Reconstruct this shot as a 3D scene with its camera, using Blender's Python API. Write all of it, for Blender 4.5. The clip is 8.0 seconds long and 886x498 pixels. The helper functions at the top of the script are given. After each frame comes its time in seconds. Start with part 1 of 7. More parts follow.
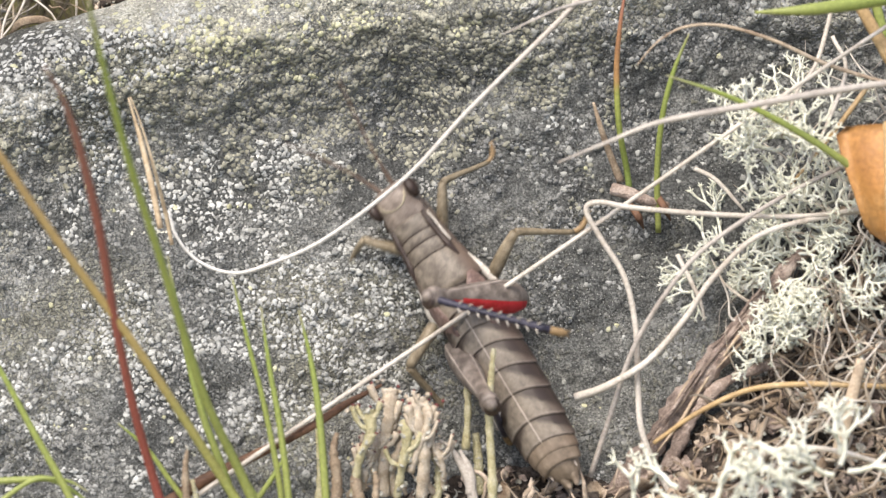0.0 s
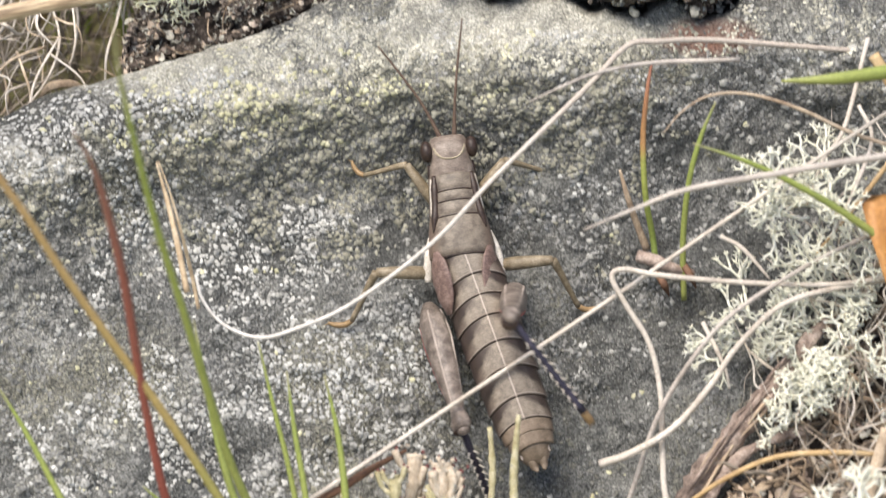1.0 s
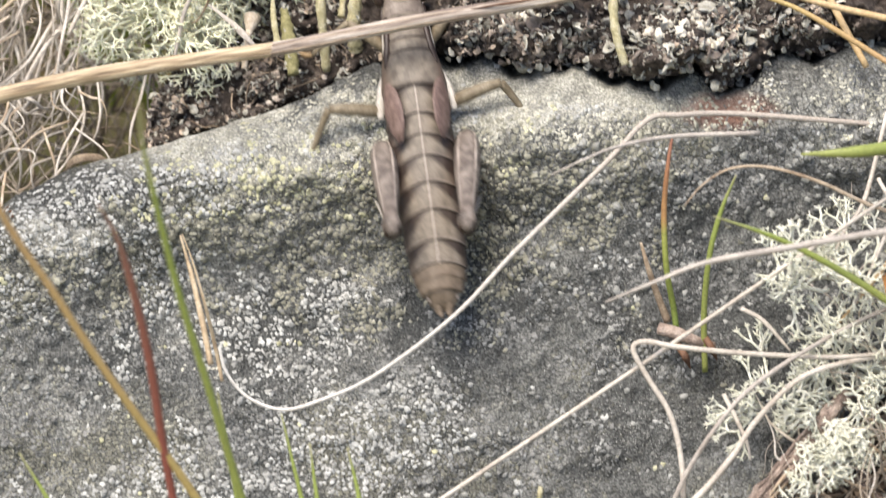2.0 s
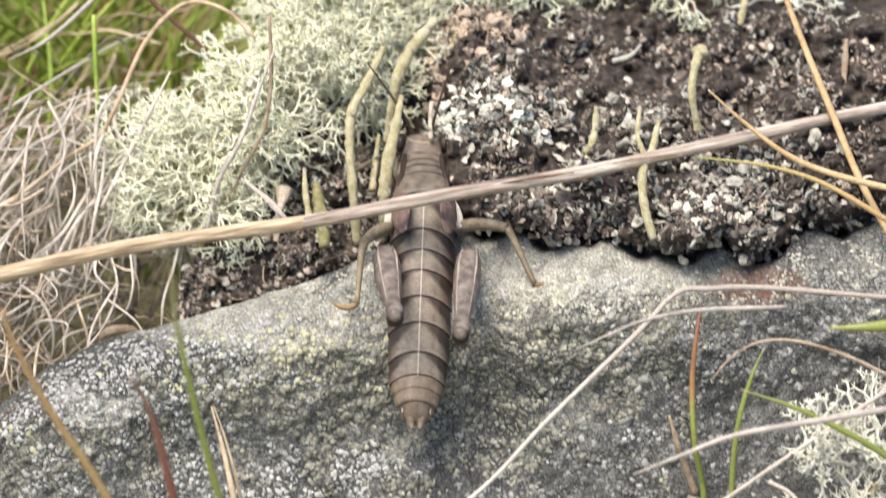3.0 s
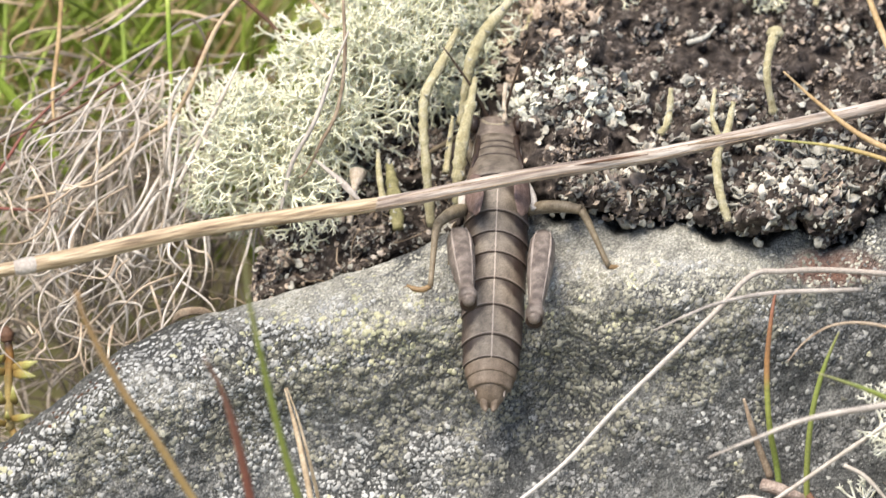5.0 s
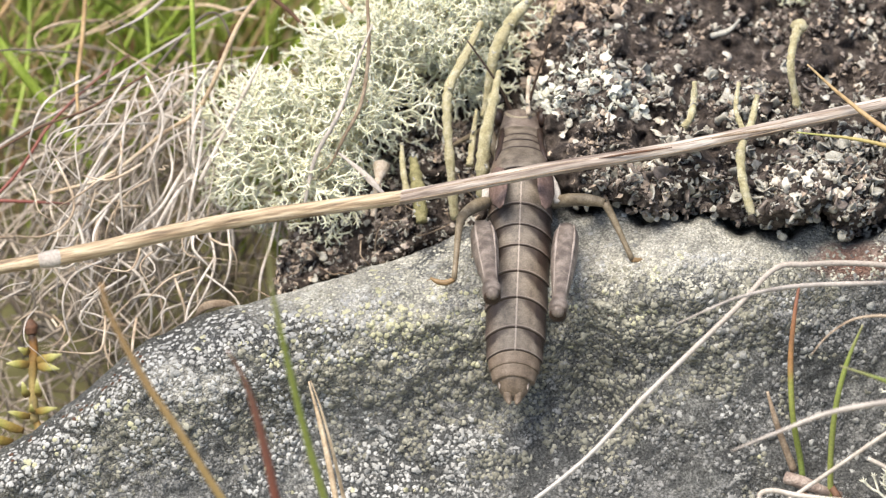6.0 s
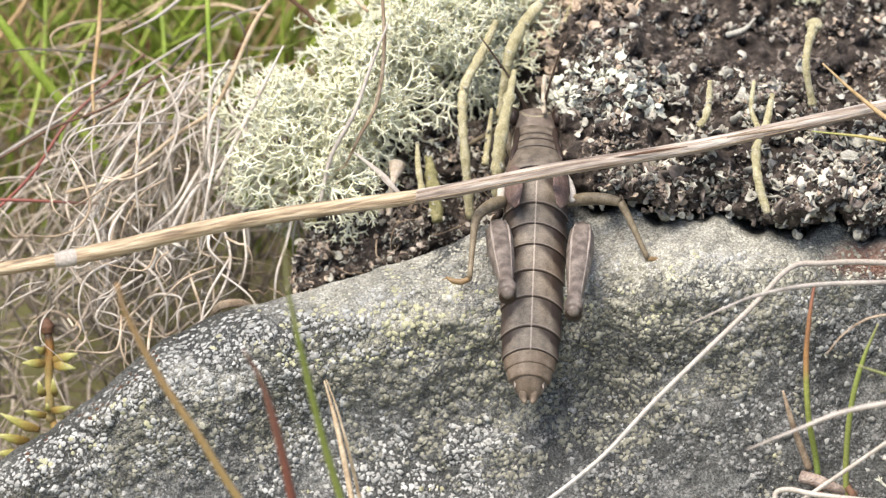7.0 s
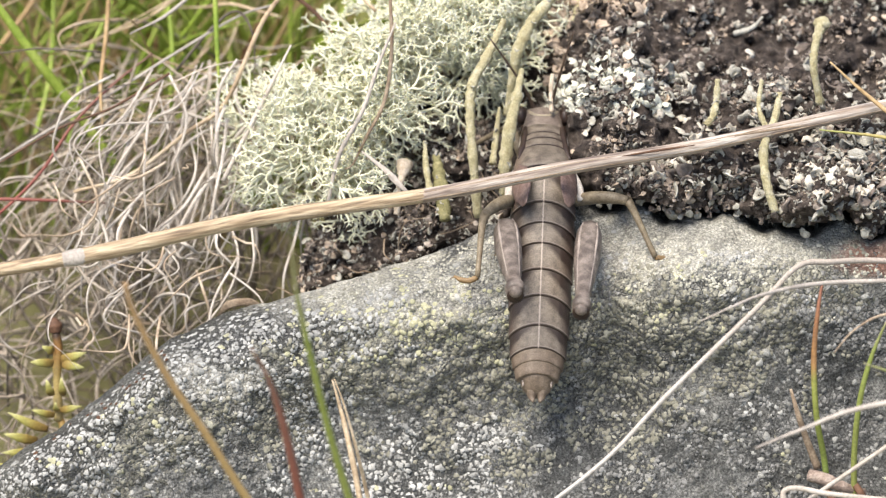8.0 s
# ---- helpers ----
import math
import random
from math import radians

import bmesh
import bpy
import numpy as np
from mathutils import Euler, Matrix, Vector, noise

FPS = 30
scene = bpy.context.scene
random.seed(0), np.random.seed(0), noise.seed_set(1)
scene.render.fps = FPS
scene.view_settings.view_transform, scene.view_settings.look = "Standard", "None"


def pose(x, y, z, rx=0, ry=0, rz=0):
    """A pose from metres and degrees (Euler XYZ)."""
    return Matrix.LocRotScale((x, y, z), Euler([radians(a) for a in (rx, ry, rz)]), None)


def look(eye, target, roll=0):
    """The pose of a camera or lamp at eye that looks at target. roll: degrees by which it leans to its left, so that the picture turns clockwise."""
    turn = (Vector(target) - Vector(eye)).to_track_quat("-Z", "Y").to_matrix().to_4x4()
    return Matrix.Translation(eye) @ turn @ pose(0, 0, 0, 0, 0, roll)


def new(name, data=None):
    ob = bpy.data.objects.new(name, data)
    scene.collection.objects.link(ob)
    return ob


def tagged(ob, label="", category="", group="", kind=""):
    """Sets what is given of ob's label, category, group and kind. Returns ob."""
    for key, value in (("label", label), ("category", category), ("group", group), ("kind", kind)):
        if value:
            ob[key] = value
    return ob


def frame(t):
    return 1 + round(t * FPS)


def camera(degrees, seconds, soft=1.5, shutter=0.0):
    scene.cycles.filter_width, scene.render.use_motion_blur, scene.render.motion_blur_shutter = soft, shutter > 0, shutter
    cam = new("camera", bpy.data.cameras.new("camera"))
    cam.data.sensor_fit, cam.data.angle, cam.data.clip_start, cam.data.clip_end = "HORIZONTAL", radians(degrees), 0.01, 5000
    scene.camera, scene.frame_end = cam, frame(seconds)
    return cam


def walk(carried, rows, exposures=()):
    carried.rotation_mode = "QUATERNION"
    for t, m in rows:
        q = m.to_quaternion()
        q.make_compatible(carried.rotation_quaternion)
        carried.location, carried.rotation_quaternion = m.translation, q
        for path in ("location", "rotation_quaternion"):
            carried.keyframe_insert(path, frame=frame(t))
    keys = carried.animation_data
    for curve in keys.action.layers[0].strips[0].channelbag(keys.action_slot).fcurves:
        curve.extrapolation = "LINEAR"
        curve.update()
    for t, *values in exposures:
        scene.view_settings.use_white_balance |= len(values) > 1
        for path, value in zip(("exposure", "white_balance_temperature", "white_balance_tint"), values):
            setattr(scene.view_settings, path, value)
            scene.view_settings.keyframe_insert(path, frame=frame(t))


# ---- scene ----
# A grasshopper climbs a lichen-covered boulder. Lengths in this file are millimetres unless metres are named.
MM = 0.001
SLOPE = 35.0                      # the boulder's front leans back this far from upright
ORIGIN = Vector((0.0, 0.0, 0.09))
FACE = pose(0, 0, 0, 90 - SLOPE).to_3x3()
ACROSS, UPWARD, OUT = FACE.col[0].copy(), FACE.col[1].copy(), FACE.col[2].copy()
REACH = 300.0                     # how far the eye stands off the boulder's front

# ---- camera ----
cam = camera(14.888, 8.0, soft=1.25, shutter=0.6)
cam.data.dof.use_dof = True
cam.data.dof.focus_distance = 0.301
cam.data.dof.aperture_fstop = 34.0
PATH = [  # seconds, pitch, yaw, roll, step back
    (0.0, -4.769, -4.384, 2.033, -4.28), (0.5, -4.699, -4.160, 2.045, -4.28), (0.7, -4.51, -4.00, 2.04, -4.1),
    (0.8, -4.20, -3.90, 2.035, -3.9), (1.0, -3.661, -3.756, 2.030, -3.61), (1.2, -3.387, -3.668, 2.027, -3.5),
    (2.3, -1.863, -3.009, 1.55, -1.00), (2.5, -1.319, -2.856, 1.542, -0.46), (2.8, -0.09, -2.59, 1.48, -0.05),
    (3.0, 0.480, -2.472, 1.437, 0.18), (3.5, 0.995, -2.125, 1.185, 0.18), (4.0, 1.121, -1.741, 1.115, 0.08),
    (4.5, 0.812, -1.399, 0.938, -0.21), (5.0, 0.155, -0.967, 0.638, -0.49), (5.2, 0.045, -0.862, 0.58, -0.45),
    (6.3, 0.032, -0.36, 0.31, -0.32), (6.5, 0.030, -0.294, 0.272, -0.32), (7.0, 0.018, -0.160, 0.157, -0.11),
    (7.5, 0.011, -0.071, 0.080, -0.09), (8.0, 0.0, 0.0, 0.0, 0.0)]
walk(cam, [(t, Matrix.Translation(ORIGIN + OUT * (MM * (REACH + back))) @ pose(0, 0, 0, 90 - SLOPE + pitch, 0, yaw) @ pose(0, 0, 0, 0, 0, roll))
           for t, pitch, yaw, roll, back in PATH])

# ---- light ----
SUN_HEIGHT, SUN_SIDE = 72.0, -115.0   # degrees above the horizon; degrees to the side of straight ahead (minus: left)
world = bpy.data.worlds.new("sky")
scene.world = world
world.use_nodes = True
sky = world.node_tree.nodes.new("ShaderNodeTexSky")
sky.sky_type, sky.sun_disc = "NISHITA", False
sky.sun_elevation, sky.sun_rotation = radians(SUN_HEIGHT), radians(SUN_SIDE)
sky.air_density, sky.dust_density = 1.0, 3.5
world.node_tree.links.new(sky.outputs[0], world.node_tree.nodes["Background"].inputs[0])
world.node_tree.nodes["Background"].inputs[1].default_value = 0.15
sun = new("sun", bpy.data.lights.new("sun", "SUN"))
sun.data.energy, sun.data.angle, sun.data.color = 3.5, radians(36), (1.0, 0.92, 0.83)
a, e = radians(SUN_SIDE), radians(SUN_HEIGHT)
sun.matrix_world = look(Vector((math.sin(a) * math.cos(e), math.cos(a) * math.cos(e), math.sin(e))) * 5, (0, 0, 0))
scene.view_settings.exposure = 0.71


# ---- building helpers ----
def on(u, v, h=0.0):
    """A place fitted to the camera's view: u and v are pixel positions at its last pose, a twentieth of a millimetre
    each at h 0; h millimetres out of the boulder's front, on the same sight line.
    """
    k = (REACH - h) / REACH / 20
    return ORIGIN + MM * (ACROSS * ((u - 784) * k) + UPWARD * ((441 - v) * k) + OUT * h)


def shift(u, v):
    """From pixel positions at the camera's first pose to those at its last, which on() takes."""
    return 0.9853 * u - 0.0107 * v + 368.7, 0.0103 * u + 0.9843 * v + 502.6


def on_many(u, v, h):
    u, v, h = np.broadcast_arrays(np.asarray(u, float), np.asarray(v, float), np.asarray(h, float))
    k = ((REACH - h) / REACH / 20)[..., None]
    base = np.array(ORIGIN)
    return base + MM * (np.array(ACROSS) * ((u - 784)[..., None] * k) + np.array(UPWARD) * ((441 - v)[..., None] * k) + np.array(OUT) * h[..., None])


GRIDS = {}


def lattice(x, y, seed=0):
    """Smooth noise from 0 to 1, one lump per unit."""
    if seed not in GRIDS:
        GRIDS[seed] = np.random.RandomState(seed + 11).rand(128, 128)
    g = GRIDS[seed]
    xi, yi = np.floor(x).astype(int), np.floor(y).astype(int)
    fx, fy = x - xi, y - yi
    fx, fy = fx * fx * (3 - 2 * fx), fy * fy * (3 - 2 * fy)
    g00, g10 = g[xi % 128, yi % 128], g[(xi + 1) % 128, yi % 128]
    g01, g11 = g[xi % 128, (yi + 1) % 128], g[(xi + 1) % 128, (yi + 1) % 128]
    return (g00 * (1 - fx) + g10 * fx) * (1 - fy) + (g01 * (1 - fx) + g11 * fx) * fy


def rough(x, y, seed=0, octaves=4):
    total, size, scale = 0.0, 1.0, 1.0
    for i in range(octaves):
        total = total + size * (lattice(x * scale, y * scale, seed + i) - 0.5)
        size, scale = size * 0.5, scale * 2.03
    return total


def mesh(name, verts, faces, materials, slots=None, along=None, crust=None, smooth=True):
    me = bpy.data.meshes.new(name)
    me.from_pydata(np.asarray(verts).tolist(), [], [tuple(f) for f in (faces.tolist() if isinstance(faces, np.ndarray) else faces)])
    for m in materials:
        me.materials.append(m)
    if slots is not None:
        me.polygons.foreach_set("material_index", np.asarray(slots, np.int32))
    if along is not None:
        me.attributes.new("along", "FLOAT", "POINT").data.foreach_set("value", np.asarray(along, np.float32))
    if crust is not None:
        me.attributes.new("crust", "FLOAT", "POINT").data.foreach_set("value", np.asarray(crust, np.float32))
    me.polygons.foreach_set("use_smooth", [smooth] * len(me.polygons))
    me.update()
    return me


def fast_mesh(name, verts, tris, material):
    """A mesh of a great many triangles."""
    me = bpy.data.meshes.new(name)
    me.vertices.add(len(verts))
    me.vertices.foreach_set("co", np.asarray(verts, np.float32).ravel())
    me.loops.add(tris.size)
    me.loops.foreach_set("vertex_index", tris.astype(np.int32).ravel())
    me.polygons.add(len(tris))
    me.polygons.foreach_set("loop_start", np.arange(0, tris.size, 3, dtype=np.int32))
    me.polygons.foreach_set("use_smooth", np.ones(len(tris), bool))
    me.materials.append(material)
    me.update()
    me.validate()
    return me


def thing(name, verts, faces, materials, label="", category="", group="", kind="", parent=None, at=None, **more):
    """One mesh object; its origin lies at `at`, or at the mesh's middle. verts are in the world, or in the parent's space."""
    verts = np.asarray(verts, float)
    at = verts.mean(0) if at is None else np.asarray(at, float)
    ob = new(name, mesh(name, verts - at, faces, materials if isinstance(materials, list) else [materials], **more))
    ob.location = at
    if parent:
        ob.parent = parent
        ob.location = at
    return tagged(ob, label, category, group, kind)


def spline(points, steps=6):
    """A smooth line through the points, with the share of the way at each."""
    p = np.array([tuple(q) for q in points], float)
    if len(p) == 2:
        t = np.linspace(0, 1, steps + 1)
        return p[0] + (p[1] - p[0]) * t[:, None], t
    e = np.vstack([2 * p[0] - p[1], p, 2 * p[-1] - p[-2]])
    out = []
    for i in range(len(p) - 1):
        a0, a1, a2, a3 = e[i:i + 4]
        for t in np.arange(steps) / steps:
            out.append(0.5 * (2 * a1 + (a2 - a0) * t + (2 * a0 - 5 * a1 + 4 * a2 - a3) * t * t + (3 * a1 - a0 - 3 * a2 + a3) * t ** 3))
    out.append(p[-1])
    out = np.array(out)
    d = np.r_[0, np.cumsum(np.linalg.norm(np.diff(out, axis=0), axis=1))]
    return out, d / d[-1]


def tube(points, radius, sides=6, steps=6, flat=1.0, wobble=0.0, seed=0):
    """A round or flattened tube along a spline. radius: a number, or numbers spread evenly from start to end, in metres."""
    line, share = spline(points, steps)
    r = np.interp(share, np.linspace(0, 1, len(radius)), radius) if isinstance(radius, (list, tuple)) else np.full(len(line), float(radius))
    if wobble:
        rs = np.random.RandomState(seed)
        r = r * (1 + wobble * (rs.rand(len(r)) - 0.5))
    tang = np.gradient(line, axis=0)
    tang /= np.linalg.norm(tang, axis=1)[:, None] + 1e-12
    side = np.cross(tang[0], np.array(OUT))
    if np.linalg.norm(side) < 1e-3:
        side = np.cross(tang[0], np.array(ACROSS))
    n = len(line)
    ang = np.arange(sides) * 2 * math.pi / sides
    verts = np.empty((n * sides, 3))
    for i in range(n):
        side = side - tang[i] * (side @ tang[i])
        side /= np.linalg.norm(side) + 1e-12
        up = np.cross(side, tang[i])
        verts[i * sides:(i + 1) * sides] = line[i] + r[i] * (np.cos(ang)[:, None] * side + flat * np.sin(ang)[:, None] * up)
    i, j = np.meshgrid(np.arange(n - 1), np.arange(sides), indexing="ij")
    a0, b0 = i * sides + j, i * sides + (j + 1) % sides
    faces = np.stack([a0, b0, b0 + sides, a0 + sides], -1).reshape(-1, 4).tolist()
    faces += [list(range(sides))[::-1], list(range((n - 1) * sides, n * sides))]
    return verts, faces, np.repeat(share, sides)


class Heap:
    """Many shapes gathered for one mesh."""

    def __init__(self):
        self.v, self.f, self.a, self.n = [], [], [], 0

    def add(self, verts, faces, along=None):
        self.v.append(np.asarray(verts))
        self.f += [[k + self.n for k in f] for f in faces]
        self.a.append(np.zeros(len(verts)) if along is None else along)
        self.n += len(verts)
        return self

    def thing(self, name, materials, label="", category="", **more):
        return thing(name, np.vstack(self.v), self.f, materials, label, category, along=np.concatenate(self.a), **more)


def strewn(template, faces, places, normals, sizes, rs, lift=0.0, tilt=0.25):
    """Copies of a small shape, turned at random about the normals, as one set of arrays."""
    n = len(places)
    nrm = normals + tilt * rs.randn(n, 3)
    nrm /= np.linalg.norm(nrm, axis=1)[:, None]
    t1 = np.cross(nrm, rs.randn(n, 3))
    t1 /= np.linalg.norm(t1, axis=1)[:, None]
    t2 = np.cross(nrm, t1)
    basis = np.stack([t1, t2, nrm], 1) * np.asarray(sizes)[:, None, None]
    k = len(template)
    verts = (np.asarray(template)[None] @ basis + (places + nrm * lift)[:, None]).reshape(-1, 3)
    out = [[q + i * k for q in f] for i in range(n) for f in faces]
    return verts, out


def areoles(places, normals, sizes, rs, high=0.3, sides=7, uneven=0.24, domed=0.0, kinds=16):
    """Flat-topped lichen cells with a rounded shoulder, set on a surface: verts and triangles."""
    n, high = len(places), high * 0.6
    pick = rs.randint(0, kinds, n)
    shapes = []
    for _ in range(kinds):
        a0 = (np.arange(sides) + 0.5 * (rs.rand(sides) - 0.5)) * 2 * math.pi / sides
        k = (1 + uneven * rs.randn(sides).clip(-1.6, 1.6))[:, None]
        ring = np.stack([np.cos(a0), np.sin(a0) * rs.uniform(0.78, 1.12), 0 * a0], 1) * k
        low, top = ring - (0, 0, 0.3), ring * (0.86, 0.86, 0) + np.stack([0 * a0, 0 * a0, high * (0.8 + 0.35 * rs.rand(sides))], 1)
        shapes.append(np.vstack([low, top, [[0.12 * rs.randn(), 0.12 * rs.randn(), high * (0.85 + domed)]]]))
    shapes = np.array(shapes)
    nrm = normals + 0.07 * rs.randn(n, 3)
    nrm /= np.linalg.norm(nrm, axis=1)[:, None]
    t1 = np.cross(nrm, rs.randn(n, 3))
    t1 /= np.linalg.norm(t1, axis=1)[:, None]
    basis = np.stack([t1, np.cross(nrm, t1), nrm], 1) * (1.1 * sizes)[:, None, None]
    verts = (shapes[pick] @ basis + places[:, None]).reshape(-1, 3)
    j = np.arange(sides)
    q = (j + 1) % sides
    tri = np.vstack([np.stack([j, q, sides + q], 1), np.stack([j, sides + q, sides + j], 1), np.stack([sides + j, sides + q, 0 * j + 2 * sides], 1)])
    return verts, (tri[None] + (np.arange(n) * (2 * sides + 1))[:, None, None]).reshape(-1, 3)


def paved(pitch, rs, box=(0, 380, 1960, 1420)):
    """Places spread evenly but not in rows, `pitch` millimetres apart."""
    d = pitch * 20
    uu, vv = np.meshgrid(np.arange(box[0], box[2], d), np.arange(box[1], box[3], d * 0.866))
    uu = uu + (np.arange(len(uu)) % 2)[:, None] * d / 2
    return (uu + d * rs.uniform(-0.36, 0.36, uu.shape)).ravel(), (vv + d * rs.uniform(-0.36, 0.36, uu.shape)).ravel()


def dome(sides=6, high=0.5, uneven=0.0, rs=None):
    """A small cushion: flat below, rounded above."""
    a0 = np.arange(sides) * 2 * math.pi / sides
    ring = np.stack([np.cos(a0), np.sin(a0), 0 * a0 - 0.3], 1)
    mid = np.stack([0.8 * np.cos(a0), 0.8 * np.sin(a0), 0 * a0 + high * 0.7], 1)
    if uneven:
        k = (1 + uneven * rs.randn(sides).clip(-1.5, 1.5))[:, None]
        ring[:, :2] *= k
        mid[:, :2] *= k
    v = np.vstack([ring, mid, [[0, 0, high]]])
    f = [[i, (i + 1) % sides, sides + (i + 1) % sides, sides + i] for i in range(sides)]
    f += [[sides + i, sides + (i + 1) % sides, 2 * sides] for i in range(sides)]
    return v, f


def ruffle(rs):
    """An upright frond of lichen, split into a few frilled lobes with curled rims; one unit tall."""
    m, n = 5, 15
    a0 = np.linspace(-1.25, 1.25, n)
    ph, wave = rs.rand() * 6, rs.uniform(2.6, 3.6)
    edge = 0.72 + 0.3 * np.abs(np.sin(a0 * wave * 0.75 + ph)) + 0.08 * rs.randn(n)
    curl, frill = rs.uniform(0.25, 0.7), rs.uniform(0.1, 0.22)
    rows = []
    for i in range(m):
        q = (i + 0.6) / (m - 0.4)
        rad = q * (1 + (edge - 1) * q ** 1.5)
        rows.append(np.stack([rad * np.sin(a0) * 0.85, curl * q ** 2.4 * (0.6 + 0.4 * np.cos(a0)) + frill * q ** 1.5 * np.sin(a0 * wave * 2 + ph), rad * np.cos(a0)], 1))
    front = np.vstack(rows)
    out = np.vstack([front, front + [0, -0.09, -0.02]])
    k, f = m * n, []
    for i in range(m - 1):
        for j in range(n - 1):
            p = i * n + j
            f += [[p, p + 1, p + n + 1, p + n], [k + p + 1, k + p, k + p + n, k + p + n + 1]]
    for j in range(n - 1):
        p = (m - 1) * n + j
        f += [[p, p + 1, k + p + 1, k + p], [j + 1, j, k + j, k + j + 1]]
    for i in range(m - 1):
        p, q = i * n, i * n + n - 1
        f += [[p, p + n, k + p + n, k + p], [q + n, q, k + q, k + q + n]]
    return out, f


def scale_leaf(rs):
    """A curled, lobed scale of lichen, about one unit across."""
    n = 9
    a0 = np.linspace(-2.3, 2.3, n)
    ph, lobes = rs.rand() * 6, rs.uniform(1.6, 3.2)
    rad = 1 + 0.2 * np.sin(a0 * lobes + ph) + 0.13 * rs.randn(n).clip(-1.2, 1)
    curl = 0.3 + 0.65 * rs.rand()
    rim = np.stack([rad * np.sin(a0) * 0.8, rad * np.cos(a0) * 0.8 + 0.3, curl * (0.75 + 0.5 * np.sin(a0 * lobes * 0.8 + ph * 2)) + 0.08 * rs.randn(n)], 1)
    mid = rim * [0.6, 0.6, 0.45]
    top = np.vstack([mid, rim, [[0, -0.25, 0]]])
    low = top + [0, 0, -0.2]
    v = np.vstack([top, low])
    k = len(top)
    f = []
    for i in range(n - 1):
        f += [[i, i + 1, n + i + 1, n + i], [k + i + 1, k + i, k + n + i, k + n + i + 1], [n + i, n + i + 1, k + n + i + 1, k + n + i]]
        f += [[2 * n, i + 1, i], [k + 2 * n, k + i, k + i + 1]]
    f += [[2 * n, 0, n, k + n, k, k + 2 * n], [2 * n, k + 2 * n, k + n - 1, k + 2 * n - 1, 2 * n - 1, n - 1]]
    return v, f


# ---- materials ----
def nodes_of(name):
    m = bpy.data.materials.new(name)
    m.use_nodes = True
    t = m.node_tree
    return m, t, t.nodes["Principled BSDF"], lambda kind: t.nodes.new("ShaderNode" + kind)


def ramp(t, source, stops, make):
    r = make("ValToRGB")
    el = r.color_ramp.elements
    el.remove(el[1])
    el[0].position, el[0].color = stops[0][0], (*stops[0][1], 1)
    for at, col in stops[1:]:
        el.new(at).color = (*col, 1)
    t.links.new(source, r.inputs[0])
    return r.outputs[0]


def noise_of(t, make, coord, size, detail=4.0, roughness=0.6):
    n = make("TexNoise")
    n.inputs["Scale"].default_value = 1 / (size * MM)
    n.inputs["Detail"].default_value, n.inputs["Roughness"].default_value = detail, roughness
    t.links.new(coord, n.inputs["Vector"])
    return n.outputs["Fac"]


def mixed(t, make, fac, a0, b0, blend="MIX"):
    m = make("Mix")
    m.data_type, m.blend_type = "RGBA", blend
    for k, s in ((0, fac), (6, a0), (7, b0)):
        if isinstance(s, (int, float)):
            m.inputs[k].default_value = s
        elif isinstance(s, tuple):
            m.inputs[k].default_value = (*s, 1)
        else:
            t.links.new(s, m.inputs[k])
    return m.outputs[2]


def sums(t, make, op, a0, b0=0.0, c0=0.0):
    m = make("Math")
    m.operation = op
    for k, s in enumerate((a0, b0, c0)):
        if isinstance(s, (int, float)):
            m.inputs[k].default_value = s
        else:
            t.links.new(s, m.inputs[k])
    return m.outputs[0]


def bumped(t, make, bsdf, height, depth, strength=1.0):
    b = make("Bump")
    b.inputs["Strength"].default_value, b.inputs["Distance"].default_value = strength, depth * MM
    t.links.new(height, b.inputs["Height"])
    t.links.new(b.outputs[0], bsdf.inputs["Normal"])


def plain(name, colours, size=2.0, fine=0.3, roughness=0.75, relief=0.06, along=None, islands=0.0, spec=0.4, soft=0.0):
    """A natural surface: colours blend by noise at two scales; along: stops of a tint from a strand's start to its end;
    islands: how much single pieces differ in lightness."""
    m, t, b, make = nodes_of(name)
    co = make("TexCoord").outputs["Object"]
    big, small = noise_of(t, make, co, size), noise_of(t, make, co, fine)
    stops = [(0.3 + 0.4 * i / max(1, len(colours) - 1), c) for i, c in enumerate(colours)]
    if along:
        at = make("Attribute")
        at.attribute_name = "along"
        way = sums(t, make, "ADD", at.outputs["Fac"], sums(t, make, "MULTIPLY_ADD", big, 0.3, -0.15))
        col = ramp(t, way, along, make)
        col = mixed(t, make, 0.35, col, ramp(t, big, stops, make), "OVERLAY") if colours else col
    else:
        col = ramp(t, big, stops, make)
    grain = ramp(t, small, [(0.3, (0.72, 0.72, 0.72)), (0.7, (1.15, 1.15, 1.15))], make)
    col = mixed(t, make, 1.0, col, grain, "MULTIPLY")
    if islands:
        geo = make("NewGeometry")
        tint = ramp(t, geo.outputs["Random Per Island"], [(0.0, (1 - islands,) * 3), (1.0, (1 + islands,) * 3)], make)
        col = mixed(t, make, 1.0, col, tint, "MULTIPLY")
    t.links.new(col, b.inputs["Base Color"])
    b.inputs["Roughness"].default_value = roughness
    b.inputs["Specular IOR Level"].default_value = spec
    if soft:
        b.inputs["Subsurface Weight"].default_value = soft
        b.inputs["Subsurface Radius"].default_value = (0.0006, 0.0005, 0.0003)
    bumped(t, make, b, small, relief)
    return m


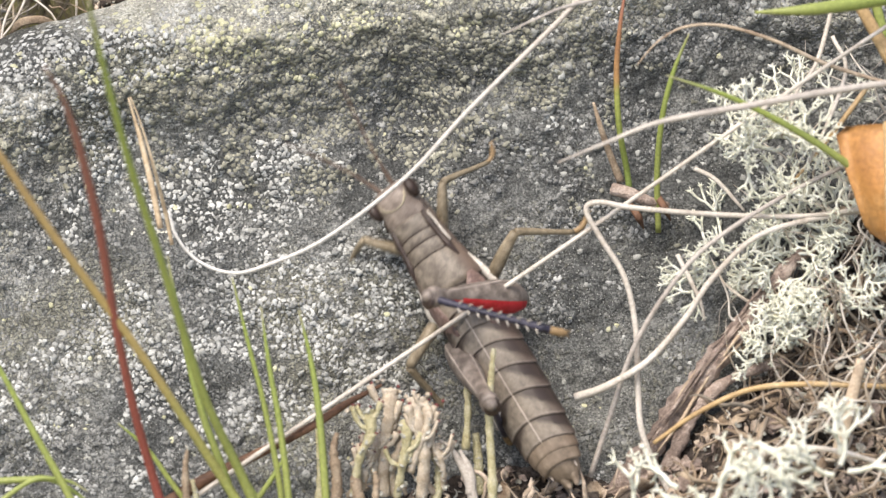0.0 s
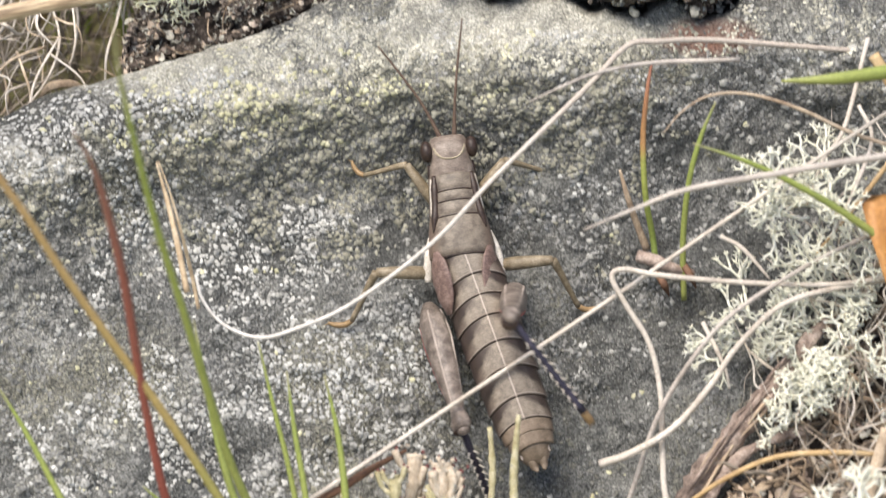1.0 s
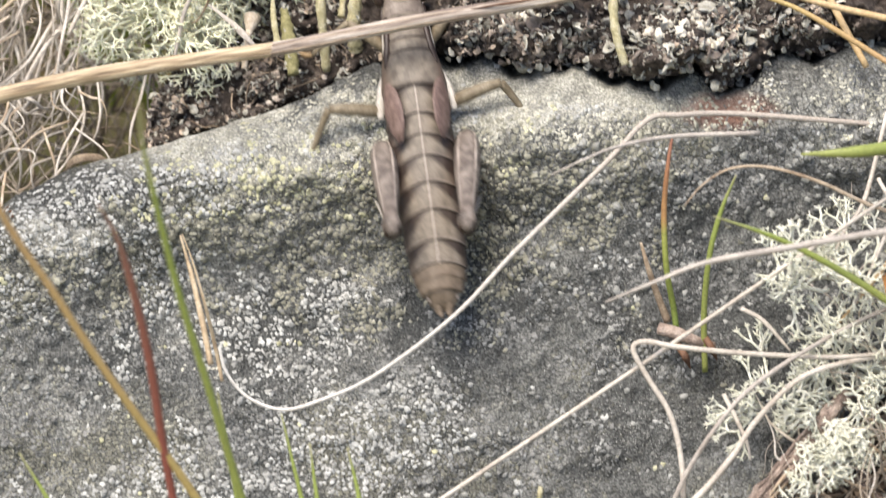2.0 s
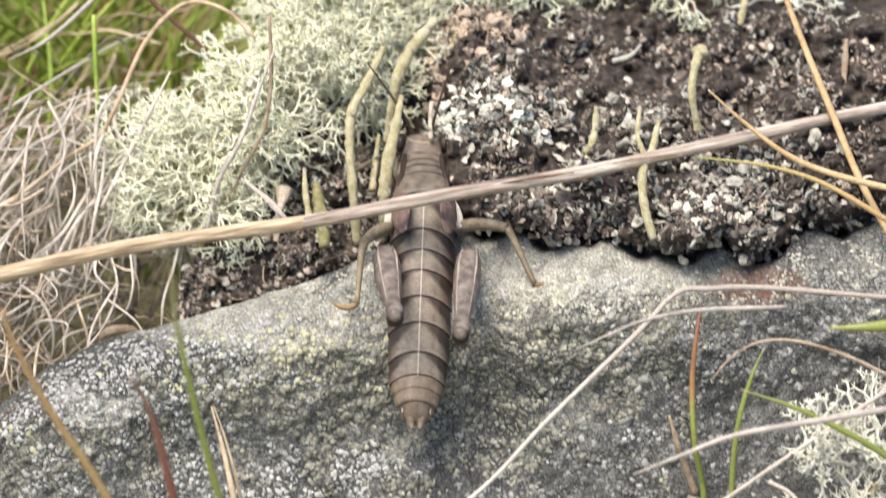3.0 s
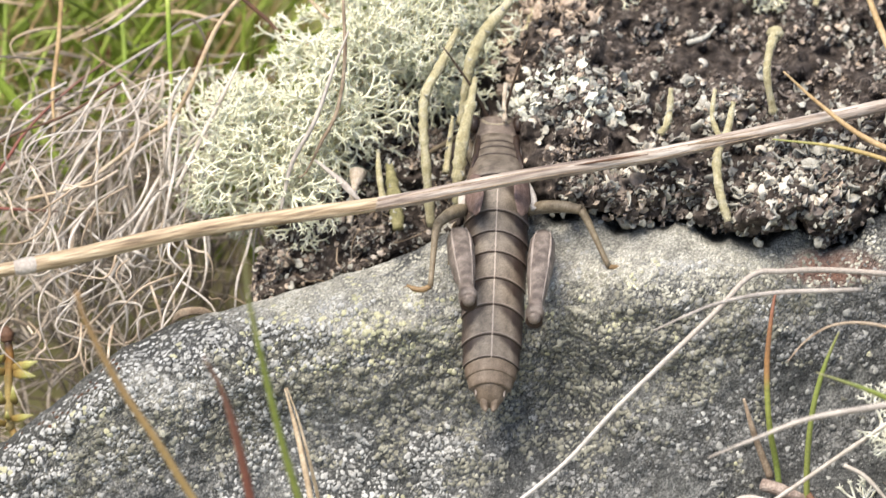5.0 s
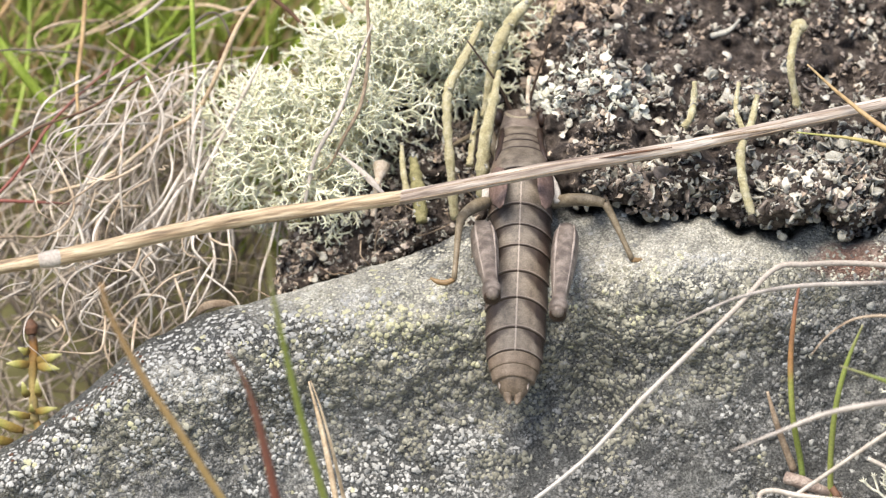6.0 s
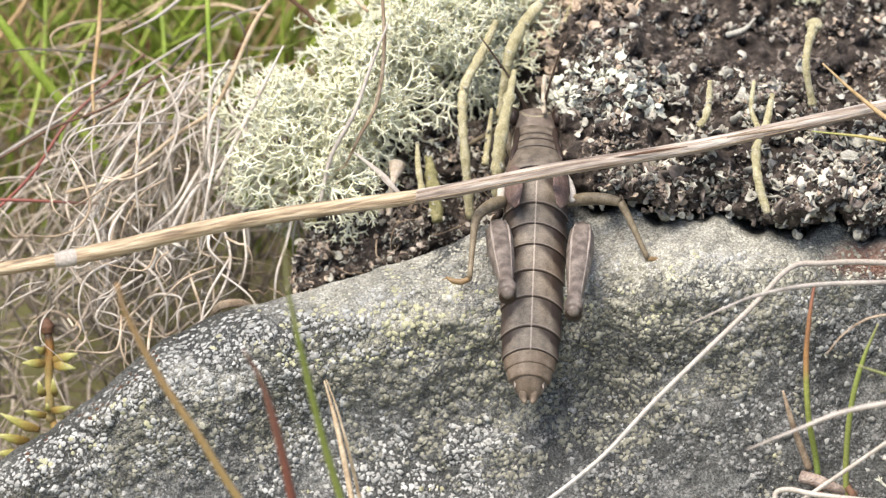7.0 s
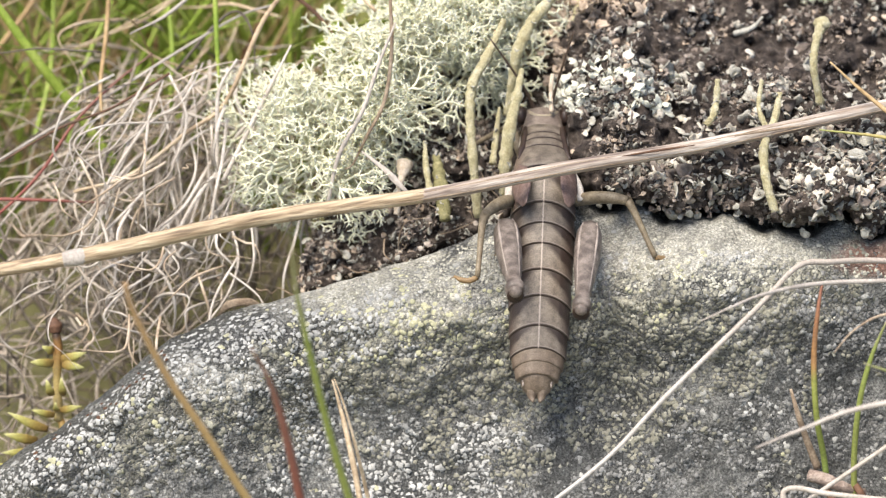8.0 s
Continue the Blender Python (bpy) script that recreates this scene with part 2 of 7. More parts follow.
def rock_material():
    """Grey gneiss under a crust of pale and yellow lichen that breaks into small cells."""
    m, t, b, make = nodes_of("lichened_rock")
    co = make("TexCoord").outputs["Object"]
    stone = ramp(t, noise_of(t, make, co, 1.2, 6, 0.7), [(0.3, (0.085, 0.087, 0.085)), (0.5, (0.17, 0.173, 0.167)), (0.72, (0.3, 0.303, 0.29))], make)
    speck = ramp(t, noise_of(t, make, co, 0.22, 3, 0.7), [(0.36, (0.36, 0.36, 0.355)), (0.5, (0.92, 0.92, 0.91)), (0.66, (1.8, 1.8, 1.75))], make)
    stone = mixed(t, make, 1.0, stone, speck, "MULTIPLY")
    warp = make("VectorMath")
    warp.operation = "MULTIPLY_ADD"
    wn = make("TexNoise")
    wn.inputs["Scale"].default_value = 1400
    t.links.new(co, wn.inputs["Vector"])
    t.links.new(wn.outputs["Color"], warp.inputs[0])
    warp.inputs[1].default_value = (0.0007, 0.0007, 0.0007)
    t.links.new(co, warp.inputs[2])
    cell = make("TexVoronoi")
    cell.feature = "DISTANCE_TO_EDGE"
    cell.inputs["Scale"].default_value = 2300
    t.links.new(warp.outputs[0], cell.inputs["Vector"])
    kind = make("TexVoronoi")
    kind.inputs["Scale"].default_value = 2300
    t.links.new(warp.outputs[0], kind.inputs["Vector"])
    split = make("SeparateColor")
    t.links.new(kind.outputs["Color"], split.inputs[0])
    patch = noise_of(t, make, co, 9, 3, 0.55)
    medium = noise_of(t, make, co, 2.6, 3, 0.6)
    # Lichen cover, which also carries light and shade painted on the boulder.
    spread = make("Attribute")
    spread.attribute_name = "crust"
    cover = sums(t, make, "ADD", sums(t, make, "MULTIPLY", patch, 1.3), sums(t, make, "MULTIPLY_ADD", medium, 0.8, -0.85))
    cover = sums(t, make, "ADD", cover, sums(t, make, "MULTIPLY", spread.outputs["Fac"], 0.9))
    lit = ramp(t, sums(t, make, "SUBTRACT", cover, sums(t, make, "MULTIPLY", split.outputs[0], 0.55)), [(0.02, (0, 0, 0)), (0.1, (1, 1, 1))], make)
    edge = ramp(t, cell.outputs["Distance"], [(0.0, (0, 0, 0)), (0.16, (1, 1, 1))], make)
    crust = sums(t, make, "MULTIPLY", lit, edge)
    pale = ramp(t, split.outputs[1], [(0.0, (0.17, 0.172, 0.162)), (0.5, (0.27, 0.272, 0.255)), (1.0, (0.4, 0.402, 0.38))], make)
    olive = ramp(t, split.outputs[1], [(0.0, (0.15, 0.147, 0.12)), (1.0, (0.32, 0.314, 0.25))], make)
    zone = ramp(t, noise_of(t, make, co, 15, 2, 0.5), [(0.45, (0, 0, 0)), (0.6, (1, 1, 1))], make)
    skin = mixed(t, make, zone, pale, olive)
    col = mixed(t, make, sums(t, make, "MULTIPLY", crust, 0.9), stone, mixed(t, make, 0.5, skin, speck, "MULTIPLY"))
    wash = ramp(t, noise_of(t, make, co, 13, 4, 0.6), [(0.36, (0.5, 0.51, 0.51)), (0.5, (0.92, 0.92, 0.91)), (0.62, (1.3, 1.29, 1.24))], make)
    col = mixed(t, make, 1.0, col, wash, "MULTIPLY")
    rust = make("Attribute")
    rust.attribute_name = "along"
    col = mixed(t, make, sums(t, make, "MULTIPLY", rust.outputs["Fac"], sums(t, make, "MULTIPLY", medium, 1.5)), col, (0.2, 0.1, 0.07))
    film = make("Attribute")
    film.attribute_name = "film"
    thin = ramp(t, sums(t, make, "ADD", sums(t, make, "MULTIPLY", film.outputs["Fac"], 1.1), sums(t, make, "MULTIPLY_ADD", medium, 0.9, -0.75)), [(0.15, (0, 0, 0)), (0.5, (0.9, 0.9, 0.9))], make)
    coat = mixed(t, make, 1.0, ramp(t, noise_of(t, make, co, 1.6, 6, 0.7), [(0.3, (0.17, 0.165, 0.145)), (0.45, (0.32, 0.314, 0.275)), (0.6, (0.44, 0.433, 0.385)), (0.72, (0.56, 0.553, 0.505))], make), ramp(t, noise_of(t, make, co, 0.15, 3, 0.6), [(0.3, (0.7, 0.7, 0.68)), (0.7, (1.15, 1.15, 1.15))], make), "MULTIPLY")
    coat = mixed(t, make, 0.75, coat, speck, "MULTIPLY")
    col = mixed(t, make, thin, col, coat)
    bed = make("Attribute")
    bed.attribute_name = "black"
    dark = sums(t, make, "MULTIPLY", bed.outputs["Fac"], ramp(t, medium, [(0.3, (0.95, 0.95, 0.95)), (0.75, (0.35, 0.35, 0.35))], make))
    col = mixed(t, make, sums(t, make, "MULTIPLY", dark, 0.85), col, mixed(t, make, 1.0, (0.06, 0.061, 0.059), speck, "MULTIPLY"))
    rusty = sums(t, make, "MULTIPLY", rust.outputs["Fac"], sums(t, make, "MULTIPLY", medium, 1.5))
    col = mixed(t, make, rusty, col, (0.23, 0.125, 0.09))
    t.links.new(col, b.inputs["Base Color"])
    b.inputs["Roughness"].default_value, b.inputs["Specular IOR Level"].default_value = 0.8, 0.35
    fine = noise_of(t, make, co, 0.35, 6, 0.75)
    relief = sums(t, make, "ADD", sums(t, make, "MULTIPLY", crust, 0.7), sums(t, make, "MULTIPLY", fine, 1.4))
    bumped(t, make, b, sums(t, make, "MULTIPLY", relief, sums(t, make, "MULTIPLY_ADD", thin, -0.8, 1.0)), 0.34)
    return m


ROCK = rock_material()
AREOLE = plain("pale_lichen", [(0.25, 0.253, 0.236), (0.35, 0.353, 0.33), (0.46, 0.462, 0.437)], 1.2, 0.12, 0.9, 0.05, islands=0.28)
CREAM_CRUST = plain("cream_lichen", [(0.25, 0.244, 0.195), (0.37, 0.362, 0.295), (0.49, 0.48, 0.4)], 1.4, 0.12, 0.9, 0.05, islands=0.34)
OLIVE_CRUST = plain("olive_lichen", [(0.15, 0.146, 0.112), (0.23, 0.225, 0.175), (0.33, 0.323, 0.258)], 1.0, 0.12, 0.9, 0.05, islands=0.26)
GREY_CRUST = plain("grey_lichen", [(0.12, 0.121, 0.114), (0.195, 0.196, 0.185), (0.29, 0.291, 0.274)], 1.0, 0.12, 0.9, 0.05, islands=0.24)
FLAT_CRUST = plain("flat_lichen", [(0.22, 0.222, 0.2), (0.3, 0.302, 0.275), (0.4, 0.4, 0.37)], 1.0, 0.12, 0.9, 0.06, islands=0.2)
YELLOW = plain("yellow_lichen", [(0.33, 0.325, 0.2), (0.41, 0.402, 0.26), (0.5, 0.488, 0.35)], 1.0, 0.12, 0.9, 0.04, islands=0.2)
SOIL = plain("peaty_soil", [(0.022, 0.016, 0.012), (0.066, 0.05, 0.04), (0.2, 0.165, 0.135)], 1.0, 0.2, 0.9, 0.6)
GROUND = plain("meadow_floor", [(0.09, 0.095, 0.03), (0.2, 0.18, 0.085), (0.33, 0.29, 0.165)], 260, 7.0, 0.95, 1.2)
SCALES = plain("lichen_scales", [(0.085, 0.068, 0.057), (0.19, 0.158, 0.132), (0.38, 0.335, 0.285)], 2.0, 0.2, 0.85, 0.06, islands=0.45, soft=0.1)
SCALES_PALE = plain("pale_scales", [(0.24, 0.232, 0.19), (0.35, 0.34, 0.29), (0.46, 0.448, 0.395)], 1.5, 0.2, 0.85, 0.06, islands=0.35, soft=0.1)
SCALES_CREAM = plain("cream_scales", [(0.4, 0.365, 0.29), (0.53, 0.495, 0.415), (0.65, 0.62, 0.535)], 1.5, 0.2, 0.85, 0.06, islands=0.3, soft=0.1)
SCALES_MINT = plain("mint_scales", [(0.5, 0.495, 0.395), (0.63, 0.63, 0.53), (0.73, 0.735, 0.645)], 1.5, 0.2, 0.85, 0.06, islands=0.25, soft=0.1)
SCALES_TAN = plain("tan_scales", [(0.25, 0.19, 0.138), (0.41, 0.33, 0.25), (0.56, 0.475, 0.385)], 1.5, 0.25, 0.85, 0.05, islands=0.3, soft=0.1)
REINDEER = plain("reindeer_lichen", [(0.59, 0.59, 0.405), (0.715, 0.715, 0.54), (0.795, 0.79, 0.65)], 2.0, 0.2, 0.9, 0.04, soft=0.3)
REINDEER_WHITE = plain("bleached_lichen", [(0.5, 0.5, 0.39), (0.64, 0.64, 0.53), (0.74, 0.735, 0.65)], 2.0, 0.2, 0.9, 0.04, soft=0.15)
STALK = plain("lichen_stalk", [(0.33, 0.29, 0.15), (0.49, 0.445, 0.265), (0.61, 0.57, 0.4)], 1.0, 0.16, 0.9, 0.3, soft=0.1)
OLIVE_LOBE = plain("olive_lobe", [(0.15, 0.14, 0.06), (0.26, 0.24, 0.11), (0.36, 0.33, 0.18)], 1.0, 0.16, 0.85, 0.2)
STALK_BROWN = plain("brown_stalk", [(0.16, 0.11, 0.072), (0.27, 0.205, 0.14), (0.37, 0.3, 0.215)], 1.6, 0.2, 0.9, 0.08)
STALK_PINK = plain("beige_stalk", [(0.3, 0.24, 0.17), (0.46, 0.39, 0.3), (0.58, 0.52, 0.43)], 1.2, 0.16, 0.9, 0.1, soft=0.1)
RED_FRUIT = plain("red_fruit", [(0.09, 0.022, 0.022), (0.17, 0.05, 0.045)], 0.5, 0.12, 0.7, 0.03)
STRAW = plain("dry_straw", [(0.22, 0.15, 0.09), (0.47, 0.36, 0.23), (0.6, 0.5, 0.36)], 2.2, 0.25, 0.6, 0.05)
STRAW_MID = plain("weathered_straw", [(0.25, 0.18, 0.12), (0.43, 0.34, 0.24), (0.56, 0.48, 0.38)], 2.2, 0.25, 0.65, 0.05)


def streaked(name, colours, axis, roughness=0.6):
    """Weathered straw: fibres run along the axis, with a few dark flecks."""
    m, t, b, make = nodes_of(name)
    co = make("TexCoord").outputs["Object"]
    dot, back, flat = make("VectorMath"), make("VectorMath"), make("VectorMath")
    dot.operation, back.operation, flat.operation = "DOT_PRODUCT", "SCALE", "SUBTRACT"
    t.links.new(co, dot.inputs[0])
    dot.inputs[1].default_value = axis
    back.inputs[0].default_value = Vector(axis) * 0.965
    t.links.new(dot.outputs["Value"], back.inputs["Scale"])
    t.links.new(co, flat.inputs[0])
    t.links.new(back.outputs[0], flat.inputs[1])
    fibre, fine, broad = noise_of(t, make, flat.outputs[0], 0.42, 3), noise_of(t, make, flat.outputs[0], 0.13, 2), noise_of(t, make, co, 9.0, 3)
    mix = sums(t, make, "MULTIPLY_ADD", fibre, 0.75, sums(t, make, "MULTIPLY", broad, 0.25))
    col = ramp(t, mix, [(0.34 + 0.3 * i / max(1, len(colours) - 1), c) for i, c in enumerate(colours)], make)
    col = mixed(t, make, 1.0, col, ramp(t, fine, [(0.3, (0.62, 0.6, 0.58)), (0.5, (1, 1, 1)), (0.7, (1.14, 1.13, 1.12))], make), "MULTIPLY")
    fleck = noise_of(t, make, co, 0.9, 3)
    col = mixed(t, make, ramp(t, fleck, [(0.68, (0, 0, 0)), (0.76, (0.8, 0.8, 0.8))], make), col, (0.14, 0.085, 0.05))
    t.links.new(col, b.inputs["Base Color"])
    b.inputs["Roughness"].default_value = roughness
    bumped(t, make, b, sums(t, make, "ADD", fibre, sums(t, make, "MULTIPLY", fine, 0.5)), 0.12)
    return m


STRAW_AXIS = (on(2050, 90, -9) - on(-60, 488, 5)).normalized()
STRAW_SHEATH = streaked("straw_sheath", [(0.12, 0.08, 0.045), (0.3, 0.22, 0.13), (0.46, 0.365, 0.235), (0.59, 0.495, 0.35)], STRAW_AXIS)
STRAW_STEM = streaked("straw_stem", [(0.11, 0.078, 0.062), (0.27, 0.215, 0.172), (0.4, 0.342, 0.285), (0.55, 0.5, 0.44)], STRAW_AXIS)
STRAW_PALE = plain("bleached_straw", [(0.34, 0.292, 0.238), (0.48, 0.43, 0.365), (0.59, 0.545, 0.485)], 3.0, 0.25, 0.6, 0.04)
STRAW_BENT = plain("bent_straw", [(0.5, 0.5, 0.5)], 2.0, 0.25, 0.65, 0.05, along=[(0.0, (0.36, 0.31, 0.26)), (0.5, (0.42, 0.37, 0.315)), (0.7, (0.55, 0.515, 0.465)), (1.0, (0.62, 0.59, 0.545))])
STRAW_GREY = plain("grey_straw", [(0.27, 0.235, 0.2), (0.4, 0.36, 0.315), (0.5, 0.45, 0.39)], 3.0, 0.25, 0.7, 0.04)
STRAW_ORANGE = plain("ochre_straw", [(0.28, 0.18, 0.08), (0.42, 0.29, 0.14), (0.48, 0.37, 0.22)], 3.0, 0.3, 0.6, 0.03)
TANGLE = plain("dead_grass", [(0.13, 0.1, 0.072), (0.29, 0.245, 0.19), (0.5, 0.44, 0.365)], 5.0, 0.3, 0.8, 0.04, islands=0.6)
# Darker dead grass: the shade between the upper blades is put into its colour.
SHADED_TANGLE = plain("shaded_grass", [(0.07, 0.05, 0.033), (0.15, 0.115, 0.082), (0.28, 0.23, 0.175)], 5.0, 0.3, 0.85, 0.04, islands=0.5)
GREEN = plain("green_grass", [(0.12, 0.19, 0.022), (0.23, 0.31, 0.04), (0.38, 0.43, 0.11)], 4.0, 0.3, 0.5, 0.03, islands=0.35, soft=0.1)
STEM_GREEN = plain("green_stem", [(0.5, 0.5, 0.5)], 3.0, 0.25, 0.5, 0.03, along=[(0.0, (0.23, 0.25, 0.07)), (0.85, (0.2, 0.245, 0.055)), (1.0, (0.26, 0.25, 0.13))])
STEM_RED = plain("red_stem", [(0.5, 0.5, 0.5)], 3.0, 0.25, 0.5, 0.03, along=[(0.0, (0.25, 0.06, 0.045)), (0.7, (0.2, 0.07, 0.05)), (1.0, (0.17, 0.1, 0.072))])
STEM_YELLOW = plain("yellow_stem", [(0.5, 0.5, 0.5)], 3.0, 0.25, 0.5, 0.03, along=[(0.0, (0.26, 0.29, 0.08)), (0.35, (0.36, 0.27, 0.1)), (1.0, (0.36, 0.23, 0.11))])
STEM_TIPPED = plain("red_tipped_stem", [(0.5, 0.5, 0.5)], 3.0, 0.25, 0.5, 0.03, along=[(0.0, (0.15, 0.2, 0.045)), (0.5, (0.24, 0.26, 0.06)), (0.64, (0.32, 0.18, 0.07)), (1.0, (0.24, 0.1, 0.06))])
BARK = plain("weathered_bark", [(0.17, 0.125, 0.1), (0.34, 0.262, 0.216), (0.58, 0.475, 0.4)], 1.2, 0.2, 0.9, 0.4)
TWIG = plain("dark_twig", [(0.07, 0.035, 0.02), (0.15, 0.075, 0.04)], 1.5, 0.3, 0.7, 0.08)
LEAF = plain("ochre_leaf", [(0.26, 0.115, 0.035), (0.38, 0.18, 0.05), (0.43, 0.24, 0.09)], 5.0, 0.4, 0.55, 0.06)
SPRIG_STEM = plain("sprig_stem", [(0.5, 0.5, 0.5)], 1.0, 0.2, 0.5, 0.04, along=[(0.0, (0.3, 0.24, 0.1)), (0.5, (0.36, 0.27, 0.09)), (0.8, (0.26, 0.13, 0.03)), (1.0, (0.06, 0.035, 0.02))], soft=0.1)
SPRIG_LEAF = plain("sprig_leaf", [(0.5, 0.5, 0.5)], 1.0, 0.2, 0.45, 0.04, along=[(0.0, (0.2, 0.12, 0.035)), (0.35, (0.27, 0.2, 0.05)), (0.6, (0.33, 0.31, 0.08)), (1.0, (0.44, 0.43, 0.18))], soft=0.1)

# ---- ground, boulder, soil ----
def sheet(uu, vv, hfun):
    """A surface over the boulder's front, as verts and faces."""
    u, v = np.meshgrid(uu, vv)
    h = hfun(u, v)
    verts = on_many(u, v, h).reshape(-1, 3)
    n, m = u.shape
    i, j = np.meshgrid(np.arange(n - 1), np.arange(m - 1), indexing="ij")
    a0 = i * m + j
    return verts, np.stack([a0 + m, a0 + m + 1, a0 + 1, a0], -1).reshape(-1, 4), u.ravel(), v.ravel()


def ground():
    r = np.r_[0, np.geomspace(0.02, 120, 70)]
    a0 = np.linspace(0, 2 * math.pi, 97)
    rr, aa = np.meshgrid(r, a0, indexing="ij")
    x, y = rr * np.cos(aa), 0.06 + rr * np.sin(aa)
    back = 0.5 + 0.5 * np.tanh((y - 0.02) / 0.024)
    z = ORIGIN.z - 0.054 + 0.032 * back + 0.012 * rough(x * 25, y * 25, 3) * np.clip(rr / 0.05, 0, 1) + 0.05 * np.clip(y - 0.1, 0, 4) + 0.6 * rough(x / 6, y / 6, 9) * np.clip(rr / 8, 0, 1)
    n, m = x.shape
    i, j = np.meshgrid(np.arange(n - 1), np.arange(m - 1), indexing="ij")
    k = i * m + j
    thing("ground", np.stack([x, y, z], -1).reshape(-1, 3), np.stack([k, k + m, k + m + 1, k + 1], -1).reshape(-1, 4), GROUND,
          "brown and green heath floor of litter and grass", "ground", kind="structure", at=(0, 0, 0))


CREST_U, CREST_S = [-400, 0, 300, 600, 900, 1250, 1568, 2300], [18, 14, 5.5, 1, 0, -2.0, -3, -4]
EDGE_U = [-400, 0, 100, 200, 300, 400, 520, 650, 780, 860, 1000, 1200, 2300]
EDGE_V = [1080, 830, 765, 690, 605, 555, 525, 488, 445, 410, 340, 300, 260]

BANK_U = [330, 380, 560, 700, 820, 900, 1040, 1130, 1200, 1290, 1340, 1420, 1465, 1492, 1540, 1600, 1640, 1720, 1811, 2200]
BANK_V = [600, 585, 530, 486, 438, 402, 356, 350, 374, 364, 382, 399, 388, 366, 413, 388, 347, 352, 330, 320]


def rock_h(u, v):
    """The boulder's height out of the slope: a foot that bulges, a hollow, a rounded crest and a ledge that runs back."""
    u, v = np.asarray(u, float), np.asarray(v, float)
    s = (441 - v) / 20
    q = s + np.interp(u, CREST_U, CREST_S)
    h = np.interp(q, [-85, -62, -46, -36, -28, -20, -14, -9, -6, -3, 4, 12, 20], [14, 9.5, 5, 1.6, -0.9, -2.4, -1.9, -0.2, 0.2, -1.3, -8, -16, -25])
    edge = (441 - np.interp(u, EDGE_U, EDGE_V)) / 20
    h = h - 2.6 * 0.9 * np.logaddexp(0, (s - edge + 1.0) / 0.9) * (1 / (1 + np.exp((u - 900) / 60)))
    h = h - 0.5 * np.logaddexp(0, (200 - u) / 60) - 1.0 * np.exp(-(((u - 400) / 130) ** 2 + ((v - 960) / 120) ** 2))
    h = h + 0.16 * np.clip(-6 - q, 0, 14) * np.clip((700 - u) / 350, 0, 1)
    h = h + 3.5 * rough(u / 420, v / 330, 20, 3) + 0.9 * rough(u / 70, v / 60, 31, 4) + 0.5 * rough(u / 16, v / 15, 41, 3)
    dent = np.exp(-(((u - 640) / 110) ** 2 + ((v - 790) / 70) ** 2)) + 1.5 * np.exp(-(((u - 1080) / 80) ** 2 + ((v - 680) / 110) ** 2))
    mouth = np.interp(u, BANK_U, BANK_V) + 11 + 26 * rough(u / 45, u * 0, 27, 3)   # the hollow under the turf's lip
    hollow = 1 / (1 + np.exp((v - mouth) / 3.0)) * np.clip((u - 1020) / 60, 0, 1)
    return h - 2.0 * dent - 5.0 * hollow


def normal_at(fun, u, v):
    d = 6.0
    a0 = on_many(u + d, v, fun(u + d, v)) - on_many(u - d, v, fun(u - d, v))
    b0 = on_many(u, v - d, fun(u, v - d)) - on_many(u, v + d, fun(u, v + d))
    n = np.cross(a0, b0)
    return n / np.linalg.norm(n, axis=-1)[..., None]


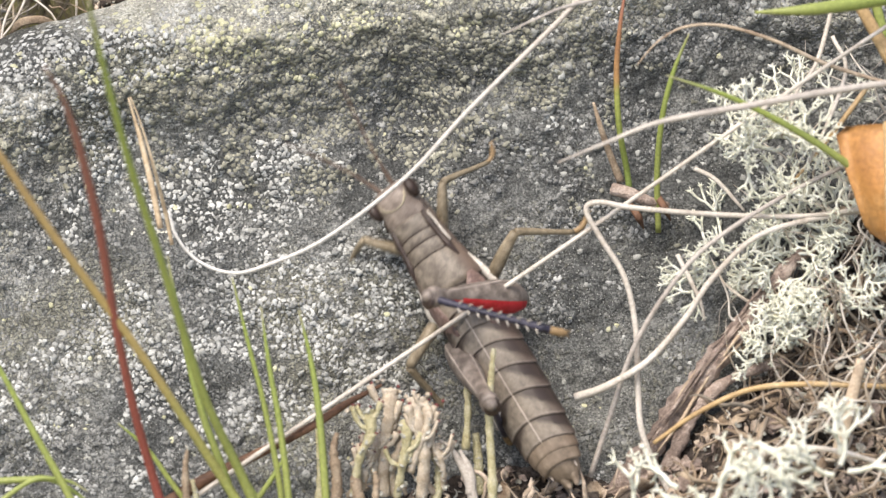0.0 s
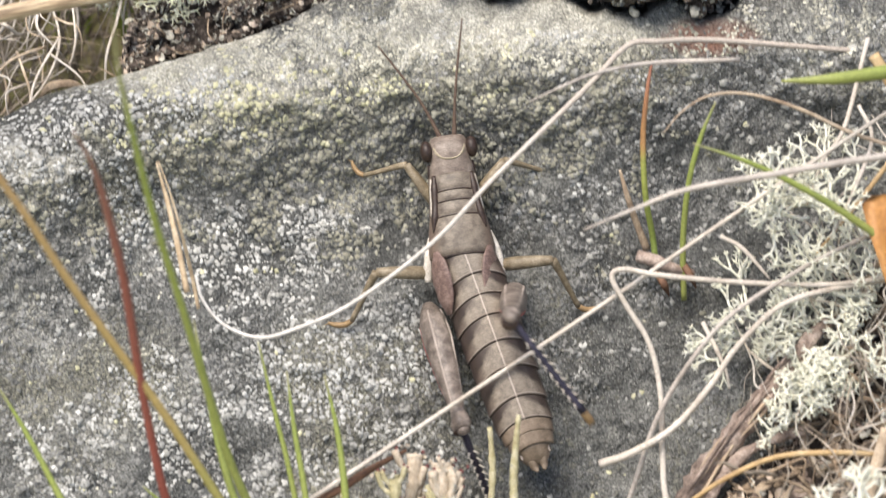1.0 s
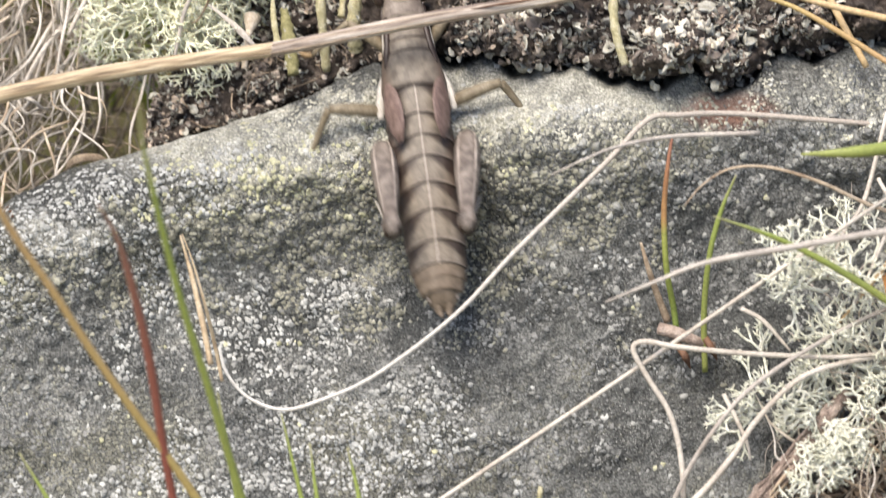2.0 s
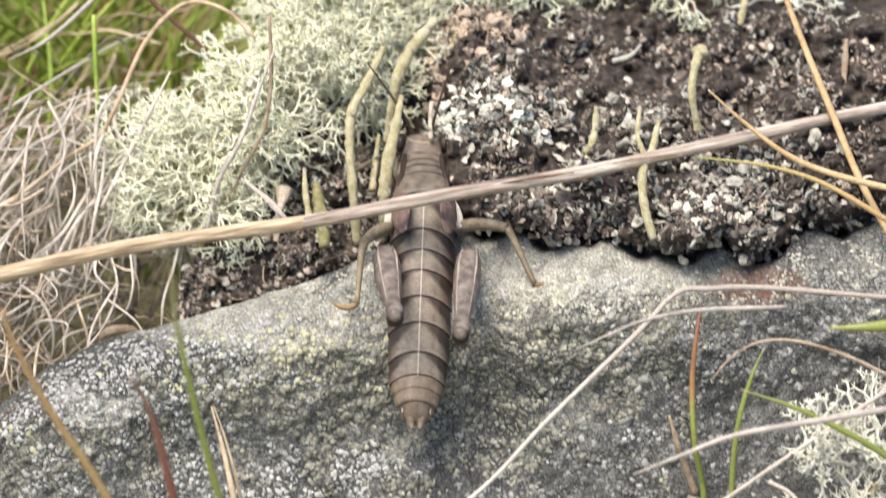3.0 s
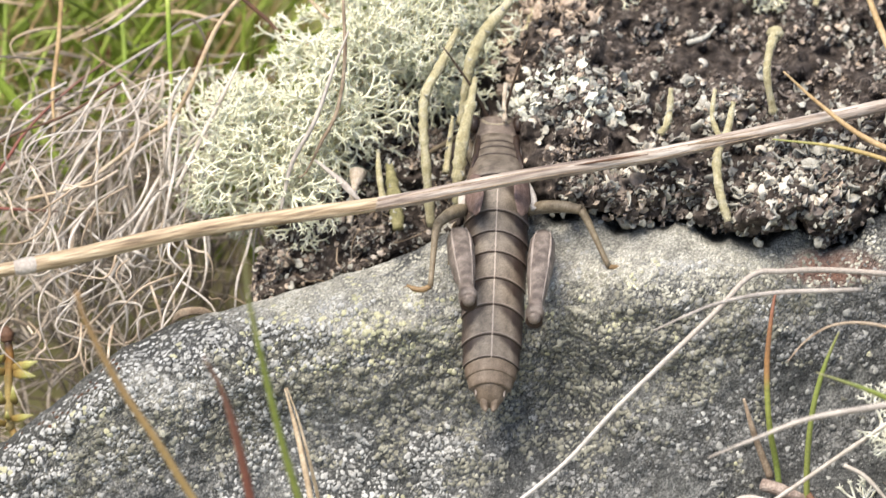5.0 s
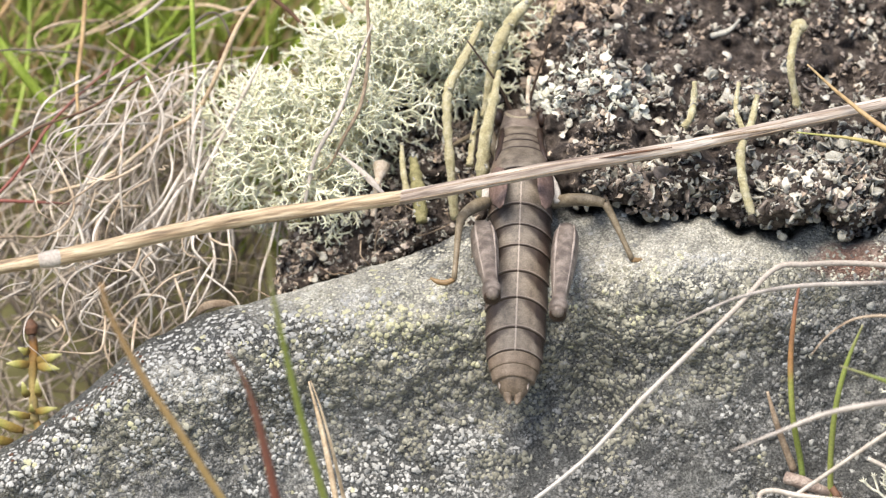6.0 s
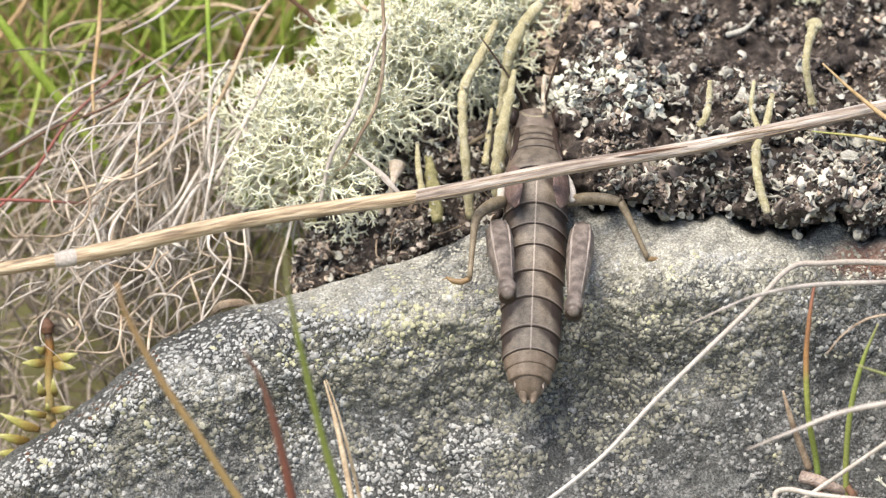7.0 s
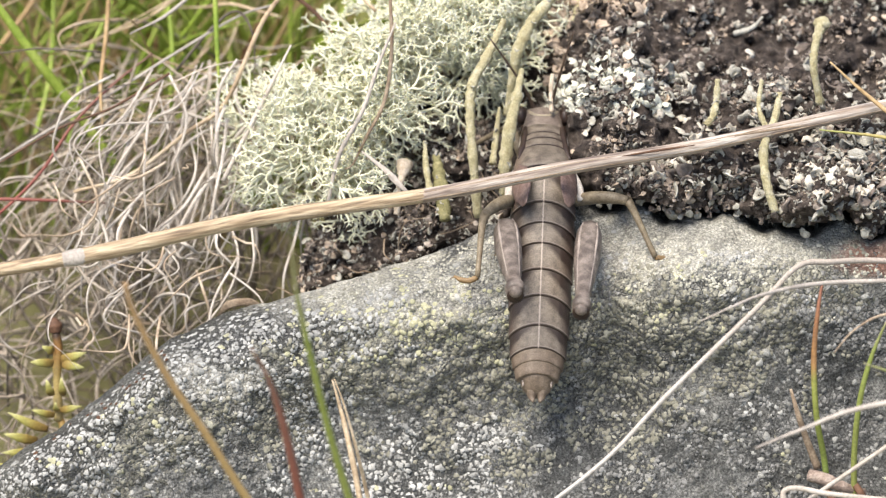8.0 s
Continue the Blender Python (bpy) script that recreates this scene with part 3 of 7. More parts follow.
def boulder():
    cols = np.arange(-300, 2300, 5.5)
    top = np.interp(cols, EDGE_U, EDGE_V) - 4 + 9 * rough(cols / 40, cols * 0, 15, 3)
    share = np.r_[np.zeros(6), np.linspace(0, 1, 280) ** 1.1]
    u = np.repeat(cols[None], len(share), 0)
    v = top[None] + share[:, None] * (2080 - top[None])
    h = rock_h(u, v)
    for k in range(6):   # the far side, falling away behind the crest
        v[k] += 6 * (6 - k) ** 1.5
        h[k] -= 5.0 * (6 - k) ** 1.4
    drop = np.array([70.0, 45, 25, 10, 3])   # the flanks, falling away to both sides
    u = np.hstack([u[:, :1] - np.array([[30, 28, 24, 16, 8]]), u, u[:, -1:] + np.array([[8, 16, 24, 28, 30]])])
    v = np.hstack([np.repeat(v[:, :1], 5, 1), v, np.repeat(v[:, -1:], 5, 1)])
    h = np.hstack([h[:, :1] - drop, h, h[:, -1:] - drop[::-1]])
    verts = on_many(u, v, h).reshape(-1, 3)
    n, m = u.shape
    i, j = np.meshgrid(np.arange(n - 1), np.arange(m - 1), indexing="ij")
    k = i * m + j
    faces = np.stack([k + m, k + m + 1, k + 1, k], -1).reshape(-1, 4)
    u, v = u.ravel(), v.ravel()
    rust = np.clip(1.2 - ((u - 1556) / 90) ** 2 - ((v - 456) / 36) ** 2, 0, 1)
    q = (441 - v) / 20 + np.interp(u, CREST_U, CREST_S)
    ca, cb = shift(420, 350), shift(50, 210)
    # Extra crust on crest and ledge, less in the hollow, also paints in light.
    crust = 0.3 * np.exp(-(((u - ca[0]) / 170) ** 2 + ((v - ca[1]) / 75) ** 2)) + 0.6 * np.exp(-(((u - cb[0]) / 110) ** 2 + ((v - cb[1]) / 60) ** 2)) - 0.35 * np.exp(-((q + 15) / 7.0) ** 2) * np.clip((u - 350) / 200, 0, 1) + 0.9 * np.exp(-((q + 3.5) / 5.0) ** 2) * np.clip(1.2 - abs(u - 900) / 1400, 0, 1) + 0.75 * np.exp(-(((u - 330) / 260) ** 2 + ((v - 700) / 110) ** 2)) + 0.4 * np.exp(-((v - 1090) / 150.0) ** 2) * np.clip((1250 - u) / 250, 0, 1) + 0.6 * np.exp(-(((u - 1380) / 280) ** 2 + ((v - 440) / 50) ** 2))
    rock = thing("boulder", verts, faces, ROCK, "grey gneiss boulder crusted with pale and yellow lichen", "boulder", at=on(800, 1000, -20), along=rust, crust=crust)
    rs = np.random.RandomState(4)

    def zone(u1, v1, cu, cv, wu, wv):
        return np.exp(-(((u1 - cu) / wu) ** 2 + ((v1 - cv) / wv) ** 2))

    def crest(u1, v1):
        return (441 - v1) / 20 + np.interp(u1, CREST_U, CREST_S)

    def patch(field, u1, v1, wide, seed):
        """Ragged patches that fill the field where it is near 1 and thin out as it falls, 0 to 1."""
        k = (lattice(u1 / wide, v1 / (wide * 0.8), seed) + 0.6 * lattice(u1 / (wide * 0.34), v1 / (wide * 0.3), seed + 1) + 0.45 * lattice(u1 / (wide * 0.13), v1 / (wide * 0.12), seed + 2)) / 2.05
        return np.clip((field + 1.7 * (k - 0.5) - 0.5) * 9, 0, 1)

    def low_zone(u1, v1, x, y, wu, wv):
        cu, cv = shift(x, y)
        return zone(u1, v1, cu, cv, wu, wv)

    def rim(u1, v1):
        """How far below the boulder's upper edge, in the same units as v."""
        return v1 - np.interp(u1, EDGE_U, EDGE_V)

    def bare(u1, v1):
        """Where smooth rock shows under the turf."""
        return np.clip(1.15 * (zone(u1, v1, 1130, 415, 130, 42) + zone(u1, v1, 1330, 410, 190, 28) + 0.7 * zone(u1, v1, 1560, 450, 90, 40) + 0.5 * zone(u1, v1, 560, 535, 130, 26)), 0, 1)

    def white(u1, v1):
        """Crowded whitish cells: a broad field at the foot, and along the low shoulder of the crest."""
        field = 0.85 * low_zone(u1, v1, 560, 510, 210, 110) + 0.55 * low_zone(u1, v1, 250, 700, 260, 170) + 0.6 * low_zone(u1, v1, 640, 670, 130, 90) + 0.3 * low_zone(u1, v1, 300, 330, 130, 70)
        shoulder = 0.85 * np.exp(-((rim(u1, v1) - 28) / 42) ** 2) * np.clip((600 - u1) / 120, 0, 1) + 1.1 * zone(u1, v1, 385, 668, 75, 42) + 1.5 * zone(u1, v1, 437, 742, 17, 17) + 0.5 * zone(u1, v1, 690, 830, 80, 65) + 0.8 * zone(u1, v1, 850, 775, 70, 45) + 0.5 * zone(u1, v1, 640, 560, 120, 40) + 1.6 * zone(u1, v1, 1345, 450, 75, 8) + 1.0 * zone(u1, v1, 1240, 462, 60, 7)
        return patch(np.minimum(field + shoulder, 1.15) * 0.8 + 0.12 + 0.4 * np.clip((800 - u1) / 300, 0, 1) * np.clip((960 - v1) / 120, 0.2, 1), u1, v1, 60, 60) * 0.97

    def olive(u1, v1):
        band = np.exp(-((crest(u1, v1) + 9.5) / 7.0) ** 2) * np.clip(1.4 - abs(u1 - 820) / 750, 0.15, 1) + 0.5 * low_zone(u1, v1, 830, 280, 200, 120) + 0.6 * low_zone(u1, v1, 440, 300, 170, 80)
        return patch(0.9 * band, u1, v1, 60, 74) * (1 - white(u1, v1))

    def cream(u1, v1):
        band = np.exp(-((crest(u1, v1) + 2.2) / 4.4) ** 2) * np.clip(1.5 - abs(u1 - 1000) / 900, 0.25, 1)
        return patch(0.95 * band, u1, v1, 70, 78) * (1 - white(u1, v1))

    def yellow(u1, v1):
        band = np.exp(-((crest(u1, v1) + 6.0) / 3.6) ** 2) * np.clip(1.2 - abs(u1 - 800) / 520, 0.0, 1)
        return patch(0.62 * band, u1, v1, 40, 82)

    def grey(u1, v1):
        smooth = np.clip(low_zone(u1, v1, 1060, 610, 90, 180) + low_zone(u1, v1, 140, 520, 150, 50), 0, 1)
        return patch(0.55 - 0.3 * smooth, u1, v1, 75, 66) * (1 - white(u1, v1)) * (1 - 0.7 * cream(u1, v1)) * (1 - 0.8 * olive(u1, v1)) * 0.85

    def flat(u1, v1):
        """Single pale rounds, well apart."""
        right = np.clip((u1 - 1180) / 120, 0, 1) * np.clip((v1 - 490) / 40, 0, 1) * np.clip((860 - v1) / 80, 0, 1)
        return np.clip(0.6 * right + 0.06 + 0.3 * low_zone(u1, v1, 300, 700, 260, 120), 0, 1) * (0.25 + 0.75 * patch(0.6, u1, v1, 55, 86))

    def fleck(u1, v1):
        return np.clip(0.10 + 0.5 * low_zone(u1, v1, 1080, 600, 130, 220) + 0.3 * low_zone(u1, v1, 300, 760, 300, 110), 0, 1) * (0.3 + 0.7 * patch(0.5, u1, v1, 30, 90))

    film = np.clip(0.35 * cream(u, v) + 0.3 * patch(0.55 - 0.35 * np.clip((u - 900) / 300, 0, 1), u, v, 80, 94) * np.clip(1 - 0.8 * zone(u, v, 1120, 690, 180, 110), 0, 1) + 1.2 * (zone(u, v, 1130, 425, 140, 56) + zone(u, v, 1340, 420, 210, 42) + 0.5 * zone(u, v, 560, 535, 130, 26) + 0.75 * zone(u, v, 730, 530, 210, 55) + 0.5 * zone(u, v, 380, 660, 120, 60)) - 0.05, 0, 1)
    rock.data.attributes.new("film", "FLOAT", "POINT").data.foreach_set("value", film.astype(np.float32))
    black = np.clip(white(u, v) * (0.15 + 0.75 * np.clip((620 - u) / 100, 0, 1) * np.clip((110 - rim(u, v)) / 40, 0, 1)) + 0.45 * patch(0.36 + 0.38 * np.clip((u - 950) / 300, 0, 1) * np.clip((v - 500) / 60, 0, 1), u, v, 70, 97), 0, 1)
    # Also darkens a broad patch low on the right.
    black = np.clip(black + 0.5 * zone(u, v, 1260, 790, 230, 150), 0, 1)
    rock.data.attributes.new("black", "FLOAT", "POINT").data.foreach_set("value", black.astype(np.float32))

    for name, pitch, mat, label, where, small, large, high, domed in (
            ("grey_lichen", 0.36, GREY_CRUST, "grey cracked lichen crust", grey, 0.12, 0.23, 0.13, 0.0), ("olive_lichen", 0.43, OLIVE_CRUST, "olive-grey warty lichen crust", olive, 0.14, 0.27, 0.15, 0.03),
            ("cream_lichen", 0.32, CREAM_CRUST, "cream-coloured lichen crust on the crest", cream, 0.1, 0.21, 0.17, 0.0), ("pale_lichen", 0.42, AREOLE, "whitish cells of cracked lichen crust", white, 0.14, 0.29, 0.13, 0.0),
            ("yellow_lichen", 0.46, YELLOW, "pale yellow-green lichen granules", yellow, 0.13, 0.25, 0.22, 0.1), ("flat_lichen", 0.95, FLAT_CRUST, "flat pale grey lichen rounds", flat, 0.18, 0.36, 0.15, 0.0),
            ("lichen_fleck", 0.22, FLAT_CRUST, "tiny pale lichen flecks", fleck, 0.035, 0.085, 0.5, 0.3)):
        uu, vv = paved(pitch, rs)
        keep = (where(uu, vv) * (1 - (0.9 if name != "pale_lichen" else 0.6) * bare(uu, vv)) > rs.rand(len(uu))) & (vv > np.interp(uu, EDGE_U, EDGE_V) + 3)
        uu, vv = uu[keep], vv[keep]
        sizes = MM * (small + (large - small) * rs.rand(len(uu)))
        gv, gt = areoles(on_many(uu, vv, rock_h(uu, vv)), normal_at(rock_h, uu, vv), sizes, rs, high, domed=domed, sides=5 if pitch < 0.3 else 7, uneven=0.32 if name == "pale_lichen" else 0.26)
        ob = new(name, fast_mesh(name, gv - np.array(rock.location), gt, mat))
        ob.parent = rock
        tagged(ob, label, kind="stuff")
    # black fruiting discs along the edge
    black = dome(9, 0.5)
    dark = mesh("dark_disc", np.array(black[0]) * MM, black[1], [TWIG])
    for k in range(26):
        uu = rs.uniform(60, 300)
        vv = np.interp(uu, EDGE_U, EDGE_V) + rs.uniform(4, 30)
        sz = rs.uniform(0.12, 0.26)
        ob = new("dark_disc", dark)
        ob.parent = rock
        nn = normal_at(rock_h, np.array([uu]), np.array([vv]))[0]
        ob.matrix_local = Matrix.Translation(Vector(on_many(np.array([uu]), np.array([vv]), rock_h(np.array([uu]), np.array([vv])))[0]) - rock.location) @ Vector(nn).to_track_quat("Z", "Y").to_matrix().to_4x4() @ Matrix.Diagonal((sz, sz, sz * 0.8, 1))
    # round yellow fruiting discs in clusters
    button = dome(12, 0.75)
    shape = mesh("lichen_disc", np.array(button[0]) * MM, button[1], [YELLOW])
    for cu, cv, wu, wv, count in ((545, 560, 26, 22, 20), (800, 550, 60, 28, 38), (740, 585, 60, 26, 12), (232, 735, 28, 20, 16), (640, 545, 60, 25, 6), (104, 804, 22, 14, 9), (180, 785, 40, 22, 9)):
        uu, vv = cu + wu * rs.randn(count).clip(-1.8, 1.8), cv + wv * rs.randn(count).clip(-1.8, 1.8)
        ok = vv > np.interp(uu, EDGE_U, EDGE_V) + 12
        uu, vv = uu[ok], vv[ok]
        pp, nn = on_many(uu, vv, rock_h(uu, vv)), normal_at(rock_h, uu, vv)
        for k in range(len(uu)):
            ob = new("lichen_disc", shape)
            ob.parent = rock
            sz = rs.uniform(0.12, 0.33)
            ob.matrix_local = Matrix.Translation(Vector(pp[k]) - rock.location) @ Vector(nn[k] + 0.12 * rs.randn(3)).to_track_quat("Z", "Y").to_matrix().to_4x4() @ Matrix.Diagonal((sz, sz * rs.uniform(0.85, 1.1), sz * 0.4, 1))
    return rock


BACK_U = [330, 500, 540, 640, 800, 900, 950, 1050, 1100, 1250, 1290, 1330, 1390, 1450, 2200]
BACK_V = [700, 600, 430, 300, 100, 0, -45, -45, -30, -30, -80, -95, -40, -30, -35]


def bank_h(u, v):
    """The peaty turf on the ledge: a front that overhangs a little, and a top that slopes back."""
    u, v = np.asarray(u, float), np.asarray(v, float)
    low = np.interp(u, BANK_U, BANK_V)
    q = (low - v) / 20
    h = np.interp(q, [-1.5, -0.5, 0, 1.2, 4, 8, 13, 20, 28, 40], [-22, -14, -10, -5.6, -4.6, -6.4, -11, -19, -28, -43])
    over = np.interp(u, [1010, 1080, 1300, 1360, 2200], [0, 1, 1, 0.7, 1])   # the lip stands free of the ledge
    h = h + over * (np.interp(q, [-1.5, -0.5, 0, 1.2, 4, 8, 13], [-6, -4.2, -3.4, -2.6, -3.4, -6.0, -11]) - np.interp(q, [-1.5, -0.5, 0, 1.2, 4, 8, 13], [-22, -14, -10, -5.6, -4.6, -6.4, -11]))
    lobe = np.exp(-((u - 1455) / 130) ** 2) * np.exp(-((v - 360) / 65) ** 2)
    left = 1 / (1 + np.exp((u - 985) / 22))
    h = h - 5.0 * np.exp(-((u - 955) / 60) ** 2 - ((v - 205) / 75) ** 2)
    h = h + 6.5 * lobe - left * np.interp(q, [-2, 0, 2, 5, 9], [0, 2.5, 6, 7.3, 7.3])
    behind = np.clip((np.interp(u, BACK_U, BACK_V) + 10 * rough(u / 25, u * 0, 97, 3) - v) / 10, 0, 1) * np.clip((u - 900) / 60, 0, 1)
    h = h - 9.0 * behind
    return h + 3.6 * rough(u / 80, v / 70, 90, 4) + 1.9 * rough(u / 17, v / 16, 95, 3) - 0.8 * np.clip(rough(u / 30, v / 26, 99, 2) - 0.12, 0, 1) * 4


def mound_h(u, v):
    """The litter heaped against the boulder's foot."""
    u, v = np.asarray(u, float), np.asarray(v, float)
    line = np.interp(v, [500, 650, 760, 1000, 1160, 1270, 1330, 1420, 1700], [1990, 1960, 1880, 1755, 1660, 1560, 1470, 1330, 900])
    d = (u - line) / 20
    h = rock_h(u, v) - 2.5 + 6.5 * np.tanh(d / 5)
    foot = np.interp(u, [-300, 300, 850, 980, 1100, 1200, 1330, 1450, 2300], [1560, 1540, 1430, 1370, 1310, 1285, 1295, 1320, 1320])
    h = np.maximum(h, rock_h(u, v) - 3 + 4.5 * np.tanh((v - foot) / 60))
    return h + 2.6 * rough(u / 60, v / 60, 120, 4) * np.clip(d / 4 + 0.7, 0.3, 1)


def deep(verts, faces, depth):
    """Closes a sheet of soil into a body: a copy of it further in, and a rim between the two."""
    inward = (np.array(on(1300, 300, -depth)) - np.array(on(1300, 300, 0)))
    edges = np.concatenate([np.stack([faces[:, k], faces[:, (k + 1) % 4]], 1) for k in range(4)])
    key = np.sort(edges, 1) @ np.array([len(verts) + 1, 1])
    _, first, count = np.unique(key, return_index=True, return_counts=True)
    rim = edges[first[count == 1]]
    n = len(verts)
    sides = np.stack([rim[:, 1], rim[:, 0], rim[:, 0] + n, rim[:, 1] + n], 1)
    return np.concatenate([verts, verts + inward]), np.concatenate([faces, faces[:, ::-1] + n, sides])


def soil():
    verts, faces, u, v = sheet(np.arange(300, 2200, 4.5), np.arange(-420, 640, 4.5), bank_h)
    low = np.interp(u, BANK_U, BANK_V)
    keep = (v < low + np.where(u > 1040, 6 + 16 * rough(u / 14, v / 40, 98, 2), 30)) & (v > np.where(u > 960, -420, np.interp(u, BACK_U, BACK_V)))
    faces = faces[keep[faces].all(1)]
    verts, faces = deep(np.array(verts), faces, 7.0)
    bank = thing("turf_bank", verts, faces, SOIL, "dark peaty turf overhanging the ledge, scaly with lichen", "turf", at=on(1300, 250, -12))
    rs = np.random.RandomState(8)
    leaves = [scale_leaf(rs) for _ in range(10)]

    def where(count, box, dens):
        uu, vv = rs.uniform(box[0], box[2], count), rs.uniform(box[1], box[3], count)
        keep = (vv > np.interp(uu, BACK_U, BACK_V)) & (dens(uu, vv) > rs.rand(count)) & (vv < np.interp(uu, BANK_U, BANK_V) + 8)
        return uu[keep], vv[keep]

    def clumps(u1, v1):
        """Where the large pale scales crowd."""
        total = 0
        for cu, cv, wu, wv in ((1070, 150, 70, 50), (1170, 160, 45, 40), (1010, 180, 30, 25), (1370, 200, 60, 45), (1480, 300, 110, 60), (1200, 310, 60, 25), (1310, 330, 50, 30), (1560, 220, 70, 60)):
            total = total + np.exp(-(((u1 - cu) / wu) ** 2 + ((v1 - cv) / wv) ** 2))
        return np.clip(total, 0, 1)

    def dens(u1, v1):
        q = (np.interp(u1, BANK_U, BANK_V) - v1) / 20
        front = np.clip(0.95 - q / 16, 0.5, 1) * np.where(q < 1.5, 0.55, 1) + 0.9 * np.clip((940 - u1) / 120, 0, 1)
        return front * np.clip(lattice(u1 / 52, v1 / 44, 130) * 2.6 + lattice(u1 / 17, v1 / 16, 131) * 1.6 - 1.66, 0.03, 1)

    for mat, name, label, seed, count, small, large in ((SCALES, "scaly_lichen", "grey-brown lichen scales", 1, 42000, 0.13, 0.46),
                                                       (SCALES_PALE, "pale_scaly_lichen", "pale grey-green lichen scales", 2, 19000, 0.15, 0.55),
                                                       (SCALES_TAN, "tan_scaly_lichen", "tan lichen scales", 3, 12000, 0.2, 0.55)):
        heap = Heap()
        uu, vv = where(count, (420, -250, 1960, 560), (lambda a0, b0: np.clip(dens(a0, b0) * np.clip(lattice(a0 / 70, b0 / 50, 140 + seed) * 3 - 1.1, 0.02, 1) + (1.0 * clumps(a0, b0) + 0.35 * np.clip((930 - a0) / 80, 0, 1) if seed == 2 else 0.6 * np.exp(-(((a0 - 1000) / 80) ** 2 + ((b0 - 50) / 60) ** 2)) + 0.3 * np.clip((900 - a0) / 100, 0, 1)), 0, 1)) if seed > 1 else dens)
        pick = rs.randint(0, len(leaves), len(uu))
        for k, (tv, tf) in enumerate(leaves):
            s = pick == k
            p, nn = on_many(uu[s], vv[s], bank_h(uu[s], vv[s])), normal_at(bank_h, uu[s], vv[s])
            sv, sf = strewn(tv, tf, p, nn, MM * (small + (large - small) * rs.rand(s.sum()) ** 2), rs, 0.0, 0.6)
            heap.add(sv, sf)
        heap.v = [np.vstack(heap.v) - np.array(bank.location)]
        heap.thing(name, mat, label, kind="stuff", parent=bank)
    # the largest scales, each a piece of its own
    shapes = [mesh("squamule", tv * MM, tf, [SCALES_PALE if k % 3 else SCALES]) for k, (tv, tf) in enumerate(leaves)]
    uu, vv = where(2600, (900, 60, 1800, 430), lambda a0, b0: dens(a0, b0) * (0.15 + clumps(a0, b0)))
    uu, vv = uu[:240], vv[:240]
    pp, nn = on_many(uu, vv, bank_h(uu, vv)), normal_at(bank_h, uu, vv)
    for k in range(len(uu)):
        ob = new("squamule", shapes[k % len(shapes)])
        ob.parent = bank
        turn = Vector(nn[k] + 0.5 * rs.randn(3)).to_track_quat("Z", "Y").to_matrix().to_4x4() @ pose(0, 0, 0, 0, 0, rs.uniform(0, 360))
        ob.matrix_local = Matrix.Translation(Vector(pp[k]) - bank.location) @ turn @ Matrix.Scale(rs.uniform(0.45, 0.95), 4)
    uu = rs.uniform(1050, 1830, 110)
    vv = np.interp(uu, BANK_U, BANK_V) + rs.uniform(-14, 12, 110)
    pp = on_many(uu, vv, bank_h(uu, np.minimum(vv, np.interp(uu, BANK_U, BANK_V) - 4)) + rs.uniform(-1.6, 0.5, 110))
    for k in range(110):
        ob = new("squamule", shapes[k % len(shapes)])
        ob.parent = bank
        turn = (0.5 * OUT - 0.5 * UPWARD + Vector(0.5 * rs.randn(3))).to_track_quat("Z", "Y").to_matrix().to_4x4() @ pose(0, 0, 0, 0, 0, rs.uniform(0, 360))
        ob.matrix_local = Matrix.Translation(Vector(pp[k]) - bank.location) @ turn @ Matrix.Scale(rs.uniform(0.28, 0.55), 4)
    # ruffled rosettes of pale fronds, and a clump of tan ones behind the insect
    fronds = [ruffle(rs) for _ in range(8)]
    for tint, spots, low, high in ((SCALES_MINT, ((1006, 176, 20, 14, 26), (1075, 136, 34, 18, 34), (1134, 182, 24, 12, 18), (1165, 150, 34, 16, 16), (1040, 160, 30, 20, 18)), 0.5, 1.05),
                                   (SCALES_CREAM, ((1189, 140, 20, 14, 10), (1373, 152, 26, 14, 10), (1364, 182, 20, 14, 6), (1199, 305, 32, 14, 18), (1437, 278, 24, 28, 20), (1474, 326, 40, 18, 22), (1529, 278, 40, 24, 16), (1556, 333, 34, 18, 16), (1300, 205, 60, 20, 8), (1640, 250, 60, 40, 14), (1600, 120, 60, 30, 8), (1340, 60, 60, 25, 8), (1260, 250, 50, 20, 12), (1100, 225, 40, 14, 10)), 0.45, 1.05),
                                   (SCALES_TAN, ((1015, 14, 38, 24, 56), (962, 58, 26, 26, 40), (1080, 2, 34, 18, 38), (972, 110, 16, 24, 22)), 0.7, 1.25)):
        shapes = [mesh("frond", fv * MM, ff, [tint]) for fv, ff in fronds]
        for cu, cv, wu, wv, count in spots:
            uu, vv = cu + wu * rs.randn(count).clip(-1.7, 1.7), cv + wv * rs.randn(count).clip(-1.7, 1.7)
            pp, nn = on_many(uu, vv, bank_h(uu, vv) - 0.15), normal_at(bank_h, uu, vv)
            for k in range(count):
                ob = new("frond", shapes[k % 8])
                ob.parent = bank
                turn = Vector(nn[k] * 0.7 + np.array(UPWARD) * 0.45 + 0.4 * rs.randn(3)).to_track_quat("Z", "Y").to_matrix().to_4x4() @ pose(0, 0, 0, 0, 0, rs.uniform(0, 360))
                ob.matrix_local = Matrix.Translation(Vector(pp[k]) - bank.location) @ turn @ Matrix.Scale(rs.uniform(low, high), 4)
    verts, faces, u, v = sheet(np.arange(-300, 2300, 9.0), np.arange(480, 2080, 9.0), mound_h)
    keep = mound_h(u, v) > rock_h(u, v) - 1.5
    faces = faces[keep[faces].all(1)]
    mound = thing("litter_mound", verts, faces, SOIL, "dark crumbly litter heaped against the boulder's foot", "litter", at=on(1700, 1300, 5))
    return bank


ground()
boulder()
soil()


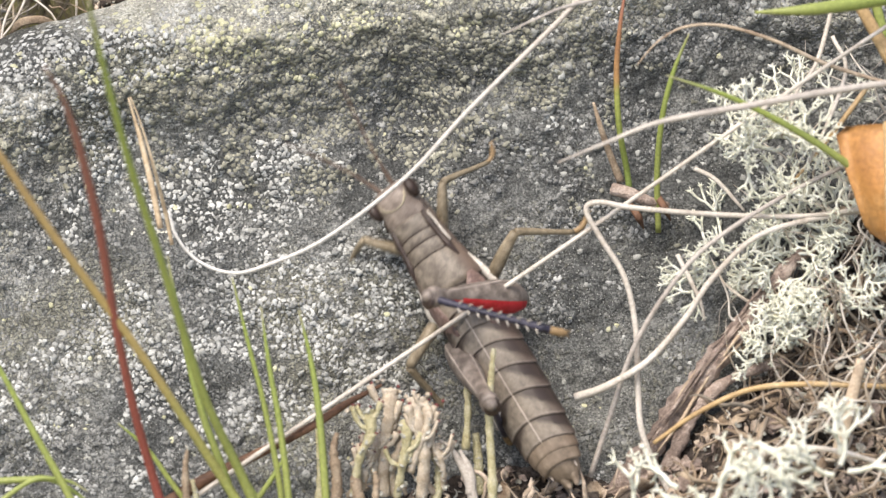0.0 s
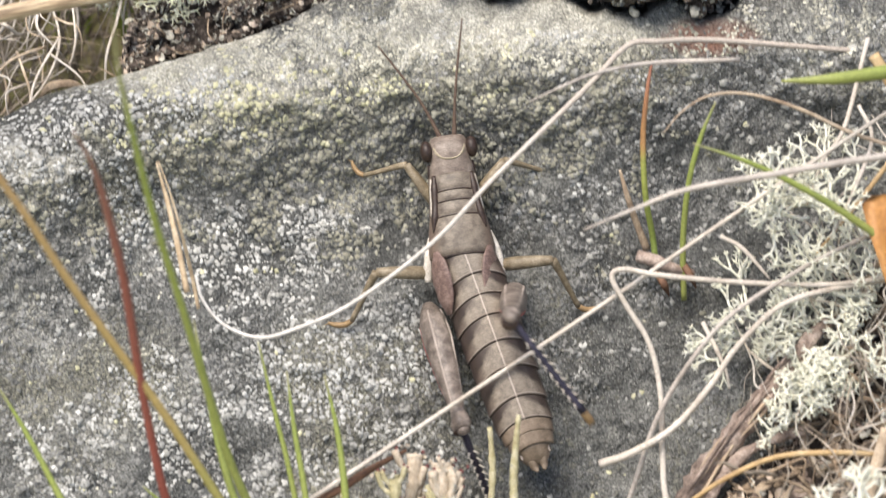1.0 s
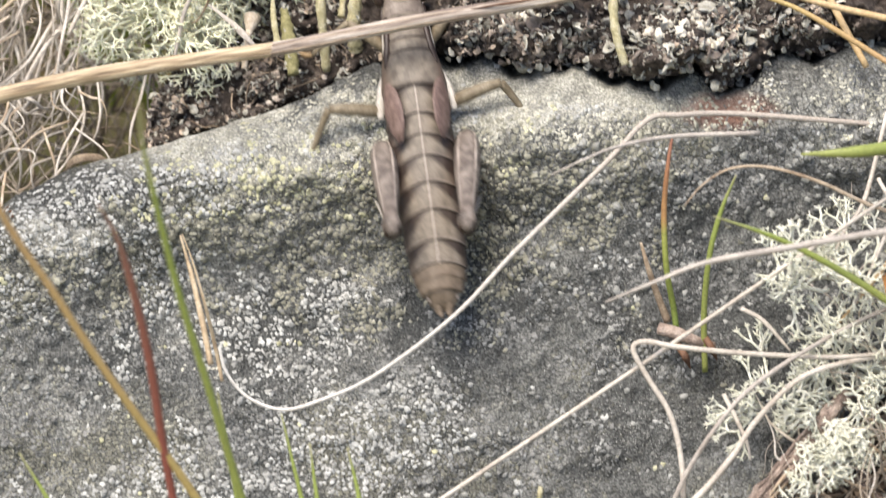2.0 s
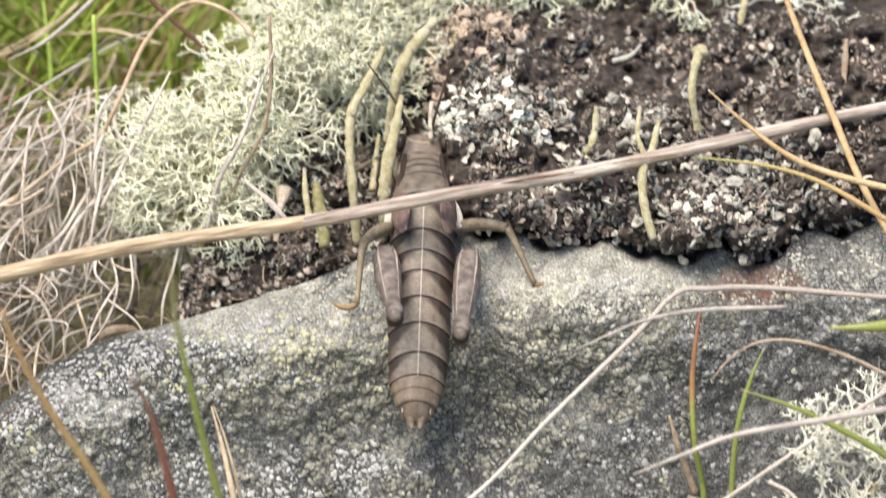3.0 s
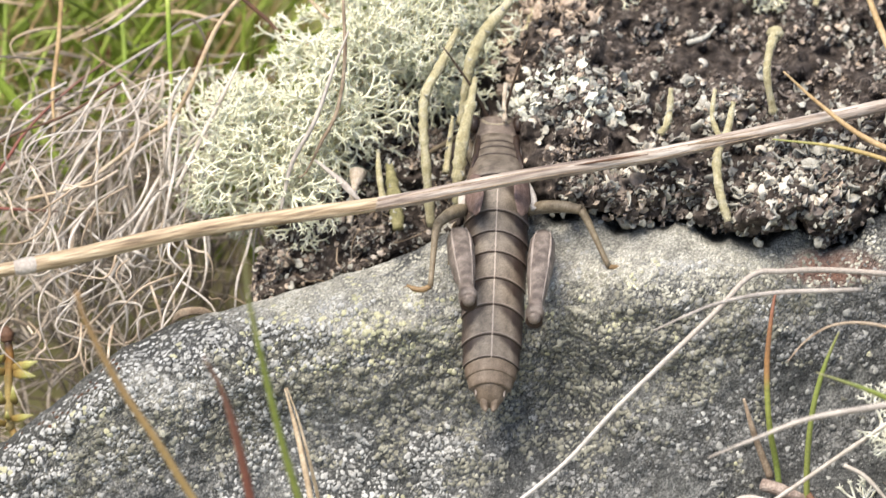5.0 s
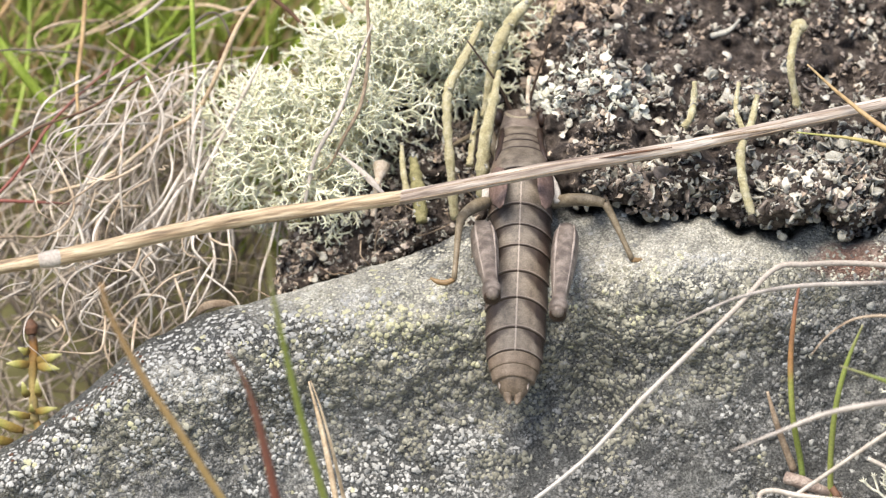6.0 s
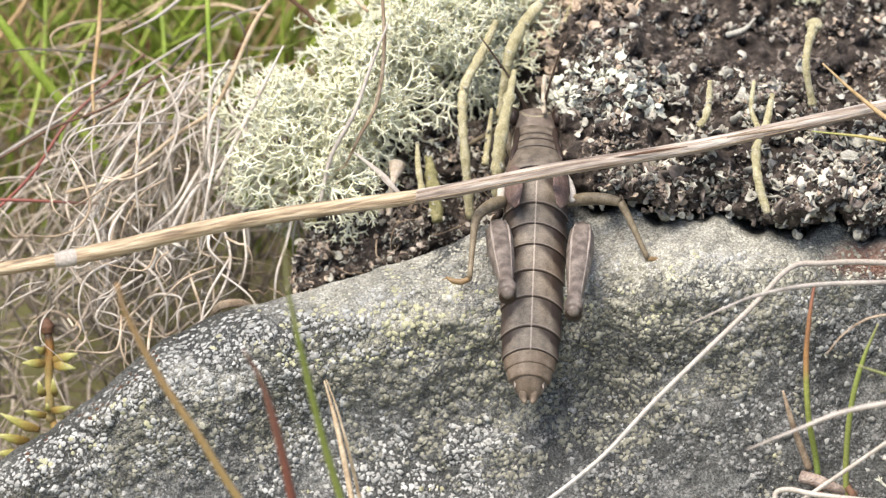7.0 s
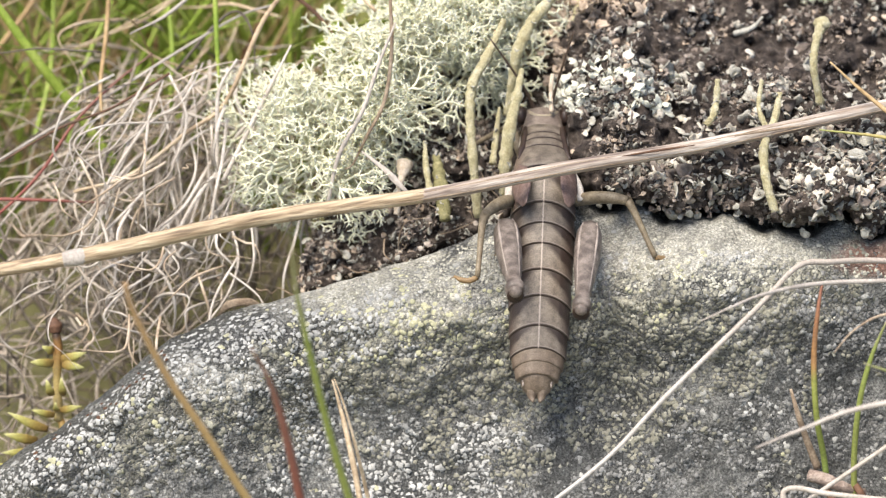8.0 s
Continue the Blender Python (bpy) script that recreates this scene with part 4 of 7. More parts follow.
# ---- grasshopper ----
ARCH = 1.0   # how far a segment's sides sweep back, 3 mm off the middle


def arched(vf):
    v = np.array(vf[0])
    v[:, 1] -= ARCH * MM * (v[:, 0] / (3 * MM)) ** 2
    return v, vf[1]


def chitin(name, colours, size=0.9, line=None, rim=None, gloss=0.44, side=None):
    """line: colour of the pale stripe along the back. rim: (half length, colour of the hind edge, dark of the front
    wedges and of the shadow painted by that edge). side: colour of the flanks.
    """
    m, t, b, make = nodes_of(name)
    tc = make("TexCoord").outputs["Object"]
    big, small = noise_of(t, make, tc, size, 4), noise_of(t, make, tc, 0.12, 3)
    stops = [(0.32 + 0.36 * i / max(1, len(colours) - 1), c) for i, c in enumerate(colours)]
    col = mixed(t, make, 1.0, ramp(t, big, stops, make), ramp(t, small, [(0.3, (0.7, 0.7, 0.7)), (0.7, (1.15, 1.15, 1.15))], make), "MULTIPLY")
    sep = make("SeparateXYZ")
    t.links.new(tc, sep.inputs[0])
    wav = sums(t, make, "MULTIPLY_ADD", small, 0.0002, -0.0001)
    ax = sums(t, make, "ABSOLUTE", sums(t, make, "ADD", sep.outputs[0], wav))
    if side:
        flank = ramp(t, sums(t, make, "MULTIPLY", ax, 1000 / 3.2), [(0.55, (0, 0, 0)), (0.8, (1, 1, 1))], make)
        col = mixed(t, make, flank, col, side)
    if rim:
        half, tint, dark = rim
        share = make("Attribute")
        share.attribute_name = "along"
        back = sums(t, make, "MULTIPLY_ADD", wav, 260.0, share.outputs["Fac"])   # 0 at the front, 1 behind
        blot = sums(t, make, "MULTIPLY", ramp(t, sums(t, make, "MULTIPLY", ax, 1000 / 3.2), [(0.5, (0, 0, 0)), (0.56, (1, 1, 1)), (0.74, (1, 1, 1)), (0.8, (0, 0, 0))], make),
                    ramp(t, back, [(0.46, (1, 1, 1)), (0.56, (0, 0, 0))], make))   # a black blotch on each flank
        col = mixed(t, make, blot, col, (0.022, 0.016, 0.013))
        # Dark front wedges, with the shadow under the preceding segment's rim painted in.
        col = mixed(t, make, ramp(t, sums(t, make, "SUBTRACT", back, sums(t, make, "MULTIPLY_ADD", ax, 270.0, -0.1)), [(0.0, (0.9, 0.9, 0.9)), (0.22, (0, 0, 0))], make), col, dark)
        col = mixed(t, make, ramp(t, back, [(0.895, (0, 0, 0)), (0.915, (0.6, 0.6, 0.6)), (0.93, (0.6, 0.6, 0.6)), (0.945, (0, 0, 0))], make), col, tint)
        # Painted shadow line behind the pale edge.
        col = mixed(t, make, ramp(t, back, [(0.94, (0, 0, 0)), (0.955, (0.9, 0.9, 0.9))], make), col, dark)
    if line:
        col = mixed(t, make, ramp(t, sums(t, make, "MULTIPLY", ax, 1000), [(0.035, (1, 1, 1)), (0.09, (0, 0, 0))], make), col, line)
    t.links.new(col, b.inputs["Base Color"])
    b.inputs["Roughness"].default_value, b.inputs["Specular IOR Level"].default_value = gloss, 0.3
    bumped(t, make, b, small, 0.03)
    return m


BROWN = [(0.071, 0.056, 0.043), (0.136, 0.113, 0.088), (0.198, 0.167, 0.131)]
SHELL = chitin("brown_shell", BROWN, side=(0.13, 0.094, 0.072))
HEAD = chitin("head_shell", [(0.108, 0.083, 0.068), (0.170, 0.138, 0.113), (0.253, 0.208, 0.170)], 0.9)
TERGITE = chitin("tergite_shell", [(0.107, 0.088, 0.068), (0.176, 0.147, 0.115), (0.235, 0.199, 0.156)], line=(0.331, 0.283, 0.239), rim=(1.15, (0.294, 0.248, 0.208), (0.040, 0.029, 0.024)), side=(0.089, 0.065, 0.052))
TAIL = chitin("tail_shell", [(0.110, 0.083, 0.058), (0.173, 0.133, 0.096), (0.234, 0.184, 0.136)], side=(0.108, 0.073, 0.050))
WING = chitin("wing_pad", [(0.1, 0.064, 0.054), (0.15, 0.1, 0.084), (0.22, 0.155, 0.132)], 0.5)
THIGH = chitin("thigh_shell", [(0.072, 0.057, 0.048), (0.153, 0.126, 0.106), (0.252, 0.211, 0.180)], 1.0)
KEEL = chitin("thigh_keel", [(0.24, 0.2, 0.17), (0.35, 0.3, 0.26)], 0.8)
THIGH_RED = chitin("thigh_underside", [(0.3, 0.012, 0.015), (0.42, 0.025, 0.03)], 0.7)
SHIN = chitin("shin_shell", [(0.014, 0.013, 0.02), (0.03, 0.028, 0.045), (0.055, 0.05, 0.07)], 0.8)
LIMB = chitin("limb_shell", [(0.12, 0.094, 0.058), (0.19, 0.153, 0.1), (0.27, 0.225, 0.155)], 0.8)
ANTENNA = chitin("antenna_shell", [(0.07, 0.045, 0.032), (0.13, 0.09, 0.065)], 0.6)
BROW = chitin("brow_shell", [(0.26, 0.22, 0.15), (0.37, 0.32, 0.23)], 0.5)
PALE = chitin("pale_mark", [(0.4, 0.36, 0.3), (0.56, 0.52, 0.46)], 0.5)
EYE = chitin("dark_eye", [(0.018, 0.012, 0.01), (0.05, 0.032, 0.024)], 0.3, gloss=0.38)
CLAW = chitin("foot_shell", [(0.18, 0.115, 0.055), (0.28, 0.19, 0.095)], 0.4)


def loft(rings, sides=20, power=2.0):
    """A closed skin over rings (y, half width, height above axis, depth below axis, z of the axis), along y. Millimetres."""
    a0 = np.arange(sides) * 2 * math.pi / sides
    cx, sz = np.cos(a0), np.sin(a0)
    cx, sz = np.sign(cx) * abs(cx) ** (2 / power), np.sign(sz) * abs(sz) ** (2 / power)
    verts = []
    for y, w, up, dn, zc in rings:
        verts.append(np.stack([w * cx, np.full(sides, y), zc + np.where(sz > 0, up, dn) * sz], 1))
    n = len(rings)
    f = []
    for i in range(n - 1):
        for j in range(sides):
            p, q = i * sides + j, i * sides + (j + 1) % sides
            f.append([p, q, q + sides, p + sides])
    f += [list(range(sides))[::-1], list(range((n - 1) * sides, n * sides))]
    return np.vstack(verts) * MM, f


def part(name, vf, material, parent, label="", at=None, slots=None):
    return thing(name, vf[0], vf[1], material, label, parent=parent, at=at, slots=slots)


def ball(rx, ry, rz, centre, rings=9, sides=14):
    out = []
    for k in range(rings):
        b0 = math.pi * (k + 0.5) / rings
        out.append((ry * math.cos(b0), rx * math.sin(b0), rz * math.sin(b0), rz * math.sin(b0), 0.0))
    v, f = loft(out, sides)
    return v + np.array(centre) * MM, f


def mmtube(points, radius, sides=7, steps=5, flat=1.0):
    v, f, _ = tube([tuple(c * MM for c in p) for p in points], [r * MM for r in radius], sides, steps, flat)
    return v, f


def joined(*parts):
    heap = Heap()
    for v, f in parts:
        heap.add(v, f)
    return np.vstack(heap.v), heap.f


def grasshopper():
    bug = tagged(new("grasshopper"), "grey-brown flightless grasshopper climbing the boulder", "grasshopper")
    legs = {}
    # head
    head = part("head", loft([(10.35, 1.15, 0.5, 1.0, 0.2), (10.15, 1.5, 0.95, 1.6, 0.2), (9.6, 1.78, 1.4, 2.3, 0.15), (8.9, 1.86, 1.65, 2.7, 0.1), (8.2, 1.82, 1.62, 2.8, 0.05), (7.6, 1.94, 1.55, 2.8, 0.0), (6.7, 2.05, 1.6, 2.6, 0.0), (6.3, 1.7, 1.3, 2.2, 0.0)], 24, 2.8), HEAD, bug, at=(0, 8 * MM, 0))
    for sgn in (-1, 1):
        ey = part("eye", ball(0.56, 0.95, 0.85, (sgn * 1.98, 1.05, 0.95)), EYE, head, "glossy dark brown eye")
        part("eye_stripe", mmtube([(sgn * 1.72, -0.1, 0.6), (sgn * 1.78, -0.9, 0.5), (sgn * 1.78, -1.6, 0.3)], [0.3, 0.35, 0.25], flat=0.4), EYE, head, "dark stripe behind the eye")
        tip = (2.5, 12.0, 3.3) if sgn > 0 else (-5.0, 10.6, 2.3)
        whip = [(0.5 * sgn, 1.9, 0.4)] + [(0.62 * sgn + (tip[0] - 0.62 * sgn) * w ** 1.25, 2.2 + (tip[1] - 2.2) * w, 0.55 + (tip[2] - 0.55) * w ** 0.8) for w in (0.0, 0.3, 0.6, 1.0)]
        legs["antenna_" + ("r" if sgn > 0 else "l")] = part("antenna", mmtube(whip, [0.26, 0.14, 0.12, 0.1, 0.07], 7, 6), ANTENNA, head, "thin ringed antenna", at=(0.5 * sgn * MM, 1.9 * MM, 0.4 * MM))
    part("brow_mark", mmtube([(-1.45, 1.5, 1.1), (-1.2, 0.75, 1.5), (-0.75, 0.25, 1.62), (0, 0.1, 1.66), (0.75, 0.25, 1.62), (1.2, 0.75, 1.5), (1.45, 1.5, 1.1)], [0.1, 0.18, 0.13, 0.1, 0.13, 0.18, 0.1], 8, 4, 0.5), BROW, head, "pale mark between the eyes")
    # saddle behind the head, in three fields parted by furrows
    rings = []
    for y, w, up in ((6.9, 2.0, 1.62), (6.7, 2.12, 1.76), (5.6, 2.2, 1.82), (5.4, 2.14, 1.76), (5.3, 2.22, 1.84), (4.6, 2.3, 1.9), (4.45, 2.24, 1.83), (4.3, 2.32, 1.94), (3.3, 2.46, 2.02), (3.15, 2.4, 1.96),
                     (3.0, 2.5, 2.08), (1.6, 2.75, 2.3), (0.2, 2.95, 2.42), (-0.35, 2.9, 2.4), (-0.5, 2.6, 2.15)):
        rings.append((y, w, up, 2.2, 0.0))
    part("saddle", loft(rings, 28, 2.3), SHELL, bug, "brown saddle with dark cross furrows", at=(0, 3 * MM, 0))
    for y, w, up in ((5.4, 2.17, 1.79), (4.45, 2.27, 1.87), (3.15, 2.44, 2.0), (-0.42, 2.86, 2.37)):
        arc = [(w * 1.012 * math.copysign(abs(math.cos(a0)) ** 0.87, math.cos(a0)), y - 0.28 * abs(math.cos(a0)) ** 2, up * 1.015 * math.sin(a0) ** 0.87) for a0 in np.linspace(0.25, math.pi - 0.25, 11)]
        part("furrow", mmtube(arc, [0.05, 0.085, 0.06, 0.085, 0.05], 5, 3), EYE, bug, "dark cross furrow")
    for sgn in (-1, 1):
        part("side_stripe", mmtube([(sgn * 1.62, 6.8, 1.2), (sgn * 1.72, 5.6, 1.25), (sgn * 1.82, 4.4, 1.3), (sgn * 1.98, 3.2, 1.35), (sgn * 2.3, 1.8, 1.4)], [0.2, 0.36, 0.3, 0.36, 0.08], 8, 5), EYE, bug, "black stripe along the saddle")
        part("side_mark", mmtube([(sgn * 1.9, 6.6, 0.82), (sgn * 2.0, 5.6, 0.86), (sgn * 2.1, 4.5, 0.9), (sgn * 2.3, 3.3, 0.95)], [0.1, 0.17, 0.15, 0.06], 8, 5), PALE, bug, "cream side stripe")
        part("side_mark", mmtube([(sgn * 2.65, 1.6, 0.2), (sgn * 2.9, 0.4, 0.1), (sgn * 3.1, -0.8, 0.0), (sgn * 3.25, -2.2, -0.2)], [0.14, 0.34, 0.42, 0.3], 8, 5, 0.6), PALE, bug, "cream side stripe")
        wing = loft([(0.4, 0.3, 0.12, 0.1, 0), (-0.6, 1.0, 0.24, 0.12, 0), (-2.0, 1.3, 0.28, 0.12, 0), (-3.8, 1.05, 0.22, 0.1, 0), (-5.2, 0.3, 0.08, 0.05, 0)], 12)
        wv = np.array(wing[0])
        tilt_m = np.array(Euler((0, radians(sgn * 52), radians(-sgn * 5))).to_matrix())
        part("wing_pad", (wv @ tilt_m.T + np.array((sgn * 2.3, -0.3, 1.75)) * MM, wing[1]), WING, bug, "short reddish-brown wing pad")
    # abdomen: overlapping rings
    abdomen = part("abdomen", loft([(0.4, 2.4, 2.0, 2.0, 0), (-2, 2.7, 2.2, 2.2, 0), (-8, 2.7, 2.2, 2.2, 0), (-14, 2.25, 1.9, 1.9, 0), (-17.5, 1.5, 1.3, 1.3, 0)], 20), TAIL, bug, "ringed grey-brown abdomen", at=(0, 0, 0))
    cuts, half, tall = [0.3, -2.3, -4.2, -6.1, -8.5, -10.9, -13.6, -15.6, -16.7, -17.8], [2.8, 2.9, 2.92, 2.9, 2.84, 2.76, 2.64, 2.45, 2.18, 1.85], [2.35, 2.45, 2.45, 2.42, 2.35, 2.28, 2.15, 1.95, 1.75, 1.5]
    for k in range(9):
        y0, y1, w0, w1, h0, h1 = cuts[k], cuts[k + 1] - 0.22, half[k], half[k + 1], tall[k], tall[k + 1]
        ring = [(y0 + (y1 - y0) * s, (w0 + (w1 - w0) * s) * g, (h0 + (h1 - h0) * s) * g, 2.0 * (w0 / 3), 0.0) for s, g in (((0, 0.955), (0.15, 0.975), (0.5, 0.995), (0.85, 1.012), (0.96, 1.015), (1.0, 0.985)) if k < 7 else ((0, 0.97), (0.3, 0.985), (0.6, 1.0), (0.85, 1.005), (0.95, 1.005), (1.0, 0.985)))]
        mid = (y0 + y1) / 2
        sv, sf = arched(loft(ring, 28, 2.15))
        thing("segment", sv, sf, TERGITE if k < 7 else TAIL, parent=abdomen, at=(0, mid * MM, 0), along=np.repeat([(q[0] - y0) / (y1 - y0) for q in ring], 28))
    part("tail_plate", loft([(-17.6, 1.72, 1.45, 1.3, 0), (-18.4, 1.55, 1.3, 1.2, -0.1), (-19.2, 1.2, 0.95, 1.0, -0.2), (-19.7, 0.7, 0.5, 0.7, -0.3)], 20), TAIL, abdomen)
    for sgn in (-1, 1):
        part("egg_valve", mmtube([(sgn * 0.45, -19.2, 0.1), (sgn * 0.42, -19.8, 0.05), (sgn * 0.3, -20.3, 0.3)], [0.5, 0.4, 0.12]), TAIL, abdomen, "horny brown egg-laying valve")
        part("cercus", mmtube([(sgn * 1.2, -18.3, 0.4), (sgn * 1.25, -19.0, 0.5)], [0.2, 0.05]), KEEL, abdomen, "small pale feeler")
    for sgn, side in ((-1, "l"), (1, "r")):
        # hind leg: thigh along -y from the hip, knee at its end
        thigh_v, thigh_f = loft([(0.3, 0.45, 0.5, 0.5, 0), (-0.4, 0.8, 1.0, 1.0, 0), (-1.6, 1.14, 1.5, 1.35, 0), (-3.4, 1.22, 1.65, 1.4, 0), (-6.0, 1.08, 1.3, 1.1, 0.05), (-8.5, 0.82, 0.85, 0.78, 0.1), (-10.3, 0.62, 0.62, 0.6, 0.1),
                                 (-10.8, 0.72, 0.8, 0.8, 0.1), (-11.4, 0.86, 0.96, 0.92, 0.05), (-12.0, 0.74, 0.8, 0.8, 0.0)], 26, 2.4)
        cen = np.array([np.mean(thigh_v[f], axis=0) for f in thigh_f])
        slots = [1 if c[2] < -0.0003 and -0.0105 < c[1] < -0.0008 else 0 for c in cen]
        thigh = part("hind_thigh", (thigh_v, thigh_f), [THIGH, THIGH_RED], bug, "spindle-shaped grey thigh, red beneath", at=(0, 0, 0), slots=slots)
        part("knee", ball(0.56, 0.42, 0.56, (0, -12.1, 0.16)), THIGH, thigh, "pale rounded knee")
        part("knee_crescent", ball(0.78, 0.25, 0.78, (0, -12.05, -0.25)), EYE, thigh, "black crescent at the knee")
        for x0 in (-0.6, 0.6):
            part("ridge", mmtube([(x0, -0.8, 1.05), (x0 * 1.3, -3.2, 1.35), (x0 * 1.1, -6.5, 0.95), (x0 * 0.8, -10.0, 0.5)], [0.1, 0.13, 0.12, 0.08], 6, 5), KEEL, thigh, "pale keel")
        shin = part("hind_shin", mmtube([(0, 0, 0), (0, -3, 0), (0, -7, 0.05), (0, -10.6, 0)], [0.36, 0.3, 0.3, 0.36], 8, 4), SHIN, thigh, "blue-black shin", at=(0, 0, 0))
        spines = []
        for k in range(9):
            for x0 in (-1, 1):
                y = -2.6 - 0.85 * k
                spines.append(mmtube([(x0 * 0.22, y, 0.22), (x0 * 0.55, y - 0.3, 0.62)], [0.11, 0.015], 5, 1))
        for k, sp in enumerate(spines):
            part("spine", sp, PALE, shin)
        part("foot", joined(mmtube([(0, -10.5, 0), (0, -11.0, -0.1), (0, -11.5, -0.3), (0, -11.9, -0.7)], [0.38, 0.36, 0.4, 0.25], 7, 3), mmtube([(0, -11.8, -0.6), (0.35, -12.2, -0.9)], [0.14, 0.03], 5, 2), mmtube([(0, -11.8, -0.6), (-0.35, -12.2, -0.9)], [0.14, 0.03], 5, 2)), CLAW, shin, "ochre clawed foot")
        legs["thigh_" + side], legs["shin_" + side] = thigh, shin
        # walking legs: built along +x from the hip, elbow raised
        for name, long in (("front_leg", 0.85), ("middle_leg", 1.0)):
            leg = part(name, mmtube([(0, 0, 0), (1.5, 0, 0.8), (3.4, 0, 1.35), (5.0, 0, 1.45)], [0.5, 0.62, 0.56, 0.42], 9, 4), LIMB, bug, "olive-brown walking leg", at=(0, 0, 0))
            part("shin", mmtube([(5.0, 0, 1.45), (5.6, -0.9, 0.6), (6.5, -2.5, -0.9), (7.2, -3.7, -2.1)], [0.4, 0.32, 0.26, 0.26], 8, 4), LIMB, leg, at=(0, 0, 0))
            part("foot", joined(mmtube([(7.2, -3.7, -2.1), (7.8, -4.0, -2.4), (8.6, -4.0, -2.5), (9.3, -3.8, -2.4)], [0.24, 0.28, 0.26, 0.12], 7, 3), mmtube([(9.1, -3.8, -2.4), (9.6, -4.0, -2.6)], [0.1, 0.02], 5, 2)), CLAW, leg, "ochre foot", at=(0, 0, 0))
            if sgn < 0:
                for o in (leg, *leg.children):
                    for vx in o.data.vertices:
                        vx.co.x = -vx.co.x
                    o.data.flip_normals()
            if long != 1.0:
                for o in (leg, *leg.children):
                    for vx in o.data.vertices:
                        vx.co *= long
            legs[name + "_" + side] = leg
    return bug, abdomen, legs


BUG, ABDOMEN, LEGS = grasshopper()


# ---- straws and stems ----
def strand(name, label, category, points, radius, material, low=False, flat=0.8, sides=8, steps=8, group="", wobble=0.0):
    """A stem or straw through places fitted to the camera's view: (u, v, h), at its first pose when low."""
    pts = [on(*(shift(u, v) if low else (u, v)), h) for u, v, h in points]
    r = [x * MM for x in radius] if isinstance(radius, (list, tuple)) else radius * MM
    v, f, share = tube(pts, r, sides, steps, flat, wobble, len(name))
    return thing(name, v, f, material, label, category, group, along=share, at=pts[0])


def straws():
    line = [(-60, 488, 5), (140, 455, 5), (440, 390, 4), (760, 345, 3), (1000, 298, 2), (1220, 262, 0), (1400, 224, -2), (1600, 180, -4), (1790, 140, -6), (2050, 90, -9)]
    straw = tagged(new("straw"), "long tan dry straw lying across the turf and the boulder", "straw")
    straw.location = on(140, 455, 5)
    base = np.array(straw.location)
    for name, pts, r, mat, label in (("stem", line[:2], [0.62, 0.6], STRAW_SHEATH, "brown lower stem"), ("node", [(112, 460, 5), (128, 457, 5), (142, 454.5, 5), (160, 450, 5)], [0.62, 0.76, 0.76, 0.6], STRAW_GREY, "swollen grey joint"),
                                     ("sheath", [(140, 455, 5), (230, 436, 4.7), (440, 390, 4), (760, 345, 3), (880, 322, 2.5)], [0.74, 0.7, 0.68, 0.66, 0.5], STRAW_SHEATH, "pale split sheath"),
                                     ("stem", line[2:], [0.56, 0.62, 0.62, 0.6, 0.56, 0.5], STRAW_STEM, "tan upper stem")):
        v, f, share = tube([on(*q) for q in pts], [q * MM for q in r], 10, 8, 0.85, 0.05, len(label))
        thing(name, v - base, f, mat, label, parent=straw, along=share)
    for low, mat in ((7, STALK_BROWN), (-6, STALK_BROWN)):
        pts = [(u, v0 + low, h + 0.42) for u, v0, h in ((170, 448, 4.9), (440, 390, 4), (760, 345, 3), (1000, 298, 2), (1220, 262, 0), (1400, 224, -2), (1600, 180, -4))]
        v, f, share = tube([on(*q) for q in pts], [0.00003, 0.00008, 0.00004, 0.00009, 0.00005, 0.00007, 0.00003], 5, 8, 0.6, 0.5, low + 20)
        thing("fibre", v - base, f, mat, "dark seam along the straw", parent=straw)
    for k, (u, v0) in enumerate(((300, 420), (560, 372), (700, 353), (1100, 281), (1300, 245))):
        tv, tf, ts = tube([on(u, v0 - 4, 4.2 - 0.0028 * u + 0.55), on(u + 60, v0 - 14, 4.0 - 0.0028 * u + 0.55), on(u + 130, v0 - 24, 3.8 - 0.0028 * u + 0.45)], [0.00005, 0.00014, 0.00004], 5, 4, 0.5)
        thing("fibre", tv - base, tf, TWIG if k % 2 else STALK_BROWN, "dark split fibre", parent=straw)
    strand("straw", "pale bent straw drooping over the boulder", "straw", [(2050, 500, -3), (1800, 480, 0), (1568, 462, 2), (1470, 464, 3.5), (1412, 472, 4.5), (1340, 545, 6.5), (1180, 700, 9), (1070, 815, 9), (930, 920, 8.5), (830, 965, 8), (765, 980, 7), (705, 958, 6), (668, 915, 6), (655, 870, 6)],
           [0.2, 0.22, 0.25, 0.26, 0.24, 0.21, 0.19, 0.18, 0.14], STRAW_BENT)
    strand("grass", "thin withered blade bent against the green stems", "grass", [(300, 430, 5.5), (288, 370, 6), (268, 290, 8), (246, 215, 8), (228, 168, 8)], [0.17, 0.17, 0.15, 0.11, 0.04], STRAW, True)
    strand("straw", "thin straight bleached straw leaning on the boulder", "straw", [(240, 950, 12), (480, 785, 10), (760, 596, 8), (1060, 392, 8), (1300, 225, 9), (1568, 45, 10), (1700, -40, 10)], [0.22, 0.2, 0.19, 0.18, 0.17], STRAW_PALE, True)
    strand("straw", "looped bleached straw on the boulder", "straw", [(1560, 366, 9), (1420, 382, 9), (1260, 378, 9), (1120, 366, 9), (1058, 356, 9), (1036, 370, 9), (1062, 420, 9), (1105, 490, 9), (1126, 580, 9), (1131, 690, 9), (1142, 780, 9), (1200, 900, 8), (1230, 960, 7)], [0.2, 0.22, 0.23, 0.24, 0.27, 0.27], STRAW_PALE, True)
